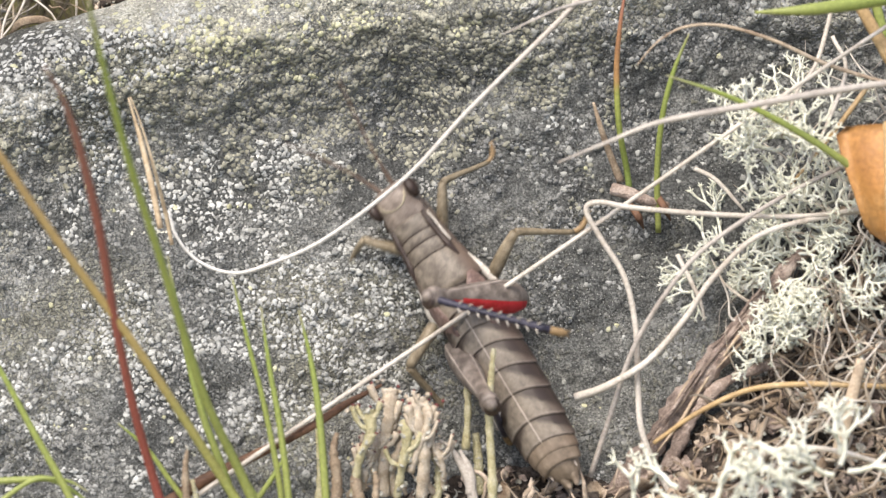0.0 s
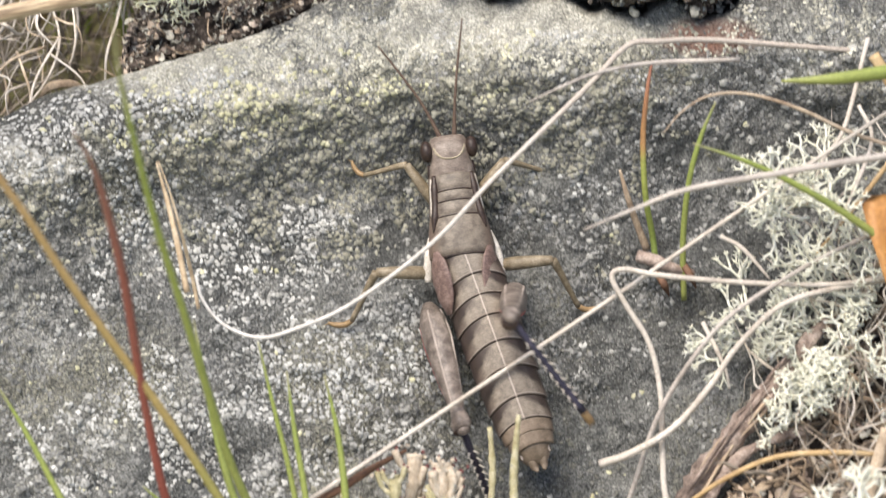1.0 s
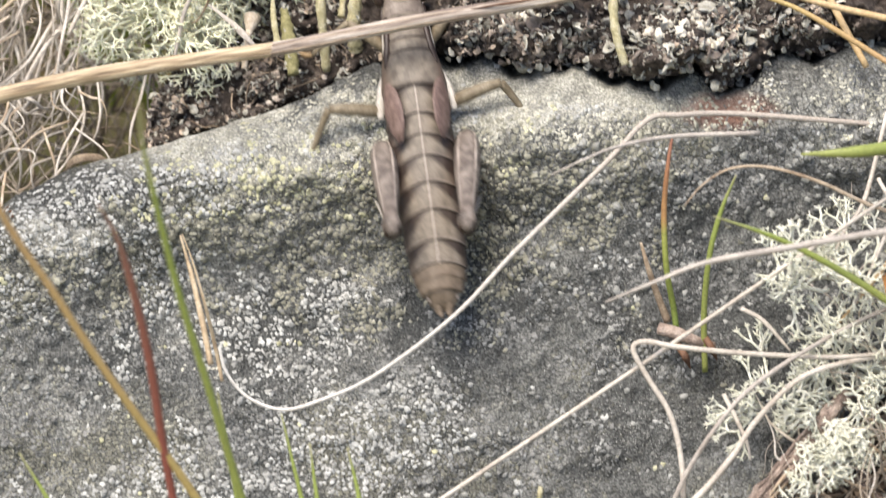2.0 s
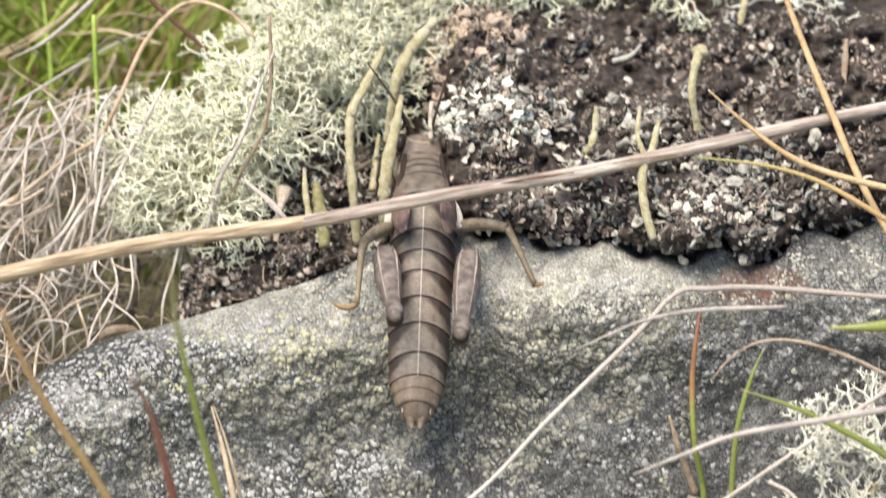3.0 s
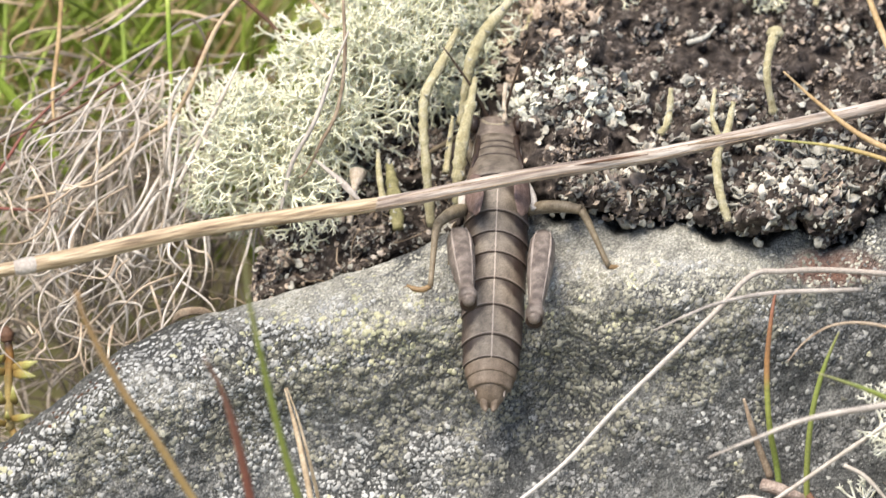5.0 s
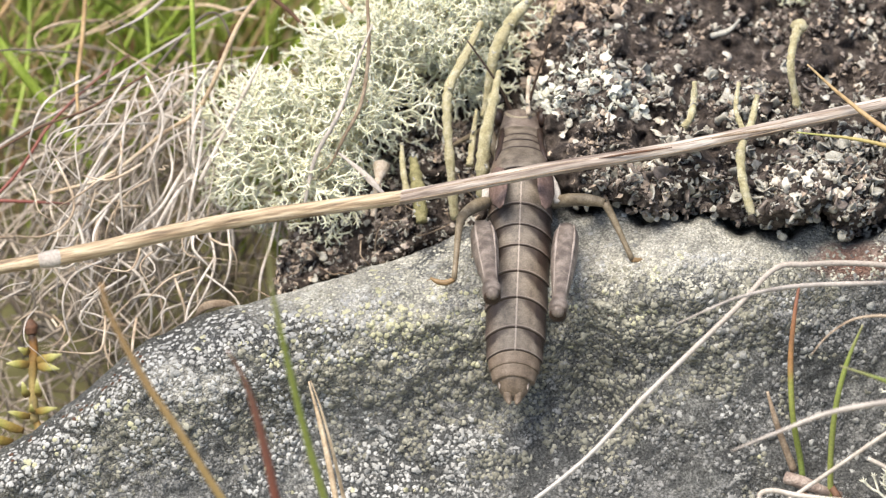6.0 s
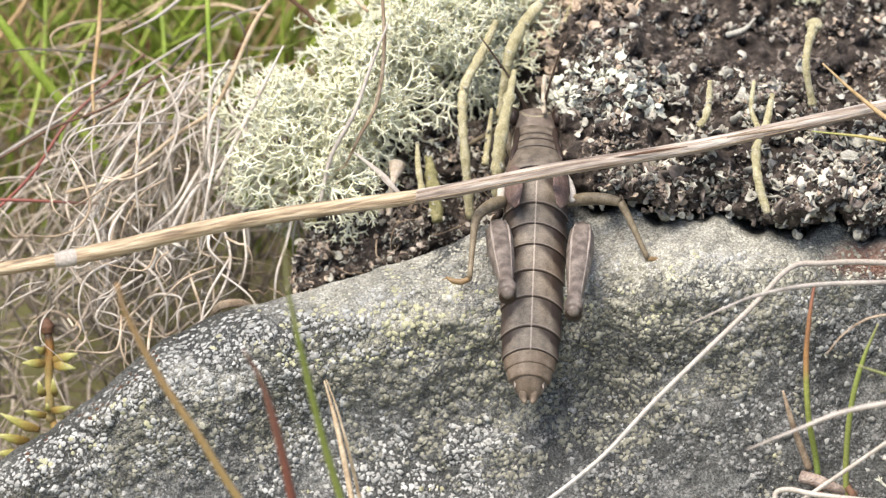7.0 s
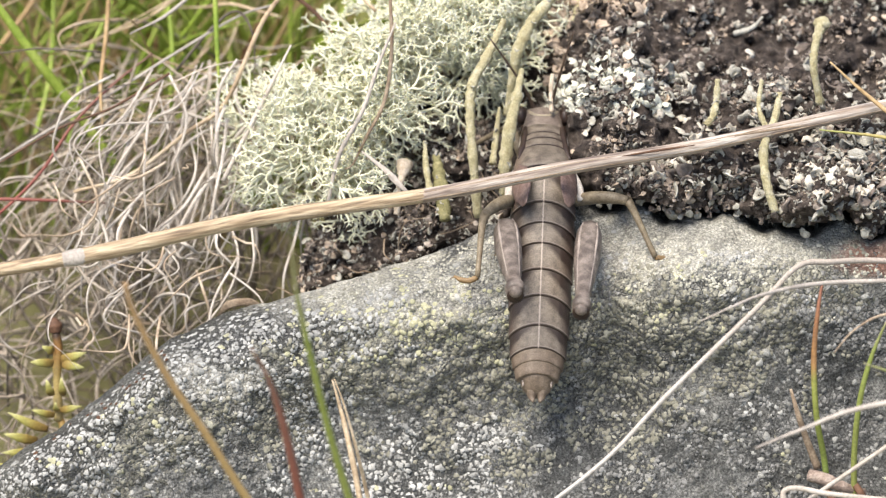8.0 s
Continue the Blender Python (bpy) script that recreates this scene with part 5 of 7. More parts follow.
    strand("straw", "crossed bleached straw with a blunt end", "straw", [(1018, 706, 9), (1075, 686, 10), (1150, 640, 10), (1215, 565, 10), (1262, 495, 10), (1340, 420, 10), (1440, 388, 9), (1570, 368, 8)], [0.34, 0.28, 0.25, 0.23, 0.22], STRAW_PALE, True)
    strand("straw", "thin reddish-grey straw crossing the loop", "straw", [(1046, 850, 6), (1085, 730, 8), (1122, 620, 10), (1180, 520, 11), (1260, 430, 11), (1420, 330, 9), (1600, 250, 8)], [0.24, 0.22, 0.2, 0.18], STRAW_GREY, True)
    strand("grass", "grey withered blade arching over pale lichen", "grass", [(985, 285, 20), (1070, 250, 20), (1170, 212, 20), (1330, 183, 19), (1460, 160, 18), (1620, 138, 16), (1800, 120, 14)], [0.08, 0.2, 0.28, 0.3, 0.28, 0.26], STRAW_GREY, True)
    strand("grass", "grey blade end hanging over the crest", "grass", [(885, 58, 12), (940, 32, 12), (1000, 8, 10), (1100, -12, 6), (1260, -20, 3)], [0.06, 0.14, 0.2, 0.22, 0.2], STRAW_GREY, True)
    strand("grass", "upright stem, green below and red at its tip", "grass", [(1113, 330, 1.5), (1108, 295, 2), (1094, 220, 4), (1089, 120, 5), (1095, 40, 6), (1102, -10, 6)], [0.28, 0.27, 0.26, 0.26, 0.22, 0.12], STEM_TIPPED, True)
    strand("grass", "upright green grass stem beside the boulder", "grass", [(1166, 410, 1), (1163, 300, 3), (1172, 200, 5), (1192, 120, 6), (1218, 56, 7)], [0.27, 0.27, 0.26, 0.24, 0.09], STEM_GREEN, True)
    strand("grass", "green blade arching down over pale lichen", "grass", [(1640, 400, 12), (1568, 340, 13), (1500, 285, 14), (1400, 222, 15), (1290, 168, 16), (1178, 130, 17)], [0.34, 0.34, 0.32, 0.28, 0.22, 0.06], STEM_GREEN, True)
    strand("grass", "tan blade arched over the crest", "grass", [(1125, 112, 12), (1160, 72, 12), (1210, 44, 12), (1280, 42, 11), (1370, 68, 10), (1460, 108, 9), (1570, 142, 8), (1700, 170, 6)], [0.05, 0.12, 0.16, 0.18, 0.18, 0.18], STRAW_MID, True)
    strand("stalk", "short dry brown stalk", "stalk", [(1098, 320, 1), (1078, 270, 2), (1062, 225, 3), (1048, 178, 3)], [0.36, 0.3, 0.26, 0.12], STALK_BROWN, True)
    strand("grass", "broad green tip of a grass blade", "grass", [(1335, 18, 14), (1420, 14, 14), (1500, 4, 13), (1600, -12, 11)], [0.1, 0.5, 0.6, 0.6], STEM_GREEN, True)
    strand("straw", "ochre dry straw at the turf's edge", "straw", [(1500, -30, 8), (1535, 25, 8), (1585, 110, 8), (1640, 200, 6)], [0.5, 0.55, 0.6, 0.6], STRAW_ORANGE, True)
    strand("grass", "bright green blade of grass", "grass", [(1545, -40, 6), (1560, 30, 6), (1590, 110, 6)], [0.4, 0.45, 0.5], STEM_GREEN, True)
    # stems before the boulder
    strand("grass", "tall slender green grass stem", "grass", [(470, 960, 15), (425, 850, 16.2), (362, 715, 19.5), (318, 580, 22.8), (272, 430, 26.5), (226, 285, 30), (188, 140, 33.6), (158, 10, 36.8), (148, -80, 39)], [0.42, 0.4, 0.36, 0.34, 0.32, 0.3, 0.28, 0.22, 0.06], STEM_GREEN, True)
    strand("grass", "second green stem beside the tall one", "grass", [(430, 960, 15), (395, 850, 15), (352, 730, 15), (325, 620, 15), (305, 520, 15), (292, 450, 15)], [0.36, 0.34, 0.32, 0.28, 0.22, 0.06], STEM_GREEN, True)
    strand("grass", "deep red grass stem with a brown tip", "grass", [(300, 960, 15), (272, 870, 15.7), (232, 725, 19.3), (200, 570, 23.1), (172, 400, 27.2), (142, 270, 30.4), (112, 175, 32.7), (78, 115, 34.2)], [0.38, 0.38, 0.36, 0.34, 0.36, 0.36, 0.32, 0.08], STEM_RED, True)
    strand("grass", "ochre-yellow grass stem", "grass", [(440, 930, 15), (392, 855, 16.1), (310, 725, 19.3), (228, 600, 22.3), (140, 480, 25.3), (60, 365, 28.1), (0, 272, 30.4), (-70, 170, 32.8), (-130, 60, 35.5), (-150, 0, 37)], [0.4, 0.38, 0.36, 0.34, 0.32, 0.3, 0.2], STEM_YELLOW, True)
    for pts, r in (([(498, 940, 13), (488, 850, 13), (462, 715, 13), (438, 620, 13), (406, 488, 13)], 0.26), ([(510, 950, 14), (502, 850, 14), (488, 740, 14), (472, 650, 14), (457, 540, 14)], 0.3),
                   ([(576, 950, 14), (566, 800, 14), (556, 700, 14), (542, 620, 14), (524, 548, 14)], 0.34), ([(150, 960, 16), (112, 870, 16), (55, 765, 16), (-5, 650, 16), (-60, 560, 16)], 0.32),
                   ([(330, 900, 11), (295, 852, 11), (255, 795, 11), (203, 748, 11)], 0.24), ([(440, 900, 13), (475, 850, 13), (505, 800, 13)], 0.24), ([(490, 950, 13), (440, 870, 13), (405, 800, 13)], 0.26),
                   ([(-40, 852, 14), (40, 848, 14), (90, 850, 14), (160, 895, 14)], 0.3), ([(-30, 905, 15), (50, 850, 15), (110, 850, 15), (150, 870, 15)], 0.22)):
        strand("grass", "short green grass stem before the boulder", "grass", pts, [r, r, r * 0.9, r * 0.7, 0.06], STEM_GREEN, True, group="short grass stems")
    strand("grass", "thin dry brown blade end", "grass", [(640, 900, 9), (625, 820, 9), (607, 740, 9), (588, 672, 9)], [0.26, 0.26, 0.22, 0.06], STRAW)
    # over the turf
    strand("grass", "thin ochre blade slanting over the turf", "grass", [(1469, 110, -2), (1530, 165, -2), (1610, 225, -1), (1700, 262, 0), (1860, 300, 2)], [0.08, 0.2, 0.28, 0.3, 0.3], STRAW_ORANGE)
    strand("grass", "thin blade turning from ochre to green", "grass", [(1450, 230, -1), (1568, 244, 0), (1660, 270, 1), (1740, 312, 2), (1850, 380, 3)], [0.06, 0.16, 0.22, 0.26, 0.26], STEM_YELLOW)
    strand("straw", "ochre stem rising past the turf", "straw", [(1590, -100, -8), (1640, 30, -6), (1690, 150, -4), (1740, 270, -2), (1800, 380, 0)], [0.24, 0.3, 0.34, 0.34, 0.3], STRAW_ORANGE)


straws()


# ---- lichens, moss, litter ----
def prism(p0, p1, r0, r1, sides=4):
    d = p1 - p0
    d = d / (np.linalg.norm(d) + 1e-12)
    s = np.cross(d, (0.31, 0.77, 0.55))
    s /= np.linalg.norm(s) + 1e-12
    t = np.cross(d, s)
    a0 = np.arange(sides) * 2 * math.pi / sides
    ring = np.cos(a0)[:, None] * s + np.sin(a0)[:, None] * t
    return np.vstack([p0 + r0 * ring, p1 + r1 * ring, [p1 + d * r1 * 0.7]])


PRISM_F = [[j, (j + 1) % 4, 4 + (j + 1) % 4, 4 + j] for j in range(4)] + [[4 + j, 4 + (j + 1) % 4, 8] for j in range(4)]


def unit(v):
    return v / (np.linalg.norm(v) + 1e-12)


def branch(start, heading, centre, rs, levels, step, radius):
    """One forked stem of reindeer lichen, from its foot outwards: bent limbs that part in two, ending in small stars of prongs."""
    verts, faces, n = [], [], 0
    todo = [(start, unit(heading), step, radius, levels)]
    while todo:
        p, d, length, r, left = todo.pop()
        bend = unit(d + 0.22 * rs.randn(3))
        if left == 0:   # a prong
            pieces, end = [(p, p + bend * length, r, r * 0.5)], p
        else:
            mid = p + unit(d + 0.1 * rs.randn(3)) * length * 0.5
            end = mid + bend * length * 0.55
            pieces = [(p, mid, r, r * 0.95), (mid, end, r * 0.95, r * 0.88)]
        for a0, b0, ra, rb in pieces:
            verts.append(prism(a0, b0, ra, rb))
            faces += [[q + n for q in f] for f in PRISM_F]
            n += 9
        if left > 0:
            out = unit(end - centre)
            side = unit(np.cross(bend, rs.randn(3)))
            other = np.cross(bend, side)
            if left == 1:
                count = rs.randint(3, 5)
                for k in range(count):
                    a0 = 2 * math.pi * (k + 0.3 * rs.rand()) / count
                    todo.append((end, unit(0.55 * bend + 0.85 * (math.cos(a0) * side + math.sin(a0) * other) + 0.15 * out), length * rs.uniform(0.4, 0.7), r * 0.72, 0))
            else:
                for k in range(3 if rs.rand() < 0.2 else 2):
                    sway = (side, -side, other)[k]
                    todo.append((end, unit(0.8 * bend + rs.uniform(0.5, 0.85) * sway + 0.3 * out + 0.15 * rs.randn(3)), length * rs.uniform(0.7, 0.92), r * 0.86, left - 1))
    return np.vstack(verts), faces


def reindeer(u, v, h, size, stems, label, seed, material=None, step=1.7, radius=0.185, levels=5):
    """A cushion of reindeer lichen: forked stems that spread from its foot."""
    rs = np.random.RandomState(seed)
    centre = np.array(on(u, v, h))
    foot = centre - np.array((0, 0, 0.35 * size * MM)) - 0.2 * size * MM * np.array(OUT)
    cushion = tagged(new("reindeer_lichen"), label, "lichen", "cushions of reindeer lichen")
    cushion.location = foot
    for k in range(round(stems * (1.1 if material else 1.6))):
        d = rs.randn(3)
        d = d / np.linalg.norm(d) + 0.75 * np.array(OUT) + 0.35 * np.array(UPWARD)
        d /= np.linalg.norm(d)
        start = centre + d * size * MM * rs.uniform(0.1, 0.72) * (1, 1, 0.9)
        bv, bf = branch(start, d + 0.3 * rs.randn(3), centre, rs, levels if rs.rand() < 0.7 else levels - 1, step * MM * rs.uniform(0.8, 1.2), radius * MM)
        thing("branch", bv - foot, bf, material or REINDEER, parent=cushion)
    return cushion


def lichens():
    for u, v, h, size, stems, seed in ((560, 270, -15, 6.2, 20, 1), (665, 200, -16, 6.7, 23, 2), (745, 90, -18, 6.7, 22, 3), (800, 20, -20, 7.2, 23, 4), (800, 140, -19, 6.2, 18, 5), (900, -70, -24, 7.2, 20, 6), (905, -15, -20, 4.0, 11, 33), (880, 60, -21, 4.8, 15, 34), (805, -60, -24, 7.2, 20, 7), (615, 330, -18, 4.2, 11, 8), (490, 240, -20, 3.8, 8, 9)):
        reindeer(u, v, h, size, stems, "pale yellow-green cushion of reindeer lichen beside the turf", seed)
    for u, v, h, size, stems, seed in ((1020, -95, -23, 6.0, 15, 10), (1110, -78, -24, 5.2, 13, 11), (1205, -82, -25, 5.2, 12, 12), (1290, -130, -25, 5.6, 13, 13), (1400, -98, -24, 4.8, 11, 14), (1090, -190, -34, 6.5, 10, 15), (1240, -200, -34, 6.5, 10, 16), (1420, -190, -34, 6.0, 9, 17)):
        reindeer(u, v, h, size, stems, "greenish cushion of reindeer lichen behind the turf", seed)
    for u, v, h, size, stems, seed in ((1585, -45, -22, 4.0, 5, 18), (1680, -40, -21, 4.0, 5, 19), (1640, -90, -24, 4.0, 4, 20)):
        reindeer(u, v, h, size, stems, "whitish open tuft of reindeer lichen on the turf's rim", seed, REINDEER_WHITE, 1.7, 0.2, 4)
    for (u, v), h, size, stems, seed in ((shift(1320, 265), 4, 4.0, 7, 21), (shift(1430, 245), 4, 4.6, 9, 22), (shift(1290, 480), 3, 3.6, 8, 23), (shift(1400, 470), 5, 4.0, 9, 24), (shift(1500, 430), 5, 4.4, 8, 25), (shift(1400, 370), 3, 3.8, 7, 29), (shift(1500, 560), 6, 4.0, 7, 31), (shift(1390, 610), 6, 3.4, 5, 32)):
        reindeer(u, v, h, size, stems, "bleached cream tuft of reindeer lichen on the litter", seed, REINDEER_WHITE, 1.5, 0.19, 5)
    for (u, v), h, size, stems, seed in ((shift(1330, 800), 13, 4.2, 4, 26), (shift(1490, 850), 14, 4.4, 4, 27), (shift(1120, 940), 9, 1.6, 3, 28), (shift(1250, 900), 13, 3.6, 4, 30)):
        reindeer(u, v, h + 8, size, stems, "cream reindeer lichen low on the litter", seed, REINDEER_WHITE, 1.9, 0.25, 4)


def stalk(points, radius, label, material=None, top="", low=False, seed=0, scales=3, lobes=0):
    """An upright stalk of cup lichen, lumpy, with a knob, a cup or a point."""
    rs = np.random.RandomState(seed + 50)
    pts = [on(*(shift(u, v) if low else (u, v)), h) for u, v, h in points]
    r = [q * MM for q in radius]
    base = np.array(pts[0])
    ob = tagged(new("lichen_stalk"), label, "lichen", "stalks of cup lichen")
    ob.location = base
    v, f, share = tube(pts, r, 10, 9, 1.0, 0.4, seed)
    thing("stem", v - base, f, material or STALK, parent=ob, along=share)
    tip, way = np.array(pts[-1]), np.array(pts[-1]) - np.array(pts[-2])
    way /= np.linalg.norm(way)
    if top == "knob":
        bv, bf = ball(1, 1, 0.8, (0, 0, 0))
        bv = bv * (1 + 0.12 * rs.randn(*bv.shape))
        thing("knob", bv * r[-1] / MM * 1.7 + tip - base, bf, STALK, "yellow knobbly tip", parent=ob)
    if top == "cup":
        cv, cf, _ = tube([tip - way * 0.0004, tip + way * 0.0006, tip + way * 0.0013], [r[-1], r[-1] * 1.9, r[-1] * 2.9], 12, 3, 1.0, 0.15, seed)
        cf = cf[:-1]
        thing("cup", cv - base, cf, material or STALK, "flared cup", parent=ob)
    if top == "red":
        for _ in range(7):
            bv, bf = ball(1, 1, 1, (0, 0, 0), 5, 7)
            bv = bv * (1 + 0.2 * rs.randn(*bv.shape))
            thing("fruit", bv * r[-1] / MM * rs.uniform(0.18, 0.36) + tip - base + r[-1] * 1.3 * rs.randn(3) * (1, 0.6, 0.6), bf, RED_FRUIT if rs.rand() < 0.55 else STALK_PINK, "dull red fruit", parent=ob)
    line, share = spline(pts, 6)
    for k in range(lobes):
        i = rs.randint(len(line) // 3, len(line) - 1)
        d = 0.9 * rs.choice([-1, 1]) * np.array(ACROSS) + rs.uniform(0.3, 1.3) * np.array(UPWARD) + rs.uniform(-0.3, 0.7) * np.array(OUT)
        d /= np.linalg.norm(d)
        long = rs.uniform(1.2, 2.6) * MM
        lv, lf, _ = tube([line[i], line[i] + d * long * 0.5, line[i] + d * long * 0.8 + np.array(UPWARD) * long * 0.4], [r[0] * 0.6, r[0] * 0.5, r[0] * rs.uniform(0.4, 0.75)], 8, 4, 1.0, 0.4, seed + k)
        thing("lobe", lv - base, lf, material or STALK, parent=ob)
        if top == "red":
            bv, bf = ball(1, 1, 1, (0, 0, 0), 5, 7)
            thing("fruit", bv / MM * r[0] * 0.34 * (1 + 0.2 * rs.randn(*bv.shape)) + lv[-1] - base, bf, RED_FRUIT, "dull red fruit", parent=ob)
    for k in range(scales):
        tv, tf = scale_leaf(rs)
        q = v[rs.randint(0, len(v))]
        sv, sf = strewn(tv, tf, q[None], rs.randn(1, 3), [0.3 * MM], rs)
        thing("scale", sv - base, sf, SCALES_PALE, parent=ob)
    return ob


def stalks():
    y = "yellowish lumpy stalk of cup lichen on the turf"
    stalk([(1452, 185, -7), (1440, 120, -6), (1444, 75, -7), (1455, 42, -8)], [0.42, 0.36, 0.36, 0.46], "pale stalk of cup lichen with a yellow knob", None, "knob", seed=1)
    stalk([(1372, 375, 0), (1356, 320, 0), (1352, 260, -1), (1370, 215, -3), (1380, 165, -4)], [0.4, 0.42, 0.4, 0.42, 0.24], y, None, "", seed=2, scales=7)
    stalk([(1355, 225, -3), (1343, 190, -4), (1348, 142, -5)], [0.26, 0.24, 0.2], y, seed=3)
    stalk([(1250, 222, -3), (1262, 205, -3), (1268, 175, -4), (1270, 140, -4)], [0.3, 0.34, 0.3, 0.24], y, seed=4, scales=5)
    stalk([(898, 350, -8), (894, 310, -7), (900, 240, -6.5), (914, 175, -7.5), (924, 122, -8.5)], [0.62, 0.64, 0.6, 0.5, 0.24], "stout yellow stalk of cup lichen by the lichen cushion", seed=5, scales=5)
    stalk([(898, 205, -11), (910, 128, -9.5), (916, 92, -9), (940, 42, -9.5), (985, -14, -11)], [0.4, 0.46, 0.56, 0.56, 0.4], "thick curved yellow stalk of cup lichen before the cushion", seed=25, scales=3)
    stalk([(872, 290, -9), (878, 240, -10), (884, 190, -10)], [0.34, 0.3, 0.12], y, seed=6)
    stalk([(846, 385, -9.5), (838, 290, -8), (832, 205, -8), (836, 150, -8.5), (862, 100, -9.5), (892, 36, -11)], [0.4, 0.44, 0.42, 0.46, 0.44, 0.26], "slender bent yellow-brown stalk of cup lichen", seed=7)
    stalk([(763, 350, -8), (754, 295, -9), (752, 250, -10)], [0.34, 0.3, 0.16], y, seed=8)
    stalk([(976, 200, -9), (975, 160, -10), (978, 132, -10.5)], [0.24, 0.22, 0.2], "tan lichen stalk behind the insect", STALK_PINK, seed=9)
    stalk([(702, 380, -8), (706, 335, -8), (712, 310, -9)], [0.3, 0.28, 0.3], "small tan cup of lichen among the litter", STALK_PINK, "cup", seed=10)
    stalk([(788, 390, -8), (780, 330, -9), (772, 275, -10)], [0.62, 0.66, 0.42], "short thick olive stalk of cup lichen", OLIVE_LOBE, seed=11, scales=14)
    stalk([(1375, -10, -20), (1368, -70, -22), (1365, -110, -23)], [0.4, 0.38, 0.3], y, seed=12)
    stalk([(1525, -5, -18), (1535, -50, -19), (1545, -85, -20)], [0.34, 0.3, 0.12], "pale pointed stalk of lichen", seed=13)
    stalk([(1440, -20, -20), (1445, -55, -21)], [0.3, 0.16], "small rusty lichen stalk", RED_FRUIT, seed=14, scales=0)
    stalk([(1706, 140, -10), (1712, 80, -11), (1716, 20, -12)], [0.34, 0.32, 0.26], "brown lichen stalk on the turf", STALK_BROWN, seed=15)
    stalk([(1095, 15, -17), (1100, -45, -18), (1102, -100, -20)], [0.34, 0.3, 0.26], "brown lichen stalk among scales", STALK_BROWN, seed=16)
    stalk([(1015, 40, -15), (1030, -10, -16), (1040, -40, -17)], [0.34, 0.3, 0.1], y, seed=17)
    stalk([(1300, 60, -13), (1330, 50, -12), (1350, 30, -12)], [0.26, 0.24, 0.12], "whitish forked lichen fragment", SCALES_PALE, seed=18, scales=1)
    # at the boulder's foot
    foot = "grey-beige stalk of cup lichen tipped with dull red fruit"
    rs = np.random.RandomState(91)
    for k, (x, y, tall, fat) in enumerate(((688, 690, 190, 0.66), (735, 705, 180, 0.72), (648, 728, 150, 0.5), (752, 718, 120, 0.42), (700, 760, 120, 0.5), (668, 770, 110, 0.44), (716, 745, 140, 0.5), (636, 790, 90, 0.4), (770, 790, 80, 0.36))):
        h = 9 + rs.uniform(-1.5, 1.5)
        lean = rs.uniform(-26, 26)
        pts = [(x + lean + rs.uniform(-8, 8), y + tall, h - 1), (x + lean * 0.6 + rs.uniform(-9, 9), y + tall * 0.6, h), (x + rs.uniform(-9, 9), y + tall * 0.25, h + 0.4), (x, y, h)]
        stalk(pts, [fat * 0.85, fat * 0.7, fat * 0.75, fat * 1.15], foot, (STALK_PINK, STALK_PINK, STALK, STALK_PINK)[k % 4], "red", True, 120 + k, 12, 4)
    tan = "tan blunt stalk of cup lichen at the boulder's foot"
    for k, (pts, r) in enumerate((([(590, 920, 9), (592, 850, 9), (586, 800, 9), (592, 768, 9)], [0.5, 0.48, 0.44, 0.2]), ([(560, 900, 9), (562, 830, 9), (556, 760, 9)], [0.36, 0.32, 0.16]), ([(640, 920, 10), (625, 850, 10), (640, 800, 10)], [0.5, 0.46, 0.24]),
                                  ([(768, 900, 8), (775, 840, 8), (762, 805, 8)], [0.46, 0.42, 0.2]), ([(324, 890, 12), (322, 830, 12), (326, 796, 12)], [0.36, 0.34, 0.14]), ([(345, 900, 12), (334, 850, 12)], [0.3, 0.16]),
                                  ([(660, 900, 11), (662, 860, 11), (660, 838, 11)], [0.34, 0.3, 0.2]), ([(850, 880, 6), (845, 820, 6), (840, 770, 6)], [0.42, 0.4, 0.3]))):
        stalk(pts, r, tan, STALK if k % 2 else STALK_BROWN, "", True, 30 + k, 3)
    stalk([(872, 950, 12), (870, 850, 12), (864, 740, 12), (868, 660, 12), (872, 618, 12)], [0.44, 0.4, 0.36, 0.34, 0.2], "tall yellow stalk of cup lichen before the insect's tail", STALK, "", True, 41, 2)
    stalk([(822, 800, 7), (826, 720, 7), (820, 640, 7)], [0.34, 0.3, 0.24], "yellow-green stalk of cup lichen close to the boulder", STALK, "", True, 42, 1)
    stalk([(1010, 870, 6), (1004, 820, 6), (1006, 760, 6)], [0.3, 0.28, 0.18], "thin greenish stalk at the boulder's foot", STALK, "", True, 43, 1)
    for k, pts in enumerate(([(838, 900, 9), (826, 850, 9), (798, 800, 9), (775, 782, 9)], [(832, 880, 9), (830, 840, 9), (812, 800, 9)])):
        strand("dead_twig", "silver-grey forked dead twig at the boulder's foot", "twig", [(u, v, h) for u, v, h in pts], [0.5, 0.45, 0.3, 0.1], STRAW_GREY, True)
    strand("dead_twig", "dark brown dead stalk under the pale straw", "twig", [(280, 900, 10), (350, 855, 10), (430, 815, 9), (540, 760, 9), (610, 715, 8), (672, 682, 8)], [0.62, 0.55, 0.45, 0.36, 0.36, 0.14], TWIG, True)
    # a broken stalk lying on the boulder
    strand("dead_twig", "short broken grey-brown twig lying on the boulder", "twig", [(1082, 332, 1.5), (1110, 340, 2), (1150, 355, 2), (1182, 362, 1)], [0.55, 0.6, 0.42, 0.3], BARK, True, 1.0)
    for u, v in ((1140, 405), (1188, 390)):
        strand("dead_bract", "pointed dark brown husk below the twig", "husk", [(u - 25, v - 45, 2), (u - 10, v - 22, 2.6), (u, v, 1.5)], [0.3, 0.34, 0.04], TWIG, True, 0.5)


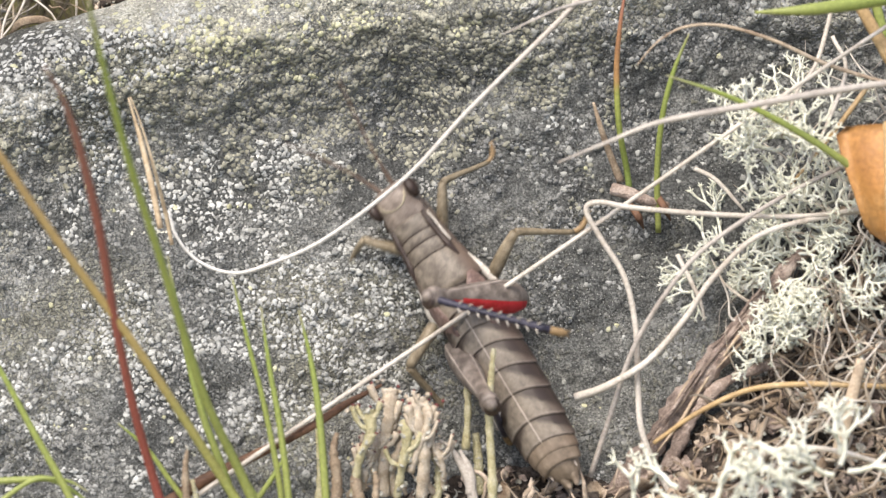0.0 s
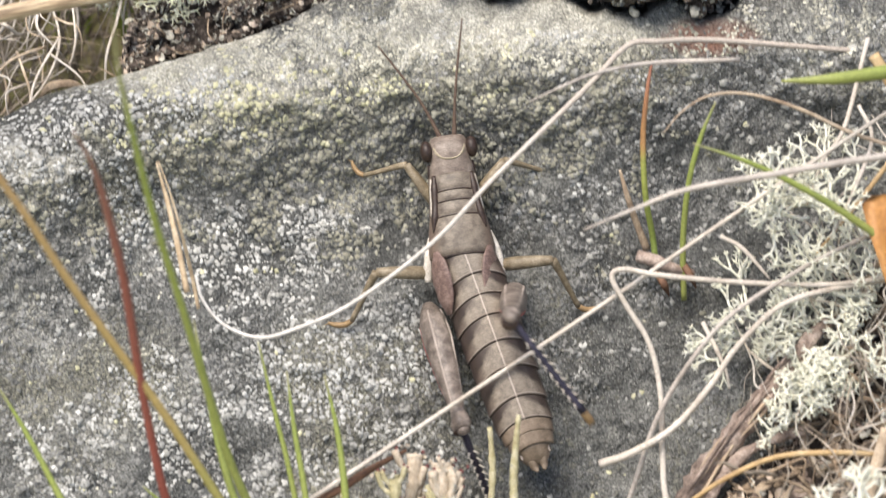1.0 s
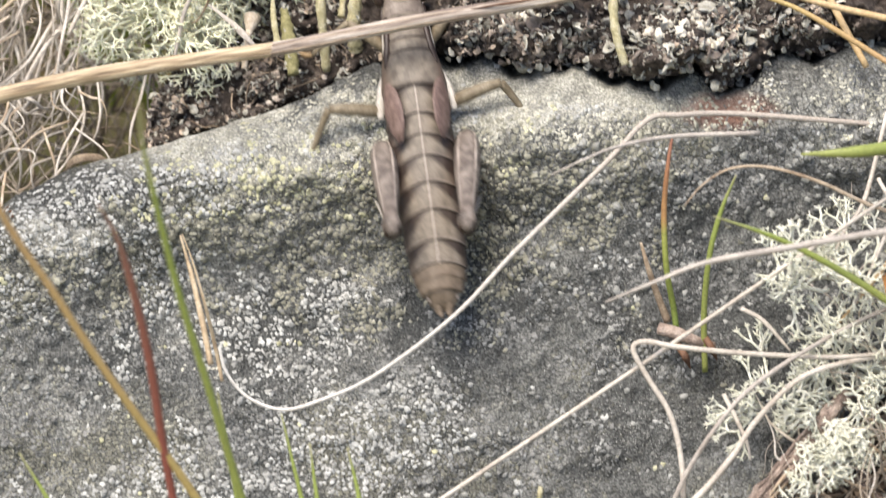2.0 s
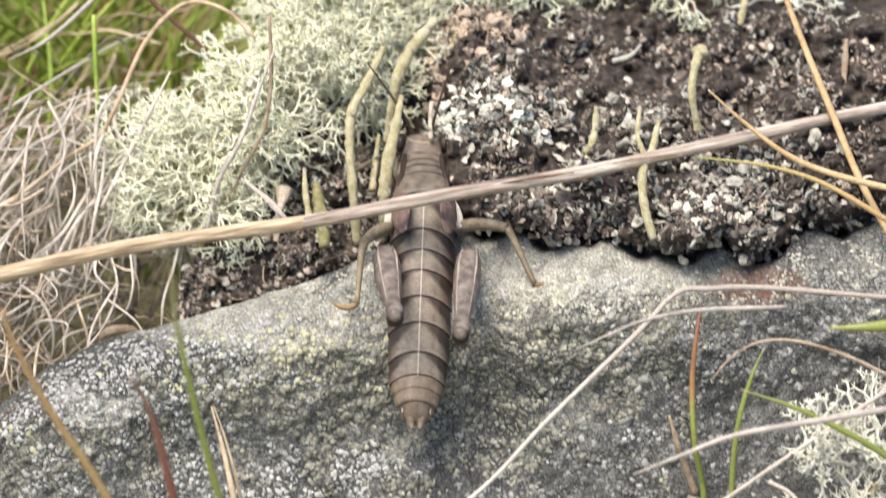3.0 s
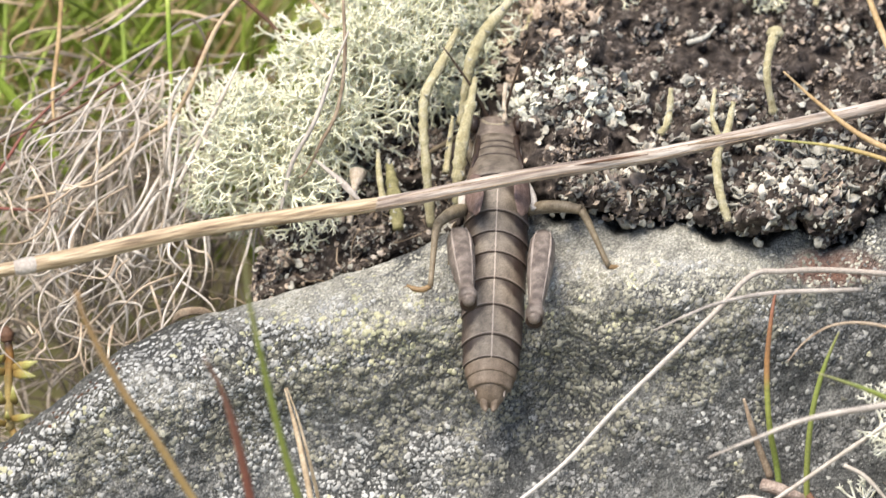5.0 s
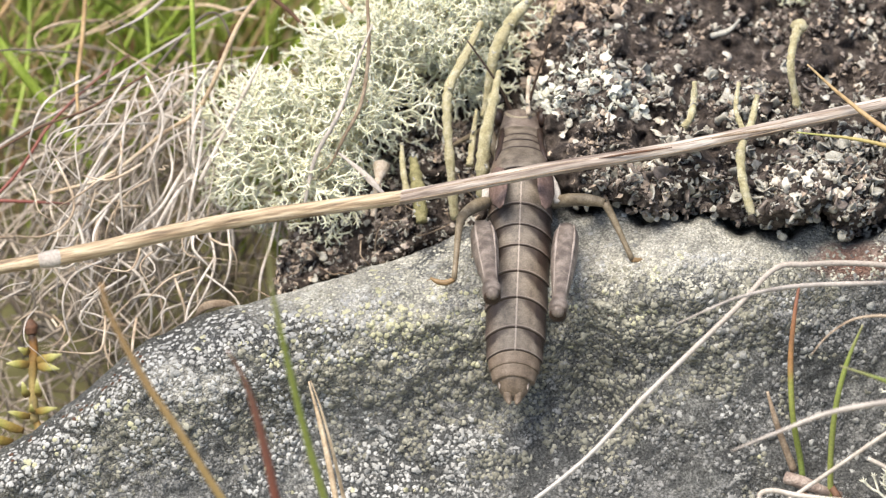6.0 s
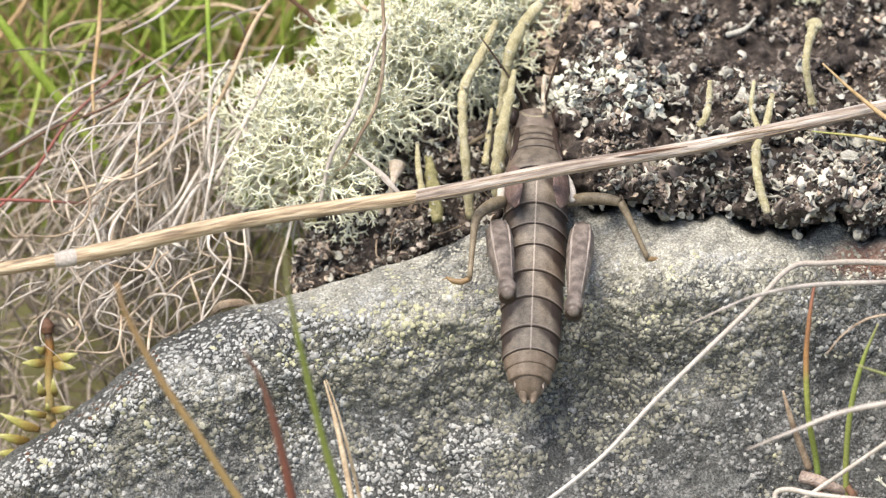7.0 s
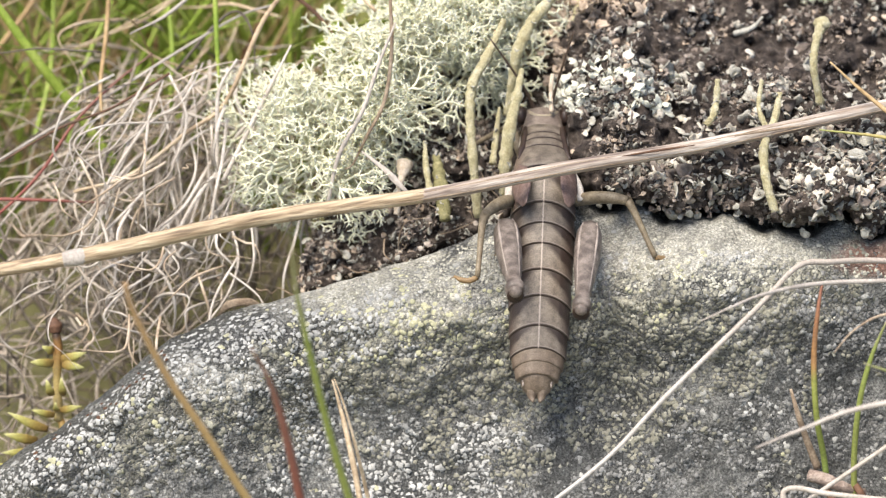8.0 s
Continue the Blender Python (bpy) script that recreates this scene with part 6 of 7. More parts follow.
def tangle(name, label, count, seed, material, start, sweep, radius, depth, parent=None, curly=0.1):
    """Many thin curving dead blades, joined. start and sweep give each blade's first place and its way."""
    rs = np.random.RandomState(seed)
    heap = Heap()
    for k in range(count):
        u, v, h = start(rs)
        du, dv, dh = sweep(rs)
        if parent:   # lies along the foot of the turf
            v = np.interp(u, BANK_U, BANK_V) - rs.uniform(-5, 90)
            h = float(bank_h(u, v)) + rs.uniform(-0.5, 2.0)
        n = 5
        w = np.linspace(0, 1, n)
        curl = rs.randn() * (curly if rs.rand() < 0.82 else 0.4)
        side = np.array((-dv, du)) * curl
        pts = [on(u + du * q + side[0] * math.sin(q * math.pi * rs.uniform(0.8, 1.3)) + rs.randn() * 3, v + dv * q + side[1] * math.sin(q * math.pi) + rs.randn() * 3, h + dh * q + depth * math.sin(q * math.pi)) for q in w]
        if any(420 < u + du * q < 492 and 318 < v + dv * q < 402 for q in (0.2, 0.5, 0.8)):   # a dark hollow beside the lichen cushion
            continue
        r = radius * rs.uniform(0.3, 1.05) * (1.65 if rs.rand() < 0.12 else 1.1) * MM
        tv, tf, ts = tube(pts, [r, r * 1.1, r * 0.8, r * 0.25], 5, 4, 0.38)
        heap.add(tv, tf, ts)
    return heap.thing(name, material, label, "grass", kind="stuff")


def grasses():
    tangle("dead_grass", "tangle of grey and tan dead grass behind the boulder", 300, 1, TANGLE, lambda r: (r.uniform(130, 560), r.uniform(90, 420), r.uniform(-38, -18)),
           lambda r: (r.uniform(-280, 190), r.uniform(-40, 330), r.uniform(-6, 8)), 0.125, 2.0)
    tangle("dead_grass", "matted dead grass on the heath floor", 480, 2, SHADED_TANGLE, lambda r: (r.uniform(-200, 600), r.uniform(200, 820), r.uniform(-58, -30)),
           lambda r: (r.uniform(-300, 260), r.uniform(-120, 300), r.uniform(-10, 10)), 0.16, 2.0)
    tangle("dead_grass", "pale dead grass arching down behind the boulder", 80, 3, STRAW_PALE, lambda r: (r.uniform(170, 540), r.uniform(110, 380), r.uniform(-24, -12)),
           lambda r: (r.uniform(-190, 40), r.uniform(110, 290), r.uniform(-4, 4)), 0.16, 3.0)
    tangle("dead_grass", "thin dead grass lying across the heath", 26, 4, STRAW, lambda r: (r.uniform(60, 560), r.uniform(-60, 240), r.uniform(-45, -25)),
           lambda r: (r.uniform(-360, -80), r.uniform(-80, 160), r.uniform(-10, 10)), 0.15, 3.0)
    tangle("dead_grass", "fine dead roots and litter at the turf's foot", 16, 5, STALK_BROWN, lambda r: (r.uniform(430, 900), 0, 0), lambda r: (r.uniform(-70, 70), r.uniform(-60, 60), r.uniform(-1, 1)), 0.075, 1.0, True)
    tangle("dead_grass", "grey dead grass low behind the boulder", 300, 6, TANGLE, lambda r: (r.uniform(-160, 330), r.uniform(420, 860), r.uniform(-32, -16)),
           lambda r: (r.uniform(-170, 170), r.uniform(-160, 200), r.uniform(-6, 6)), 0.15, 2.0)
    tangle("dead_grass", "pale curling dead grass blades over the matted grass", 40, 31, STRAW_PALE, lambda r: (r.uniform(90, 430), r.uniform(330, 560), r.uniform(-16, -9)), lambda r: (r.uniform(-90, 90), r.uniform(-30, 190), r.uniform(-3, 3)), 0.15, 2.0, curly=0.3)
    tangle("dead_grass", "tan curling dead grass blades over the matted grass", 40, 32, STRAW_MID, lambda r: (r.uniform(60, 430), r.uniform(200, 600), r.uniform(-18, -9)), lambda r: (r.uniform(-120, 90), r.uniform(-30, 170), r.uniform(-3, 3)), 0.13, 2.0, curly=0.3)
    strand("leaf_scrap", "small tan scrap of dead leaf behind the boulder's edge", "leaf", [(385, 560, -10), (405, 540, -9), (440, 535, -9), (470, 545, -10)], [0.1, 0.4, 0.36, 0.1], STALK_BROWN, flat=0.25)
    # green grass behind
    rs = np.random.RandomState(12)
    for part_no, (count, near, far, mat, label) in enumerate(((330, -75, -40, GREEN, "fresh green grass growing behind the boulder"), (320, -150, -75, GREEN, "green grass farther behind the boulder"), (210, -110, -40, STRAW_ORANGE, "ochre and rusty grass blades among the green"), (34, -90, -40, STEM_RED, "reddish grass blades among the green"))):
        heap = Heap()
        for k in range(count):
            h = rs.uniform(near, far)
            u = rs.uniform(-420, 560 if h > -80 else 900)
            foot = np.array(on(u, 300, h))
            foot[2] = ORIGIN.z - 0.03 + 0.05 * max(0, foot[1] - 0.1)
            tall = rs.uniform(18, 48) * MM
            lean = np.array((rs.uniform(-0.75, 0.75), rs.uniform(-0.4, 0.3), 0)) * tall
            pts = [foot, foot + lean * 0.2 + (0, 0, tall * 0.45), foot + lean * 0.6 + (0, 0, tall * 0.8), foot + lean * 1.2 + (0, 0, tall)]
            r = rs.uniform(0.16, 0.4) * MM * (1 if part_no < 2 else 0.6)
            tv, tf, ts = tube(pts, [r, r, r * 0.7, r * 0.1], 5, 4, 0.35)
            heap.add(tv, tf, ts)
        heap.thing("grass", mat, label, "grass", kind="stuff")
    # single blades that stand out
    strand("grass", "dark green blade leaning over dead grass", "grass", [(-40, -40, -20), (60, 100, -22), (130, 190, -24), (210, 300, -26)], [0.3, 0.45, 0.5, 0.5], GREEN)
    strand("straw", "long thin grey straw over dead grass", "straw", [(-60, 320, -16), (70, 240, -17), (190, 170, -18), (310, 95, -19), (420, 30, -20), (480, 10, -21)], [0.08, 0.12, 0.14, 0.13, 0.1], STRAW_GREY)
    strand("straw", "long reddish stem crossing the dead grass", "straw", [(-60, 430, -15), (60, 320, -16), (130, 220, -17), (200, 150, -18), (270, 95, -20)], [0.14, 0.15, 0.15, 0.13, 0.1], STEM_RED)
    strand("straw", "pale grey straw arching over the green grass", "straw", [(230, 60, -15), (290, 30, -15), (345, -15, -16), (420, -90, -17), (470, -140, -18)], [0.06, 0.17, 0.2, 0.22, 0.22], STRAW_GREY)
    strand("grass", "thin dark withered blade", "grass", [(450, -110, -16), (480, -50, -16), (520, -10, -16), (560, 25, -16), (590, 60, -15)], [0.2, 0.24, 0.22, 0.2, 0.1], TWIG)
    strand("straw", "curved tan straw framing the lichen cushion", "straw", [(130, 340, -14), (230, 310, -14), (330, 235, -14), (400, 180, -14), (470, 30, -13), (540, -40, -13), (610, -30, -12), (665, 20, -11)], [0.14, 0.18, 0.2, 0.22, 0.2, 0.16], STRAW)
    strand("grass", "thin brown blade hanging before the lichen cushion", "grass", [(690, -20, -7), (693, 90, -7), (680, 180, -7), (650, 240, -7), (625, 290, -8), (610, 300, -8)], [0.14, 0.18, 0.18, 0.16, 0.06], STALK_BROWN)
    strand("grass", "thin grey blade before the lichen cushion", "grass", [(700, 40, -6), (672, 110, -6), (640, 200, -6), (600, 275, -7), (580, 360, -8)], [0.08, 0.16, 0.2, 0.2, 0.16], STRAW_GREY)
    strand("straw", "pale blade lying against the lichen cushion", "straw", [(395, 320, -10), (430, 250, -10), (470, 170, -10), (515, 80, -11)], [0.2, 0.22, 0.2, 0.08], STRAW_PALE)
    strand("straw", "second pale blade lying against dead grass", "straw", [(385, 330, -12), (384, 240, -12), (388, 160, -12), (420, 105, -12)], [0.18, 0.2, 0.2, 0.12], STRAW_PALE)
    strand("grass", "withered brown leaf scrap by the turf", "leaf", [(640, 268, -7), (680, 300, -6.5), (705, 325, -6), (725, 345, -6)], [0.08, 0.2, 0.34, 0.12], STRAW_GREY, flat=0.25)
    for pts, r, mat, label in (([(-60, 352, -14), (60, 354, -14), (190, 360, -15)], 0.16, STEM_RED, "short red stem low in dead grass"), ([(196, -60, -18), (188, 60, -18), (178, 150, -17), (182, 230, -16)], 0.22, STRAW_ORANGE, "upright rusty stem among green grass"),
                               ([(380, -20, -16), (384, 80, -16), (388, 150, -16)], 0.24, GREEN, "single green blade among dead grass"), ([(0, 400, -18), (60, 330, -18), (110, 300, -18), (160, 310, -18)], 0.14, STRAW_PALE, "thin pale blade in dead grass"),
                               ([(300, 130, -14), (200, 190, -14), (100, 230, -14), (-20, 300, -14)], 0.12, TWIG, "thin dark stem crossing dead grass"), ([(-30, 120, -30), (40, 30, -30), (100, -60, -30)], 0.26, STRAW_ORANGE, "ochre blade leaning over green grass"),
                               ([(60, 250, -30), (90, 120, -32), (95, -60, -34)], 0.24, GREEN, "broad fresh green blade"), ([(120, 260, -28), (150, 120, -30), (200, 0, -32)], 0.24, GREEN, "broad fresh green blade"), ([(300, 200, -30), (305, 90, -30), (290, -60, -32)], 0.24, GREEN, "broad fresh green blade")):
        strand("grass", label + (" behind the boulder" if len(label.split()) < 5 else ""), "grass", pts, [r, r, r * 0.9, r * 0.4], mat)
    # litter right of the boulder's foot
    def low_start(u0, u1, v0, v1, h0, h1):
        def start(r):
            u, v = shift(r.uniform(u0, u1), r.uniform(v0, v1))
            return u, v, float(mound_h(u, v)) + r.uniform(h0, h1)
        return start
    tangle("litter_grass", "pale dead grass strewn over the litter", 240, 21, TANGLE, low_start(1330, 1760, 330, 900, 0, 5), lambda r: (r.uniform(-160, 160), r.uniform(-170, 170), r.uniform(-2, 2)), 0.12, 1.5)
    tangle("litter_grass", "bleached thin grass strewn over the litter", 90, 22, STRAW_PALE, low_start(1350, 1760, 120, 880, 2, 7), lambda r: (r.uniform(-200, 120), r.uniform(-190, 190), r.uniform(-2, 2)), 0.12, 2.0)
    tangle("litter_grass", "brown broken stalks in the litter", 160, 23, STALK_BROWN, low_start(1250, 1760, 520, 950, -0.5, 3), lambda r: (r.uniform(-120, 120), r.uniform(-100, 100), r.uniform(-2, 2)), 0.18, 1.0)
    tangle("litter_grass", "beige crumbs and stalks under the insect", 60, 24, SCALES_TAN, low_start(540, 1080, 860, 960, 0, 3), lambda r: (r.uniform(-50, 50), r.uniform(-70, 20), r.uniform(-1, 2)), 0.3, 0.6)
    strand("root", "weathered brown root running up from the litter", "root", [(1040, 940, 4), (1120, 850, 5), (1200, 735, 6), (1270, 640, 7), (1340, 550, 7), (1395, 478, 7), (1440, 440, 5)], [1.4, 1.3, 1.15, 1.1, 0.95, 0.7, 0.5], BARK, True, 0.6, 12, 10, wobble=0.5)
    strand("root", "thin brown root beside the thicker one", "root", [(1100, 930, 5), (1180, 840, 6), (1230, 745, 7), (1290, 680, 7), (1400, 640, 8)], [0.8, 0.7, 0.55, 0.5, 0.4], BARK, True, 0.7, 10, 8, wobble=0.5)
    rs = np.random.RandomState(5)
    for k in range(16):   # splintered fibres of the root
        w0, off = rs.uniform(0, 0.55), rs.uniform(-15, 15)
        line = [(1120, 850), (1200, 735), (1270, 640), (1340, 550), (1395, 478)]
        pts = []
        for q in (0, 0.12, 0.25, 0.4):
            x = (w0 + q) * 4
            i = min(3, int(x))
            pts.append((line[i][0] + (line[i + 1][0] - line[i][0]) * (x - i) + off + rs.uniform(-5, 5), line[i][1] + (line[i + 1][1] - line[i][1]) * (x - i) + off * 0.7 + rs.uniform(-5, 5), 7.2 + rs.uniform(-0.2, 0.7)))
        strand("root_fibre", "splintered fibre of the weathered root", "root", pts, [0.06, 0.16, 0.15, 0.05], BARK if k % 3 else STRAW_MID, True, group="root fibres")
    strand("straw", "curved ochre straw over the litter", "straw", [(1160, 790, 11), (1240, 735, 12), (1330, 695, 13), (1430, 685, 13), (1580, 690, 12)], [0.18, 0.22, 0.25, 0.25, 0.24], STRAW_ORANGE, True)
    strand("straw", "tan straw stub standing in the litter", "straw", [(1490, 820, 13), (1515, 720, 13), (1535, 640, 13)], [0.5, 0.6, 0.45], STRAW_MID, True, 0.5)
    strand("straw", "pinkish straw low on the litter", "straw", [(1300, 830, 17), (1400, 800, 18), (1500, 808, 18), (1600, 840, 17)], [0.16, 0.22, 0.22, 0.2], STRAW_PALE, True)
    for pts, r, mat in (([(1490, -60, 5), (1450, 100, 6), (1412, 160, 7), (1385, 240, 7)], 0.2, STRAW_PALE), ([(1475, 60, 6), (1500, 120, 7), (1470, 210, 8), (1430, 300, 8)], 0.18, STRAW_PALE), ([(1230, 296, 4), (1270, 318, 4), (1320, 372, 5)], 0.2, STRAW_PALE), ([(1540, 150, 6), (1480, 230, 7), (1400, 330, 7)], 0.22, STRAW_ORANGE), ([(1200, 450, 7), (1240, 530, 8), (1250, 570, 8)], 0.2, STRAW_PALE)):
        strand("straw", "short thin bleached straw among pale lichen", "straw", pts, [r, r, r * 0.5], mat, True, group="short straws")


def scraps():
    """Flakes of bark, husk and dead leaf on the litter."""
    rs = np.random.RandomState(77)
    for mat, count, small, large, label in ((BARK, 420, 0.35, 1.1, "flakes of bark and humus in the litter"), (SCALES_TAN, 420, 0.3, 1.1, "tan scraps of dead leaf in the litter"), (STALK_BROWN, 260, 0.4, 1.3, "brown husks in the litter"), (SCALES_PALE, 380, 0.2, 0.7, "pale lichen scales in the litter")):
        heap = Heap()
        uu, vv = rs.uniform(880, 2100, count * 6), rs.uniform(600, 1480, count * 6)
        s = mound_h(uu, vv) > rock_h(uu, vv) + 0.3
        uu, vv = uu[s][:count], vv[s][:count]
        pick = rs.randint(0, 8, len(uu))
        for k in range(8):
            tv, tf = scale_leaf(rs)
            tv = tv * (1, rs.uniform(0.8, 1.8), 0.7)
            s = pick == k
            heap.add(*strewn(tv, tf, on_many(uu[s], vv[s], mound_h(uu[s], vv[s]) + 0.3), normal_at(mound_h, uu[s], vv[s]), MM * (small + (large - small) * rs.rand(s.sum()) ** 2), rs, 0.0, 0.6))
        heap.thing("litter", mat, label, "litter", kind="stuff")


def leaves():
    """The fallen leaf: two curved halves about a mid rib."""
    n, m = 14, 9
    verts = []
    for i in range(n):
        s = i / (n - 1)
        wide = float(np.interp(s, [0, 0.07, 0.3, 0.62, 0.9, 1], [86, 104, 92, 68, 48, 14]))
        for j in range(m):
            q = 2 * j / (m - 1) - 1
            verts.append((*shift(1588 + q * wide, 216 + 214 * s + 6 * q * q * (1 - s)), 15 - 2.6 * q * q + 1.5 * math.sin(3 * s) + 0.15 * math.sin(17 * s + 5 * q)))
    top = np.array([tuple(on(u, v, h)) for u, v, h in verts])
    low = top - 0.00025 * np.array(OUT)
    f = []
    for i in range(n - 1):
        for j in range(m - 1):
            a0 = i * m + j
            f += [[a0, a0 + m, a0 + m + 1, a0 + 1], [n * m + a0, n * m + a0 + 1, n * m + a0 + m + 1, n * m + a0 + m]]
    edge = [i * m for i in range(n)] + [(n - 1) * m + j for j in range(1, m)] + [i * m + m - 1 for i in range(n - 2, -1, -1)] + [j for j in range(m - 2, 0, -1)]
    for k in range(len(edge)):
        p, q = edge[k], edge[(k + 1) % len(edge)]
        f.append([p, q, q + n * m, p + n * m])
    leaf = thing("leaf", np.vstack([top, low]), f, LEAF, "fallen orange-brown leaf caught in the litter", "leaf")
    rib, rf, _ = tube([on(*shift(1576, 214), 15.3), on(*shift(1578, 320), 16.6), on(*shift(1578, 425), 16.4)], [0.0004, 0.0003, 0.0001], 6, 5)
    thing("rib", rib - np.array(leaf.location), rf, STRAW_ORANGE, "paler mid rib", parent=leaf)


def sprig(stem, radius, leaves, tip, label):
    """A small fleshy sprig: an amber stem, blunt leaves that yellow towards their ends, and a dark bud."""
    pts = [on(u, v, h) for u, v, h in stem]
    base = np.array(pts[0])
    ob = tagged(new("heath_sprig"), label, "sprig", "sprigs behind the boulder")
    ob.location = base
    v, f, s = tube(pts, [r * MM for r in radius], 9, 6, 1.0, 0.15, 3)
    thing("stem", v - base, f, SPRIG_STEM, parent=ob, along=s)
    for k, (u0, v0, u1, v1, r) in enumerate(leaves):
        h = stem[0][2] + 0.5 + 0.4 * (k % 3)
        line = [on(u0, v0, h), on(u0 + 0.35 * (u1 - u0), v0 + 0.25 * (v1 - v0), h + 0.6), on(u0 + 0.75 * (u1 - u0), v0 + 0.7 * (v1 - v0), h + 0.9), on(u1, v1, h + 0.8)]
        lv, lf, ls = tube(line, [r * 0.7 * MM, r * 1.1 * MM, r * 0.75 * MM, r * 0.08 * MM], 10, 5, 0.3, 0.3, k)
        thing("leaf", lv - base, lf, SPRIG_LEAF, parent=ob, along=ls)
    if tip:
        tv, tf, _ = tube([pts[-1], pts[-1] + UPWARD * 0.0007 - ACROSS * 0.0001, pts[-1] + UPWARD * 0.0014 - ACROSS * 0.0003], [0.0005, 0.0007, 0.0003], 9, 4, 1.0, 0.2, 5)
        thing("bud", tv - base, tf, TWIG, "dark brown bud", parent=ob)


lichens()
stalks()
grasses()
leaves()
scraps()
sprig([(104, 745, -12), (102, 700, -12), (101, 650, -12), (103, 615, -12), (99, 590, -12)], [0.45, 0.42, 0.4, 0.44, 0.4],
      ((108, 636, 153, 624, 0.42), (94, 643, 54, 641, 0.44), (110, 646, 149, 651, 0.44), (95, 622, 74, 613, 0.38), (92, 700, 82, 672, 0.36), (112, 700, 108, 668, 0.34)), True, "yellow-green fleshy sprig with a dark bud behind the boulder")
sprig([(120, 780, -12), (110, 750, -12), (98, 732, -12)], [0.45, 0.4, 0.3], ((106, 726, 145, 719, 0.34), (96, 735, 56, 726, 0.36), (85, 760, 14, 730, 0.44), (100, 728, 98, 712, 0.3)), False, "amber and green fleshy sprig low behind the boulder")
sprig([(80, 830, -13), (70, 800, -13), (58, 778, -13)], [0.45, 0.4, 0.3], ((66, 780, 6, 768, 0.42), (60, 800, 4, 802, 0.4), (40, 830, -20, 822, 0.4)), False, "amber fleshy sprig low behind the boulder")


# ---- what moves ----
def bug_pose(u, v, h, du, dv, lean, roll=0.0):
    """Where the insect's shoulders lie, the way its head points along the slope, and how steeply it leans away from the eye."""
    ahead = (ACROSS * du - UPWARD * dv).normalized()
    ahead = (ahead * math.cos(radians(lean)) - OUT * math.sin(radians(lean))).normalized()
    right = ahead.cross(OUT).normalized()
    up = right.cross(ahead)
    m = Matrix((right, ahead, up)).transposed().to_4x4()
    return Matrix.Translation(on(u, v, h)) @ m @ pose(0, 0, 0, 0, roll, 0)


def motions():
    rows = []
    for t, u, v, du, dv, lean, roll in ((0.0, 1152, 1008, -103, -158, 14, -14), (0.2, 1150, 960, -74, -170, 13, -10), (0.4, 1138, 911, -60, -194, 12, -3), (0.6, 1133, 881, -38, -198, 12, 0), (0.8, 1129, 848, -31, -201, 12, 0), (1.0, 1122, 833, -25, -206, 12, 0),
                                        (1.2, 1126, 752, -30, -218, 2, 4), (1.6, 1085, 600, -40, -200, -4, 0), (2.0, 1000, 420, -24, -190, 24, 0), (2.3, 963, 322, 2, -140, 50, 0), (2.5, 963, 325, 2, -138, 52, 0), (8.0, 963, 325, 2, -138, 52, 0)):
        base = float(rock_h(u, v)) + 4.1
        h = base if t < 1.5 else (1.5 if t < 1.8 else (-1.0 if t < 2.2 else -4.0))
        rows.append((t, bug_pose(u, v, h, du, dv, lean, roll)))
    walk(BUG, rows)

    def place_of(t):
        """The turn of the body at t, between its rows."""
        for (t0, m0), (t1, m1) in zip(rows, rows[1:]):
            if t0 <= t <= t1:
                w = (t - t0) / (t1 - t0)
                return m0.to_quaternion().slerp(m1.to_quaternion(), w).to_matrix()

    walk(ABDOMEN, [(t, pose(0, 0, 0, pit, 0, yaw)) for t, pit, yaw in ((0.0, -3, -2), (0.4, -3, 7), (0.8, -3, 11), (1.0, -3, 12), (1.2, -2, 6), (1.6, 0, 4), (2.0, 12, 0), (2.3, 34, -4), (2.5, 35, -2), (8.0, 35, -2))])
    # hind legs: how far across and down the knee lies from the hip, and the foot from the knee; a minus at the end: behind, not before
    hips = {"r": Vector((4.1, -4.2, -1.6)), "l": Vector((-3.5, -4.2, -1.6))}
    moves = {"r": ((0.0, -8.6, -1.0, 1, 10.9, 2.9, 1), (0.2, -6.6, -0.5, 1, 9.8, 5.0, 1), (0.4, -4.4, -0.2, 1, 8.9, 6.8, 1), (0.8, -2.6, 0.0, 1, 8.2, 8.6, -1), (1.0, -1.2, 0.9, 1, 7.0, 9.0, -1), (1.2, 2.3, 5.8, 1, 5.6, 10.0, -1),
                   (1.5, 1.5, 8.0, 1, 3.0, 5.0, -1), (1.8, 0.0, 8.0, 1, 1.6, 0.0, -1), (2.1, -0.8, 7.5, 1, 1.6, -3.0, -1), (2.3, -1.2, 7.2, 1, 1.6, -4.6, -1), (8.0, -1.2, 7.2, 1, 1.6, -4.6, -1)),
             "l": ((0.0, 2.4, 3.6, 1, 2.0, 4.0, -1), (0.2, 3.0, 5.3, 1, 2.6, 5.5, -1), (0.4, 2.9, 5.9, 1, 3.1, 6.4, -1), (0.8, 2.5, 8.5, 1, 3.5, 7.6, -1), (1.0, 2.6, 10.0, 1, 3.5, 8.6, -1), (1.2, 3.8, 9.8, 1, 2.8, 10.0, -1),
                   (1.5, 2.0, 9.0, 1, 1.0, 6.0, -1), (1.8, 1.0, 8.0, 1, -0.6, 0.0, -1), (2.1, 0.6, 6.6, 1, -1.0, -2.6, -1), (2.3, 0.7, 5.8, 1, -1.2, -3.6, -1), (8.0, 0.7, 5.8, 1, -1.2, -3.6, -1))}

    def along(x, d, sign, length):
        flat = math.hypot(x, d)
        k = min(1.0, 0.985 * length / flat)
        return (ACROSS * x * k - UPWARD * d * k + OUT * sign * math.sqrt(max(0.0, length ** 2 - (flat * k) ** 2))).normalized()

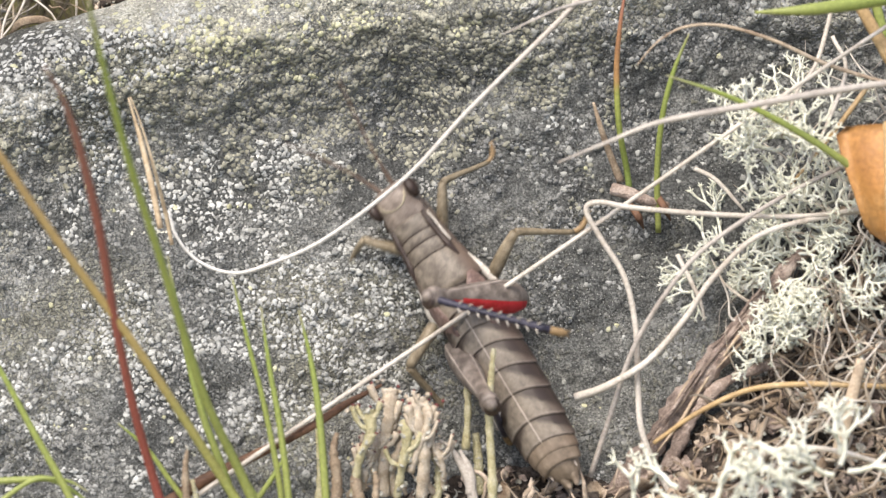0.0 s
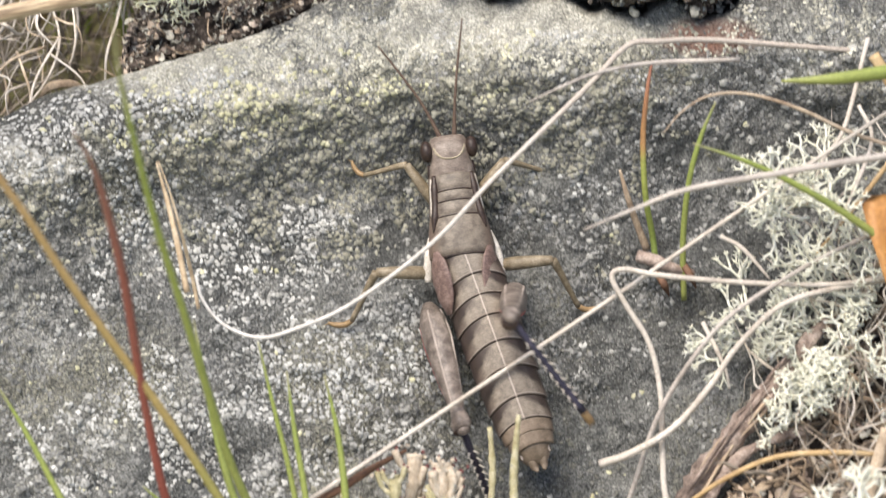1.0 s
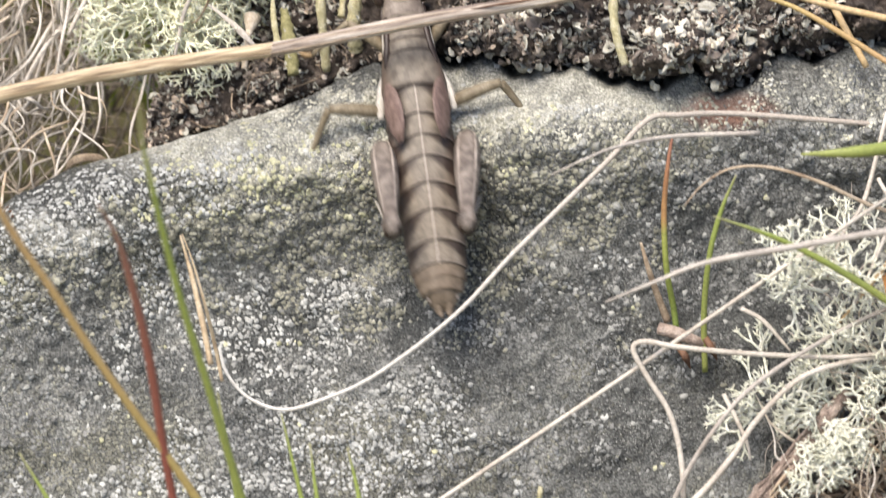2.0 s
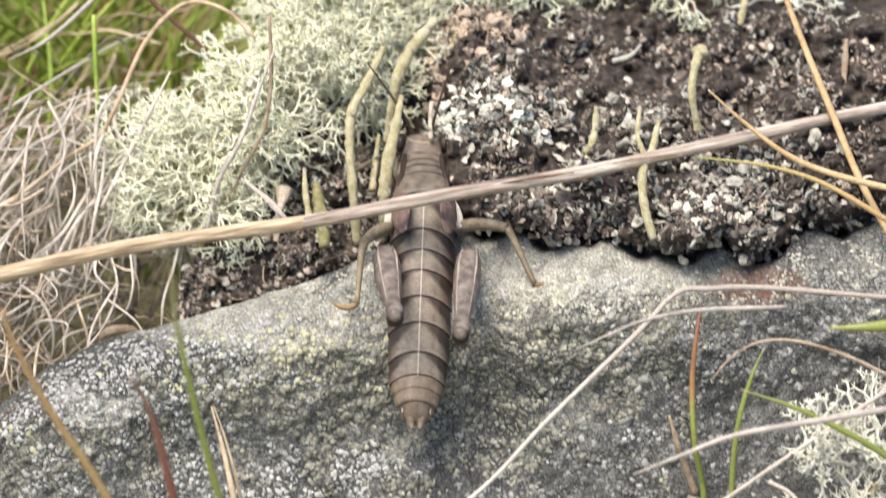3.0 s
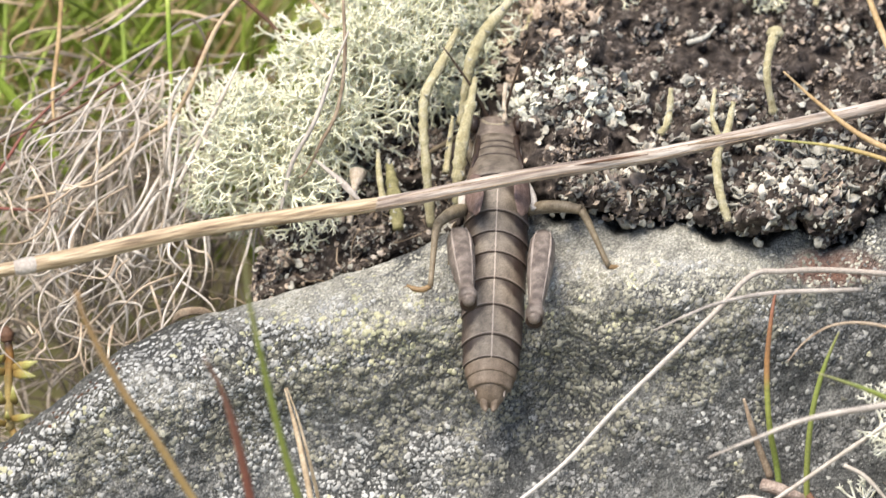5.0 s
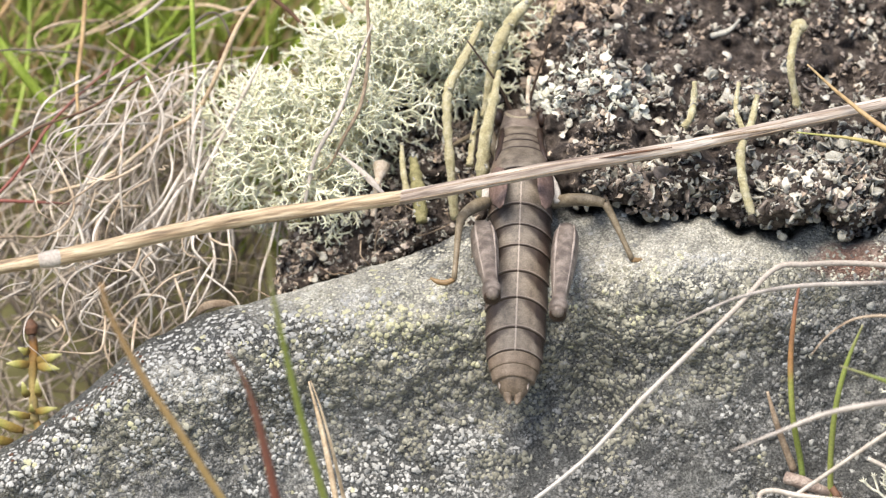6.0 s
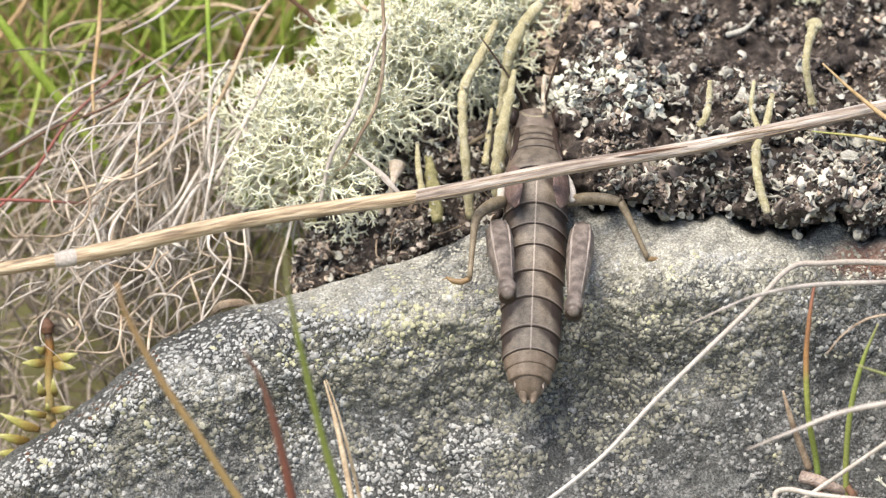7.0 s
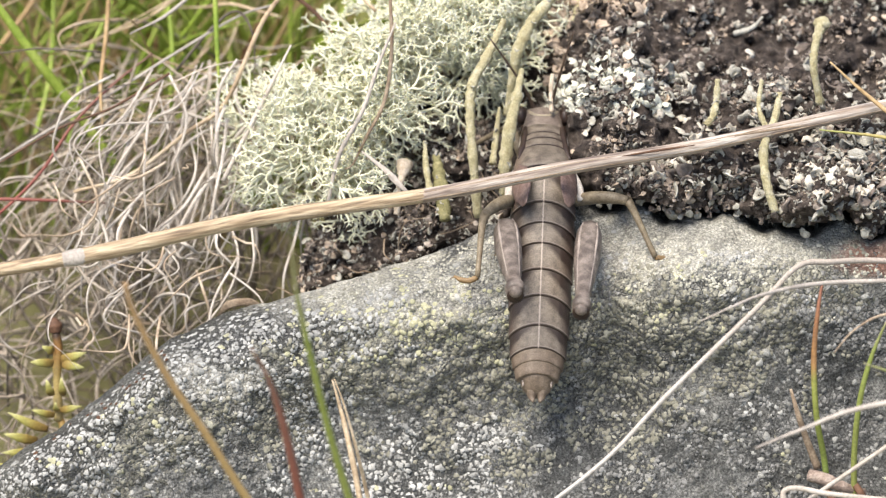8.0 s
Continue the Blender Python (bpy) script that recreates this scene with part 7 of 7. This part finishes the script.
    def turned(way, top):
        """The turn whose -y runs along way, with z towards top."""
        y = -way
        x = y.cross(top).normalized()
        return Matrix((x, y, x.cross(y))).transposed()

    for s in "rl":
        upper, lower = [], []
        for t, kx, kd, ks, fx, fd, fs in moves[s]:
            body = place_of(t)
            k, f = along(kx, kd, ks, 11.9), along(fx, fd, fs, 11.0)
            up = body.col[2].copy()
            tk = turned(k, UPWARD - 0.3 * OUT if s == "r" and t < 0.5 else up + (0.6 * UPWARD if t < 1.1 and s == "r" else (0.35 * ACROSS if t < 1.1 else 0.6 * up)))
            upper.append((t, Matrix.Translation(hips[s] * MM) @ (body.transposed() @ tk).to_4x4()))
            tf = turned(f, up if abs(f.dot(up)) < 0.8 else -k)
            lower.append((t, Matrix.Translation((0, -11.9 * MM, 0)) @ (tk.transposed() @ tf).to_4x4()))
        walk(LEGS["thigh_" + s], upper)
        walk(LEGS["shin_" + s], lower)
    for s, sgn in (("l", -1), ("r", 1)):
        walk(LEGS["antenna_" + s], [(t, pose(0.5 * sgn * MM, 1.9 * MM, 0.4 * MM, c1)) for t, c1 in ((0.0, 0), (1.5, 8), (2.3, 82), (8.0, 82))])
    sets = {"middle_leg_r": ((2.7, -1.4, -0.9), ((0.0, 24), (0.5, 6), (1.0, -4), (1.2, 22), (1.6, -5), (2.0, 10), (2.3, -20), (8.0, -20))),
            "middle_leg_l": ((-2.7, -1.4, -0.9), ((0.0, 26), (0.5, 40), (1.0, -6), (1.2, 4), (1.6, 10), (2.0, -5), (2.3, 57), (8.0, 57))),
            "front_leg_r": ((1.7, 4.6, -1.2), ((0.0, 52), (0.5, 40), (1.0, 45), (1.2, 50), (1.6, 30), (2.0, 45), (2.3, 22), (8.0, 22))),
            "front_leg_l": ((-1.7, 4.6, -1.2), ((0.0, -50), (0.5, -64), (1.0, -60), (1.2, -10), (1.6, -30), (2.0, -40), (2.3, -72), (8.0, -72)))}
    for name, elbow, bend in (("middle_leg_l", Vector((-5.0 * MM, 0, 1.45 * MM)), -33), ("middle_leg_r", Vector((5.0 * MM, 0, 1.45 * MM)), 24)):
        ankle = Vector((math.copysign(7.2, elbow.x), -3.7, -2.1)) * MM
        for lower in LEGS[name].children:
            toe = math.copysign(40, elbow.x) if lower.name.startswith("foot") else 0   # the foot lies flat, pointing outwards
            walk(lower, [(t, Matrix.Translation(elbow) @ pose(0, 0, 0, 0, 0, c1) @ Matrix.Translation(ankle - elbow) @ pose(0, 0, 0, 0, 0, c2) @ Matrix.Translation(-ankle)) for t, c1, c2 in ((0.0, 0, 0), (2.0, 0, 0), (2.3, bend, toe), (8.0, bend, toe))])
    for name, ((hx, hy, hz), turns) in sets.items():
        walk(LEGS[name], [(t, pose(hx * MM, hy * MM, hz * MM, 0, 0, c1)) for t, c1 in turns])


motions()
